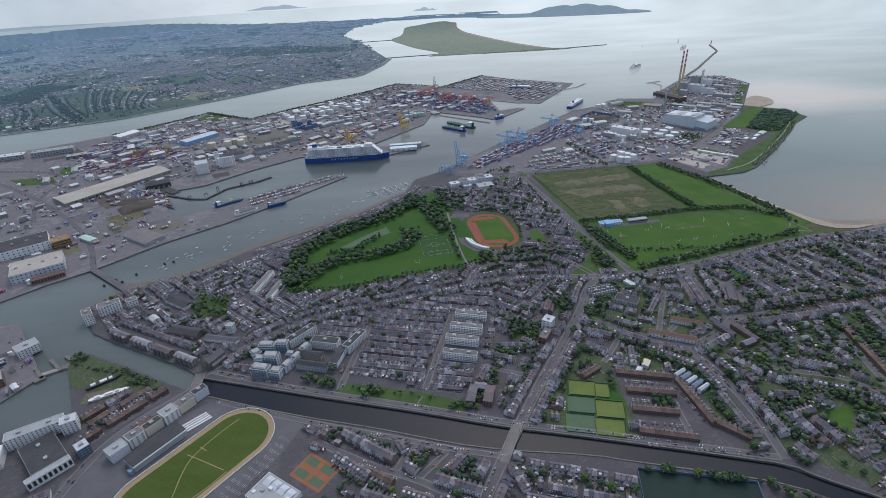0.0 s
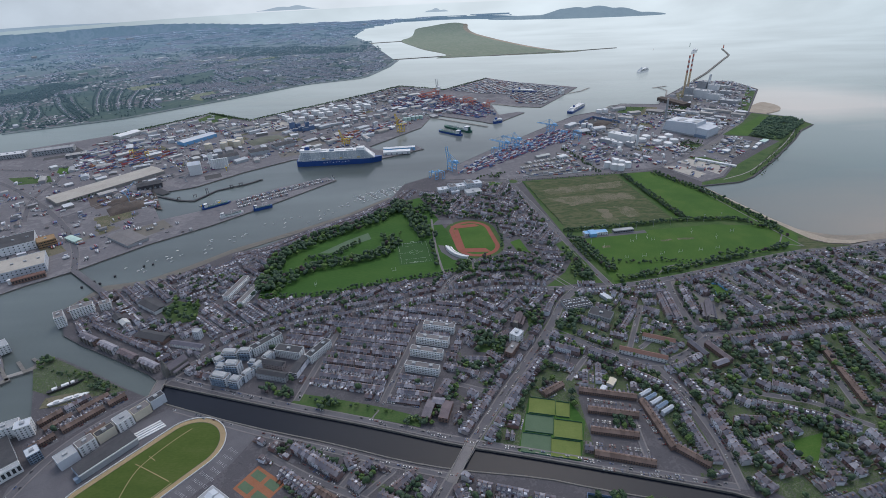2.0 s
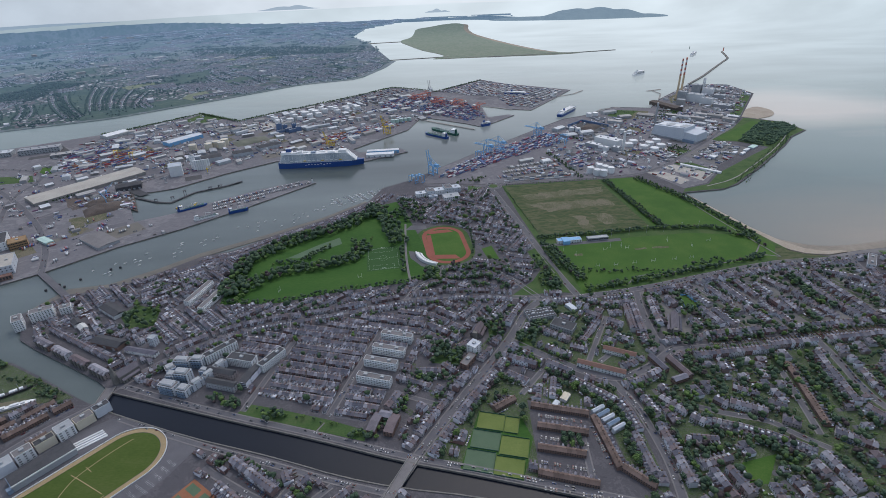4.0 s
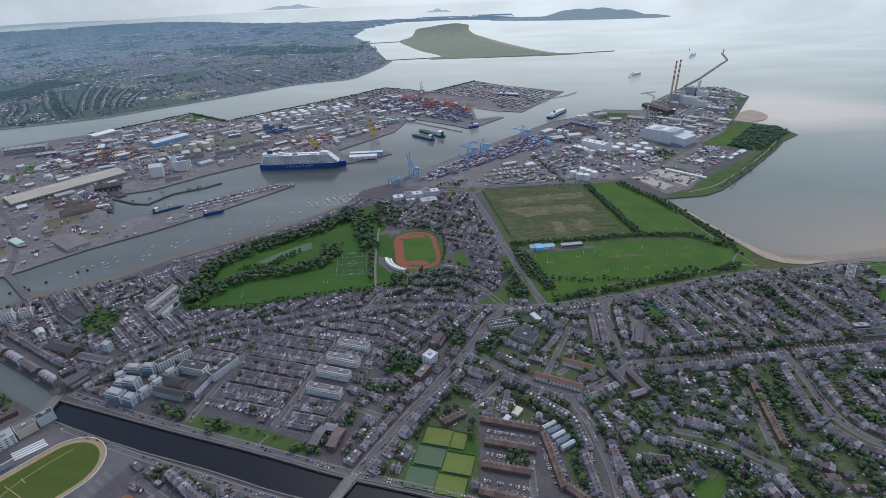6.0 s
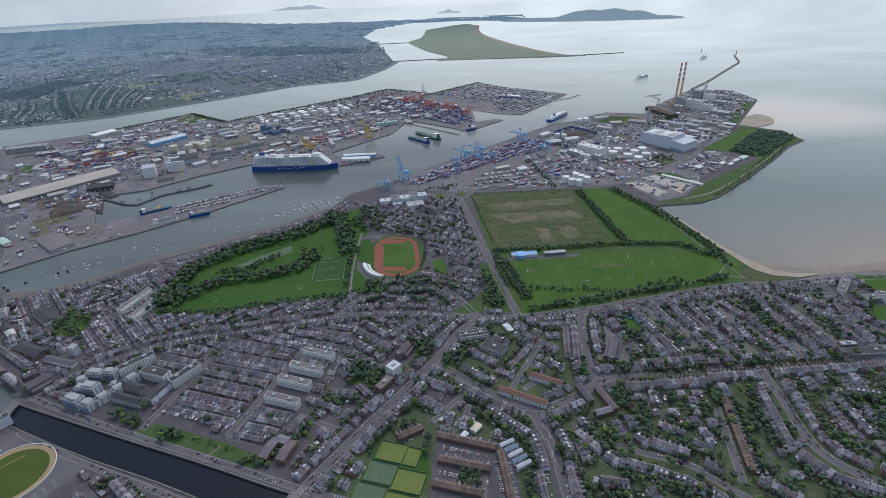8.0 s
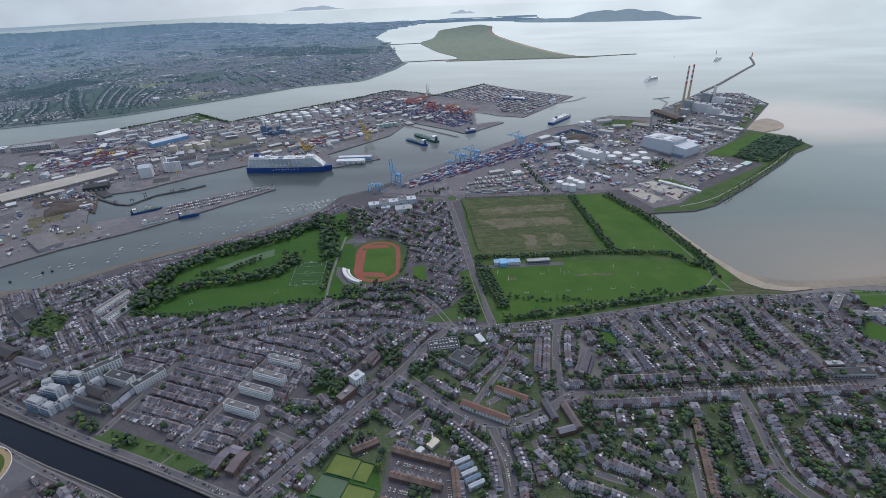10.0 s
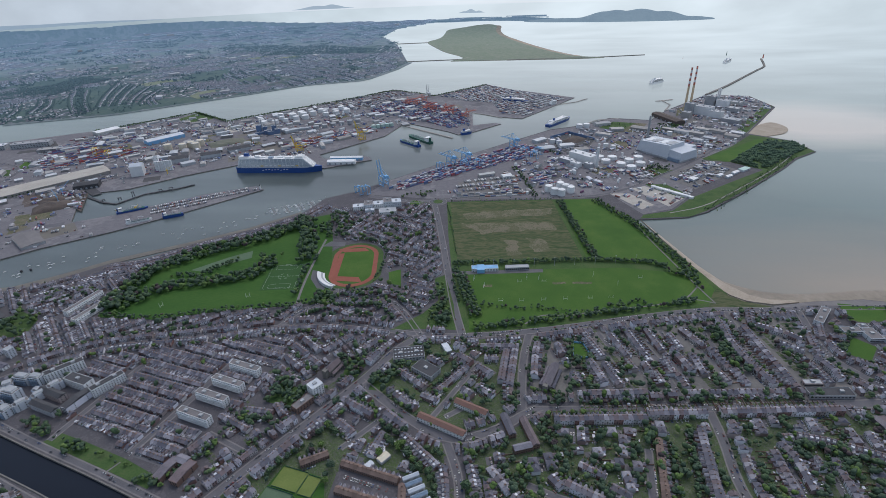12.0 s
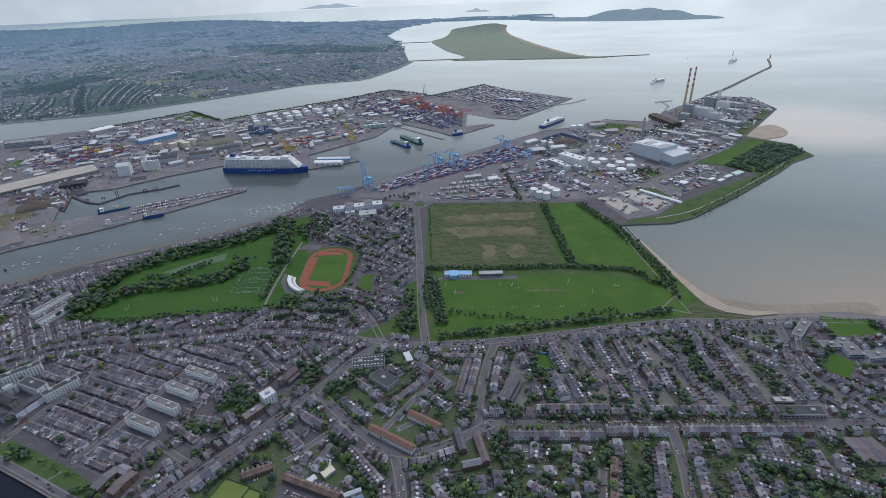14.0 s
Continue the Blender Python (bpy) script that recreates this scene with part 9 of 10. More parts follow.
# glazed halls and offices at the west end
for x, y, w, d, h, a in ((-1420, 1660, 110, 40, 14, 20), (-1290, 1700, 120, 36, 16, 24), (-1180, 1650, 60, 30, 10, 24), (-1480, 1600, 80, 36, 12, 20)):
    block("office_building", "pale curved office hall at the port's edge", x, y, w, d, h, a, "steel", "shed", 3, 14, (4, 1.8), "port offices")
for x, y, w, d, h, a, wm, rm in ((-805, 898, 88, 66, 18, 34, "clad", "pale"), (-905, 992, 104, 66, 18, 36, "white", "dark"), (-960, 940, 90, 40, 16, 40, "shed", "shed"), (-830, 1010, 34, 30, 16, 40, "timber", "timber")):
    block("event_hall", "large flat-roofed hall beside the river", x, y, w, d, h, a, wm, rm, 3, 12, (2.4, 2), "riverside halls")
block("station_front", "brick hall front with arched windows and tiled roof", -763, 862, 54, 12, 9, 34, "brick", "redtile", 1, 11, (2.4, 4.5), "riverside halls", 3)

stamped("parked_cars", [car_shape()], CARS + [(0, x, y, 0.1, a, 1) for x, y, a in STREET_CARS[60:]], [M["car"], M["glass"]], "cars parked along the streets", "cars")
first_car = None
for x, y, a in STREET_CARS[:60]:
    if first_car is None:
        first_car = thing("parked_car", "car parked at the kerb of a terrace", "car", x, y, 0.1, a, "cars parked in the streets")
        part("body", Shape().box(0, 0, 0.3, 4.3, 1.75, 0.65), M["car"], first_car)
        part("cabin", Shape().box(-0.2, 0, 0.95, 2.4, 1.55, 0.55, 0, 0, None, 0.82), M["glass"], first_car)
        for sx in (-1.35, 1.35):
            for sy in (-0.8, 0.8):
                part("wheel", Shape().box(sx, sy, 0, 0.62, 0.22, 0.62), M["dark"], first_car)
    else:
        copy_thing(first_car, pose(x, y, 0.1, 0, 0, a))
stamped("container_stacks", [container_shape(False)], VIVID, [M["bright"]], "bright red, blue, orange and white stacked containers", "containers")
stamped("containers", [container_shape(False)], BOXES[210:], [M["container"]], "stacked red, blue and grey shipping containers", "containers")
first_box = None
for _, x, y, z, a, _ in BOXES[:210]:
    if first_box is None:
        first_box = single("shipping_container", container_shape(True), M["container"], "stacked steel shipping container on the quay", "container", "", "containers on the south quay")
        first_box.matrix_basis = pose(x, y, z, 0, 0, a)
    else:
        copy_thing(first_box, pose(x, y, z, 0, 0, a))
stamped("trailers", [trailer_shape(), truck_shape(), container_shape(False)], TRAILERS, [M["trailer"]], "rows of parked freight trailers and lorries", "trailers")

# jetties and bridges
def deck(name, pts, width, label, z=0.2, thick=1.2, mat="conc", piles=0, kind="structure", category="jetty"):
    s = Shape()
    ribbon(s, pts, width / 2, -width / 2, z, thick)
    for x, y, a in (spaced(pts, piles) if piles else []):
        for off in (-0.4, 0.4):
            px, py = x - math.sin(radians(a)) * off * width, y + math.cos(radians(a)) * off * width
            s.cyl(px, py, -6, 0.5, z + 6 - thick, 6)
    return single(name, s, M[mat], label, category, kind)
deck("jetty_dry_dock", [(-721, 1278), (-648, 1245), (-605, 1238), (-573, 1306), (-505, 1349), (-474, 1382)], 7, "crooked dark timber jetty on piles", piles=12, mat="dark")
sheet("pavement_dry_dock", [(-866, 1398), (-800, 1345), (-712, 1284), (-696, 1302), (-786, 1366), (-848, 1414)], 0.18, 0.2, M["dark"], "dark floor of the old dry dock")
for x, y, w, h in ((-612, 1262, 9, 6), (-588, 1284, 7, 14), (-540, 1328, 10, 5), (-520, 1344, 12, 4), (-650, 1250, 8, 5)):
    ob = thing("jetty_tower", "dark timber and steel tower on the jetty", "jetty", x, y, 0.2, 33, "towers on the jetty")
    for sx in (-1, 1):
        for sy in (-1, 1):
            part("leg", Shape().beam((sx * w * 0.4, sy * 2.2, 0), (sx * w * 0.3, sy * 1.8, h), 0.7), M["dark"], ob)
    part("platform", Shape().box(0, 0, h, w, 5.4, 0.8), M["dark"], ob)
deck("jetty_oil", [(-22, 2010), (90, 1925), (190, 1850)], 9, "long concrete oil jetty", piles=14)
deck("jetty_ferry", [(225, 2195), (290, 2160), (345, 2118)], 6, "concrete ferry berth jetty", piles=14)
deck("jetty_east", [(560, 2330), (640, 2380), (690, 2440)], 8, "concrete ferry berth jetty", piles=14)
deck("jetty_power", [(960, 2232), (1000, 2330), (985, 2400)], 6, "slim power station jetty on piles", piles=14)
deck("jetty_power_head", [(960, 2390), (1030, 2420)], 10, "head of the power station jetty", piles=14)
deck("jetty_tern", [(640, 2025), (690, 2090), (770, 2110)], 6, "low timber jetty on piles", piles=14)
deck("jetty_lock", [(-597, 584), (-567, 602)], 8, "lock gates between the basin and the river", 0.4, 3)
deck("bridge_toll", [(-695, 892), (-640, 850), (-584, 807)], 12, "low grey toll bridge over the river", 1.5, 2, "road", 18, category="bridge")


def stone_bridge(x0, y0, x1, y1, width, label):
    ob = thing("bridge", label, "bridge")
    s = Shape()
    n = 10
    line = [(x0 + (x1 - x0) * k / n, y0 + (y1 - y0) * k / n) for k in range(n + 1)]
    vs, a, b = [], offset_line(line, width / 2), offset_line(line, -width / 2)
    for p in (a, b):
        vs += [(x, y, 0.35 + 1.1 * math.sin(math.pi * k / n)) for k, (x, y) in enumerate(p)]
        vs += [(x, y, -4 + 3.2 * math.sin(math.pi * k / n)) for k, (x, y) in enumerate(p)]
    m = n + 1
    fs = []
    for k in range(n):
        fs += [(k, 2 * m + k, 2 * m + k + 1, k + 1), (k, k + 1, m + k + 1, m + k), (2 * m + k, 3 * m + k, 3 * m + k + 1, 2 * m + k + 1), (m + k, m + k + 1, 3 * m + k + 1, 3 * m + k)]
    part("deck", s.add(vs, fs), M["pave"], ob)
    for side in (a, b):
        p = Shape()
        for k in range(n):
            z = 0.35 + 1.1 * math.sin(math.pi * (k + 0.5) / n)
            (xa, ya), (xb, yb) = side[k], side[k + 1]
            p.box((xa + xb) / 2, (ya + yb) / 2, z - 0.3, math.hypot(xb - xa, yb - ya) + 0.1, 0.6, 1.4, math.degrees(math.atan2(yb - ya, xb - xa)))
        part("parapet", p, M["conc"], ob)
stone_bridge(58, 398, 84, 456, 12, "arched stone road bridge over the canal")
stone_bridge(-350, 526, -356, 572, 13, "stone road bridge at the canal mouth")
# quay walls and canal coping
for pts in (BANK_N[:12], BANK_S[:11]):
    s = Shape()
    ribbon(s, smoothed(pts, 1), 0.8, -0.8, 0.9, 3)
    single("canal_wall", s, M["stone"], "stone coping wall along the canal", "wall", "structure")


# ---- ships and boats ----
def ferry(x, y, ang, L, B, hullmat, label, tall=5):
    ob = thing("ferry", label, "ship", x, y, -2.5, ang)
    s, vs = Shape(), []
    for z, k in ((0, 0.9), (9, 1.0)):
        pts = [(-0.5, 0.42), (-0.42, 0.5), (0.2, 0.5), (0.38, 0.36), (0.46, 0.16), (0.5, 0.0)]
        ring_pts = [(u * L * (0.97 if z == 0 else 1), w * B * k, z) for u, w in pts] + [(u * L * (0.97 if z == 0 else 1), -w * B * k, z) for u, w in pts[-2::-1]]
        vs += ring_pts
    n = len(vs) // 2
    s.add(vs, [(k, n + k, n + (k + 1) % n, (k + 1) % n) for k in range(n)] + [tuple(range(n, 2 * n))])
    part("hull", s, M[hullmat], ob)
    for k in range(tall):
        deck_part = part("deck", Shape().box(-0.05 * L + k * 1.2, 0, 9 + 2.8 * k, L * (0.78 - 0.07 * k), B * (0.94 - 0.04 * k), 2.5), M["white"], ob)
        part("window_band", Shape().box(-0.05 * L + k * 1.2, 0, 9.9 + 2.8 * k, L * (0.76 - 0.07 * k), B * (0.945 - 0.04 * k), 0.9), M["glass"], deck_part)
    top = 9 + 2.8 * tall
    part("funnel", Shape().box(-0.22 * L, 0, top, 8, 6, 7, 0, 0, None, 0.8), M[hullmat], ob)
    part("mast", Shape().cyl(0.2 * L, 0, top, 0.5, 9, 6), M["white"], ob)
    part("bridge", Shape().box(0.24 * L, 0, top - 2.8, 9, B * 0.98, 3), M["white"], ob)


def tanker(x, y, ang, L, B, hullmat, label):
    ob = thing("tanker", label, "ship", x, y, -2.5, ang)
    s, vs = Shape(), []
    for z, k in ((0, 0.92), (7, 1.0)):
        pts = [(-0.5, 0.35), (-0.42, 0.5), (0.32, 0.5), (0.44, 0.3), (0.5, 0.0)]
        vs += [(u * L, w * B * k, z) for u, w in pts] + [(u * L, -w * B * k, z) for u, w in pts[-2::-1]]
    n = len(vs) // 2
    s.add(vs, [(k, n + k, n + (k + 1) % n, (k + 1) % n) for k in range(n)] + [tuple(range(n, 2 * n))])
    part("hull", s, M[hullmat], ob)
    part("deck_plating", Shape().box(0, 0, 7.02, L * 0.8, B * 0.9, 0.25), M["green_deck"], ob)
    house = part("bridge_house", Shape().box(-0.36 * L, 0, 7.2, L * 0.12, B * 0.8, 3 + L * 0.075), M["white"], ob)
    part("bridge_window", Shape().box(-0.36 * L, 0, 6.4 + 2 + L * 0.075, L * 0.121, B * 0.805, 1.2), M["glass"], house)
    part("funnel", Shape().box(-0.45 * L, 0, 7.2, L * 0.05, B * 0.25, 3 + L * 0.08, 0, 0, None, 0.8), M[hullmat], ob)
    for k in range(3):
        part("pipe_run", Shape().box(0.02 * L, (k - 1) * 2.5, 7.4, L * 0.6, 0.6, 1.2), M["steel"], ob)
    part("manifold_crane", Shape().beam((0, 0, 7), (0, 0, 16), 0.8).beam((0, 0, 16), (12, 0, 14), 0.6), M["white"], ob)


ferry(553, 2055, 55, 150, 24, "hull", "white and navy freight ferry under way", 3)
ferry(392, 2397, -20, 112, 22, "hull", "navy freight ferry at its berth", 2)
ferry(1042, 2772, 40, 96, 20, "white", "white passenger ferry under way", 4)
ferry(1526, 3325, 56, 110, 20, "white", "white passenger ferry coming in from the bay", 4)
ferry(545, 2335, 50, 40, 14, "white", "white harbour vessel at the ferry quay", 3)
ferry(232, 1900, 30, 40, 12, "hull", "small blue tug at the quay", 2)
tanker(56, 1782, 140, 104, 18, "hull", "blue coastal tanker at the oil jetty")
tanker(82, 1828, 136, 130, 22, "green_deck", "dark green tanker at the oil jetty")
tanker(-530, 1200, 38, 70, 13, "hull", "blue dredger moored at the pier")
tanker(-468, 1140, 36, 56, 9, "white", "white sailing-rigged vessel at the quay")
tanker(-405, 1178, 30, 46, 9, "hull", "blue barge moored at the quay")
def laid_up(x, y, ang, L, B, hullmat, label, masts):
    """An old vessel ashore: hull, deck, cabins and stump masts."""
    ob = thing("old_vessel", label, "ship", x, y, 0.1, ang, "vessels in the boatyard")
    pts = [(-0.5, 0.2), (-0.44, 0.42), (0.25, 0.5), (0.42, 0.3), (0.5, 0.0)]
    ring_of = lambda k, z: [(u * L * (0.94 if z < 1 else 1), v * B * k, z) for u, v in pts] + [(u * L * (0.94 if z < 1 else 1), -v * B * k, z) for u, v in pts[-2::-1]]
    vs = ring_of(0.6, 0) + ring_of(1.0, 3.6)
    n = len(vs) // 2
    part("hull", Shape().add(vs, [(k, n + k, n + (k + 1) % n, (k + 1) % n) for k in range(n)] + [tuple(range(n, 2 * n))]), M[hullmat], ob)
    for px, pw in ((-0.28, 0.14), (0.0, 0.2), (0.2, 0.1)):
        part("cabin", Shape().box(px * L, 0, 3.62, pw * L, B * 0.55, 2.0), M["white"], ob)
    for k in range(masts):
        part("mast", Shape().cyl((-0.2 + 0.35 * k) * L, 0, 3.6, 0.25, 10, 6), M["steel"], ob)
laid_up(-490, 562, 38, 46, 8, "dark", "black old lightship ashore in the boatyard", 2)
laid_up(-468, 536, 28, 50, 7, "white", "long white barge laid up in the boatyard", 0)
sheet("pavement_boatyard", [(-505, 540), (-470, 552), (-436, 545), (-450, 530), (-500, 520)], 0.2, 0.2, M["bare"], "bare sandy yard of the boatyard")


def boat_thing(x, y, ang, size, mastly, group):
    ob = thing("boat", "small white moored boat", "boat", x, y, -2.5, ang, group)
    s = Shape().add([(-4, -1.1, 0.9), (1.5, -1.2, 0.9), (4, 0, 1.1), (1.5, 1.2, 0.9), (-4, 1.1, 0.9), (-3.8, -0.7, -0.2), (1.2, -0.7, -0.2), (3, 0, -0.2), (1.2, 0.7, -0.2), (-3.8, 0.7, -0.2)],
                    [(0, 1, 2, 3, 4), (5, 6, 1, 0), (6, 7, 2, 1), (7, 8, 3, 2), (8, 9, 4, 3), (9, 5, 0, 4)])
    part("hull", s, M["white"], ob)
    part("cabin", Shape().box(-0.4, 0, 0.9, 3.2, 1.5, 0.9, 0, 0, None, 0.8), M["white"], ob)
    if mastly:
        part("mast", Shape().cyl(0.6, 0, 0.9, 0.09, 10, 5), M["steel"], ob)
    ob.matrix_basis = pose(x, y, -2.5, 0, 0, ang) @ Matrix.Diagonal((size, size, size, 1))
    return ob


boatrng = random.Random(21)
motor, sail = boat_thing(-468, 1016, 40, 1.0, False, "boats moored in the river"), boat_thing(-400, 1040, 40, 1.0, True, "boats moored in the river")
for k in range(46):
    f = boatrng.random()
    x = -590 + 470 * f + boatrng.uniform(-22, 22)
    y = 868 + 372 * f + boatrng.uniform(-15, 40)
    copy_thing(motor if boatrng.random() < 0.6 else sail, pose(x, y, -2.5, 0, 0, boatrng.uniform(20, 70))).matrix_basis = pose(x, y, -2.5, 0, 0, boatrng.uniform(20, 70)) @ Matrix.Diagonal((0.85, 0.85, 0.85, 1))
for x, y in ((-640, 830), (-628, 850), (-612, 842), (-598, 868), (-560, 905), (-545, 912)):
    ob = thing("mooring_buoy", "dark mooring dolphin in the river", "buoy", x, y, -3, 0, "mooring dolphins")
    part("pile", Shape().cyl(0, 0, 0, 2.2, 4.5, 8), M["dark"], ob)
for k in range(5):
    px, py = -165 + k * 27, 1222 + k * 15
    deck("pontoon", [(px - 16, py + 22), (px + 10, py - 14)], 2.2, "floating marina pontoon", -1.9, 0.6, "pave")
    for j in range(9):
        if boatrng.random() < 0.25:
            continue
        bx, by = px - 16 + 26 * j / 8 + boatrng.uniform(-1, 1), py + 22 - 36 * j / 8
        for sd in (-1, 1):
            qx, qy = bx + sd * 5.6 + boatrng.uniform(-1, 1), by + sd * 4.0 + boatrng.uniform(-1, 1)
            berth = pose(qx, qy, -2.5, 0, 0, 36 + 180 * (sd < 0) + boatrng.uniform(-8, 8))
            copy_thing(sail if boatrng.random() < 0.5 else motor, berth).matrix_basis = berth @ Matrix.Diagonal((*[boatrng.uniform(0.6, 1.05)] * 3, 1))


def light_tower(x, y, z, h, r, mat, label):
    ob = thing("lighthouse", label, "lighthouse", x, y, z)
    part("tower", Shape().cyl(0, 0, 0, r, h, 14, 0, r * 0.7), M[mat], ob)
    part("gallery", Shape().cyl(0, 0, h, r * 0.95, 0.8, 14), M[mat], ob)
    part("lantern", Shape().cyl(0, 0, h + 0.8, r * 0.5, 3, 10, 0, r * 0.5, None, 1.6), M["glass"], ob)
light_tower(1748, 3436, 2, 18, 3.6, "red", "red tapering lighthouse at the end of the sea wall")
light_tower(1601, 3579, -2, 18, 2.0, "green_deck", "green harbour lighthouse standing in the water")
light_tower(-268, 1360, 0, 8, 2.5, "white", "small white pier-head light")
light_tower(1330, 3470, -2, 8, 1.2, "red", "red channel beacon in the water")

# ---- the far shore ----
farrng = random.Random(31)
FAR_H, FAR_T = [], []
far_house = Shape().add([(-5.7, -4, 0), (5.7, -4, 0), (5.7, 4, 0), (-5.7, 4, 0), (-5.7, -4, 5.4), (5.7, -4, 5.4), (5.7, 4, 5.4), (-5.7, 4, 5.4)], [(0, 1, 5, 4), (1, 2, 6, 5), (2, 3, 7, 6), (3, 0, 4, 7)])
far_house.add([(-5.9, -4.3, 5.3), (5.9, -4.3, 5.3), (5.9, 4.3, 5.3), (-5.9, 4.3, 5.3), (-5.9, 0, 8), (5.9, 0, 8)], [(0, 1, 5, 4), (2, 3, 4, 5), (1, 2, 5), (3, 0, 4)], 1)
far_hall = Shape().box(0, 0, 0, 34, 18, 8, 0, 2)
clump = Shape().add([(4.2, 0, 3.6), (1.2, 4.0, 4.2), (-3.6, 2.2, 3.4), (-3.2, -2.8, 4.0), (1.4, -4.1, 3.5), (0.3, 0.2, 8.2), (0, 0, 0.4)],
                    [(0, 1, 5), (1, 2, 5), (2, 3, 5), (3, 4, 5), (4, 0, 5), (1, 0, 6), (2, 1, 6), (3, 2, 6), (4, 3, 6), (0, 4, 6)])


def far_put(rows, kind, x, y, turn, size):
    """A house or tree of the far shore, on the rising ground where that begins."""
    d = math.hypot(x - MID[0], y - MID[1])
    px, py, pz = far(x, y, 12 * max(0, min(1, (d - 4300) / 300)))
    rows.append((kind, px, py, pz, turn, size * (math.hypot(px - MID[0], py - MID[1]) / d)))


WOODS = [[(-2344, 2588), (-2203, 2811), (-2235, 3017), (-1971, 2972), (-1991, 2774), (-1967, 2516), (-2163, 2414)], [(-2062, 2807), (-2018, 2806), (-1470, 2171), (-1512, 2171)],
         [(-1933, 4196), (-1662, 4290), (-1013, 4280), (-605, 4055), (-722, 3869), (-1211, 3833), (-1759, 3882)]]


def wooded(x, y):
    """Belts of trees wind between the housing estates."""
    return noise.noise(Vector((x * 0.0024, y * 0.0024, 3.0))) < -0.16 or abs(noise.noise(Vector((x * 0.0016, y * 0.0016, 7.0)))) < 0.045


filled = set()      # cells of 13 m that hold a house
LANES = [(-1958, 2317, -1791, 2093), (-1927, 2424, -1745, 2160), (-1888, 2435, -1705, 2174), (-1918, 2625, -1524, 2171), (-1858, 2643, -1473, 2186), (-1821, 2846, -1494, 2279),
         (-1742, 2808, -1456, 2289), (-1674, 2792, -1416, 2304), (-1566, 2736, -1376, 2319), (-1449, 2668, -1319, 2330)]
for k, (ax, ay, bx, by) in enumerate(LANES):        # long rows that run down to the shore road, hedges between them
    lane = math.degrees(math.atan2(by - ay, bx - ax))
    c, sn, whole_lane = math.cos(radians(lane)), math.sin(radians(lane)), math.hypot(bx - ax, by - ay)
    for j in range(int(whole_lane / 11)):
        u = 11 * j
        v = (-1) ** (k > 2) * 14 * math.sin(math.pi * u / whole_lane)
        if farrng.random() < 0.8:
            far_put(FAR_H, 0, ax + c * u - sn * v, ay + sn * u + c * v, lane + farrng.choice((0, 0, 90)), farrng.uniform(0.62, 0.9))
        for off in (-15, 16):
            if farrng.random() < (1.0 if (k % 2 == 0) == (off > 0) else 0.5):
                far_put(FAR_T, 0, ax + c * u - sn * (v + off), ay + sn * u + c * (v + off), farrng.uniform(0, 360), farrng.uniform(0.7, 1.3))
for k in range(420):
    x, y = farrng.uniform(-1985, -1300), farrng.uniform(2050, 2870)
    far_put(FAR_T, 0, x, y, farrng.uniform(0, 360), farrng.uniform(0.6, 1.2)) if inside(NORTH, [x], [y])[0] else None
ROWED = [(-1810, 2050), (-1300, 2310), (-1430, 2690), (-1560, 2760), (-1700, 2815), (-1840, 2870), (-1975, 2630), (-1985, 2310)]
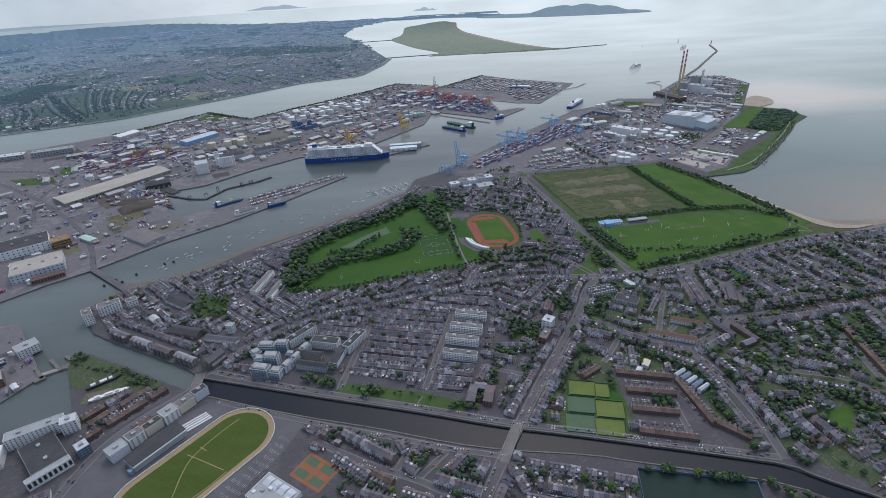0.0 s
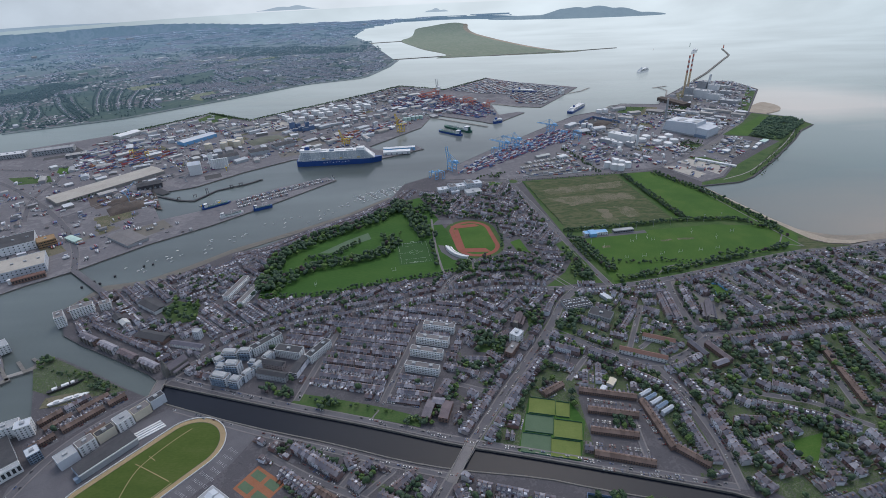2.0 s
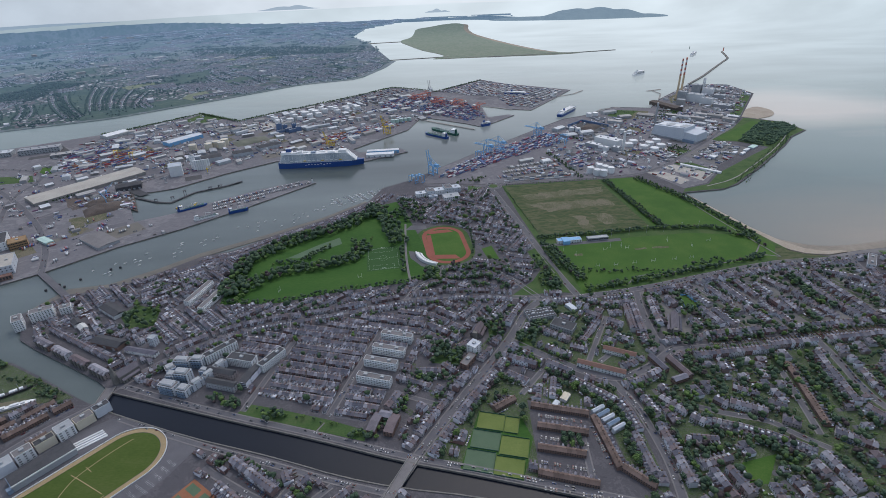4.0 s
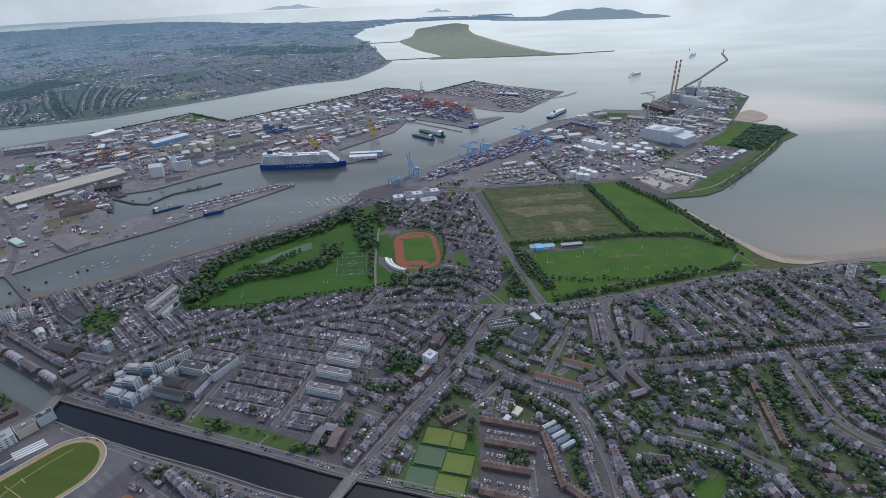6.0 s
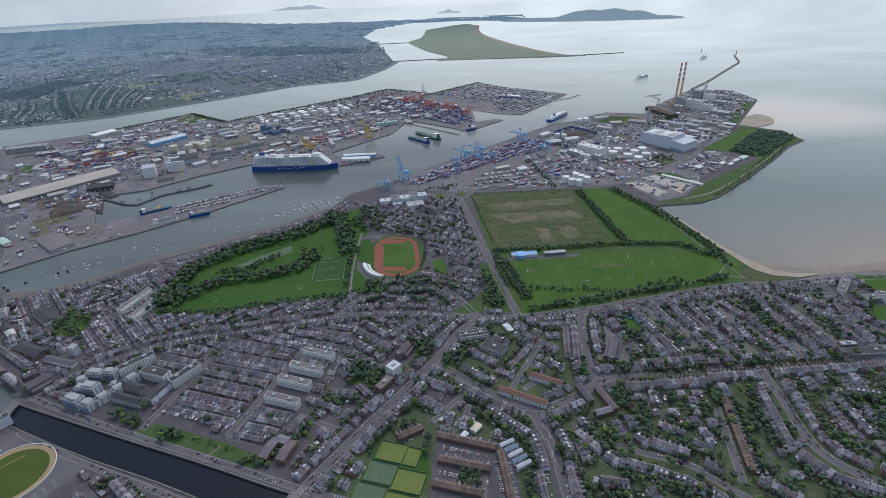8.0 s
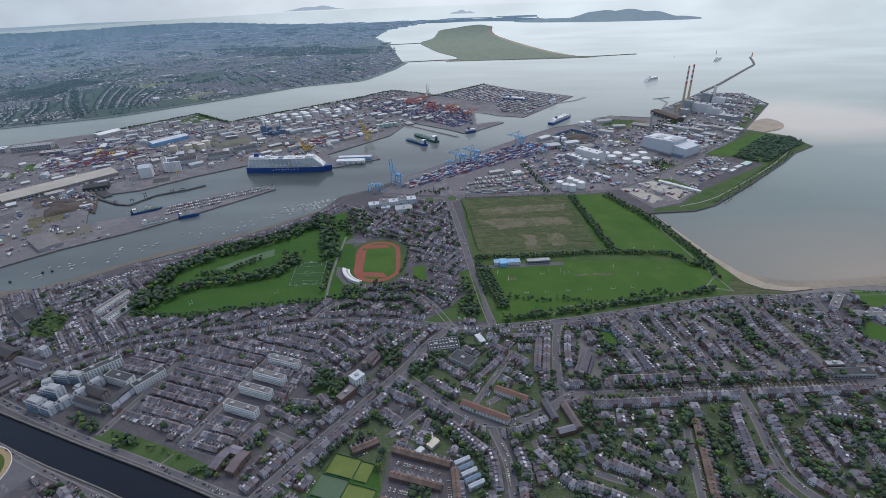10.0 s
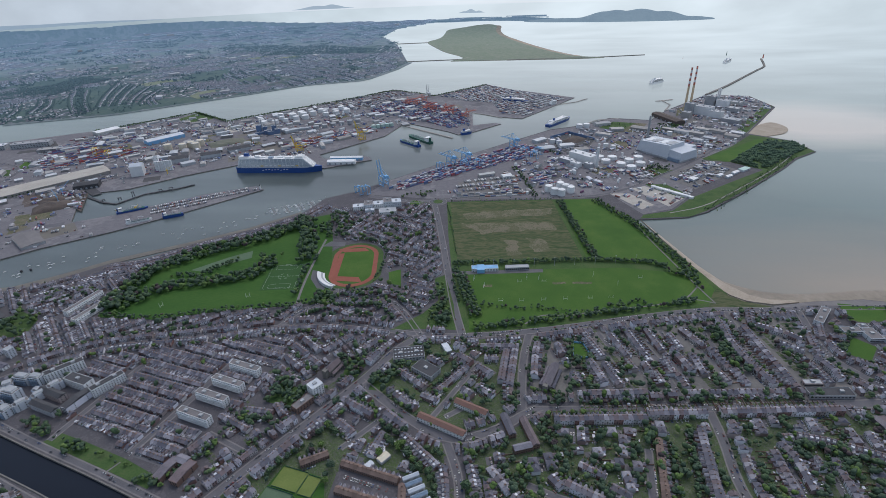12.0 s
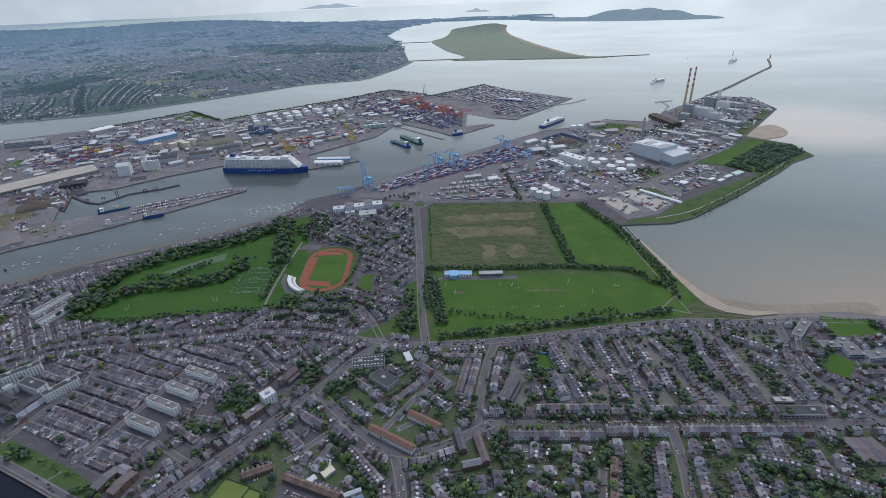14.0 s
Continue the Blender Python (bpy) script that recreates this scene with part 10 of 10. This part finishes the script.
for estate in range(3400):
    x, y = farrng.uniform(-5600, -280), farrng.uniform(1400, 6600)
    d = math.hypot(x - MID[0], y - MID[1])
    if not inside(NORTH, [x], [y])[0] or d > 6500 or wooded(x, y) or inside(ROWED, [x], [y])[0] or any(inside(wood, [x], [y])[0] for wood in WOODS) or d > 4300 and farrng.random() < 0.5:
        continue
    turn = 90 * round(2 * noise.noise(Vector((x * 0.0015, y * 0.0015, 9.0)))) + 50 + 25 * noise.noise(Vector((x * 0.001, y * 0.001, 5.0)))
    if farrng.random() < 0.07:
        far_put(FAR_H, 1, x, y, turn, farrng.uniform(0.7, 1.8))
        continue
    c, sn, bend = math.cos(radians(turn)), math.sin(radians(turn)), farrng.uniform(-0.0022, 0.0022)
    long, rows = farrng.randint(7, 15), farrng.randint(2, 4)
    for r in range(rows):       # streets of houses, back to back
        for k in range(long):
            u, v = 13.2 * k, (r // 2) * 62 + (r % 2) * 24
            v += bend * (u - 80) ** 2
            gx, gy = x + c * u - sn * v, y + sn * u + c * v
            cell = (int(gx // 13), int(gy // 13))
            if cell in filled or not inside(NORTH, [gx], [gy])[0] or inside(ROWED, [gx], [gy])[0]:
                continue
            filled.add(cell)
            far_put(FAR_H, 0, gx, gy, turn, farrng.uniform(0.85, 1.15))
            if farrng.random() < 0.8:
                off = farrng.uniform(10, 18) * (1 if r % 2 else -1)
                far_put(FAR_T, 0, gx - off * sn + farrng.uniform(-5, 5), gy + off * c, farrng.uniform(0, 360), farrng.uniform(0.55, 1.1))
for grove in range(6500):
    x, y = farrng.uniform(-5600, -280), farrng.uniform(1400, 6800)
    if math.hypot(x - MID[0], y - MID[1]) > 6100 or not inside(NORTH, [x], [y])[0] or inside(ROWED, [x], [y])[0]:
        continue
    if wooded(x, y):
        for k in range(5):
            far_put(FAR_T, 0, x + farrng.uniform(-26, 26), y + farrng.uniform(-26, 26), farrng.uniform(0, 360), farrng.uniform(0.8, 1.5))
    elif farrng.random() < 0.2:
        far_put(FAR_T, 0, x, y, farrng.uniform(0, 360), farrng.uniform(0.8, 1.5))
for wood in WOODS:
    xs, ys = [p[0] for p in wood], [p[1] for p in wood]
    for k in range(1700):
        x, y = farrng.uniform(min(xs), max(xs)), farrng.uniform(min(ys), max(ys))
        if inside(wood, [x], [y])[0]:
            far_put(FAR_T, 0, x, y, farrng.uniform(0, 360), farrng.uniform(0.9, 1.6))
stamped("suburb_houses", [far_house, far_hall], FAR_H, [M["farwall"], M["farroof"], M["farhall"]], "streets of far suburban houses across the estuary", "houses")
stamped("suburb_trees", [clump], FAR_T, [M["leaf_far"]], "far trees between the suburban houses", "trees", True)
plant()
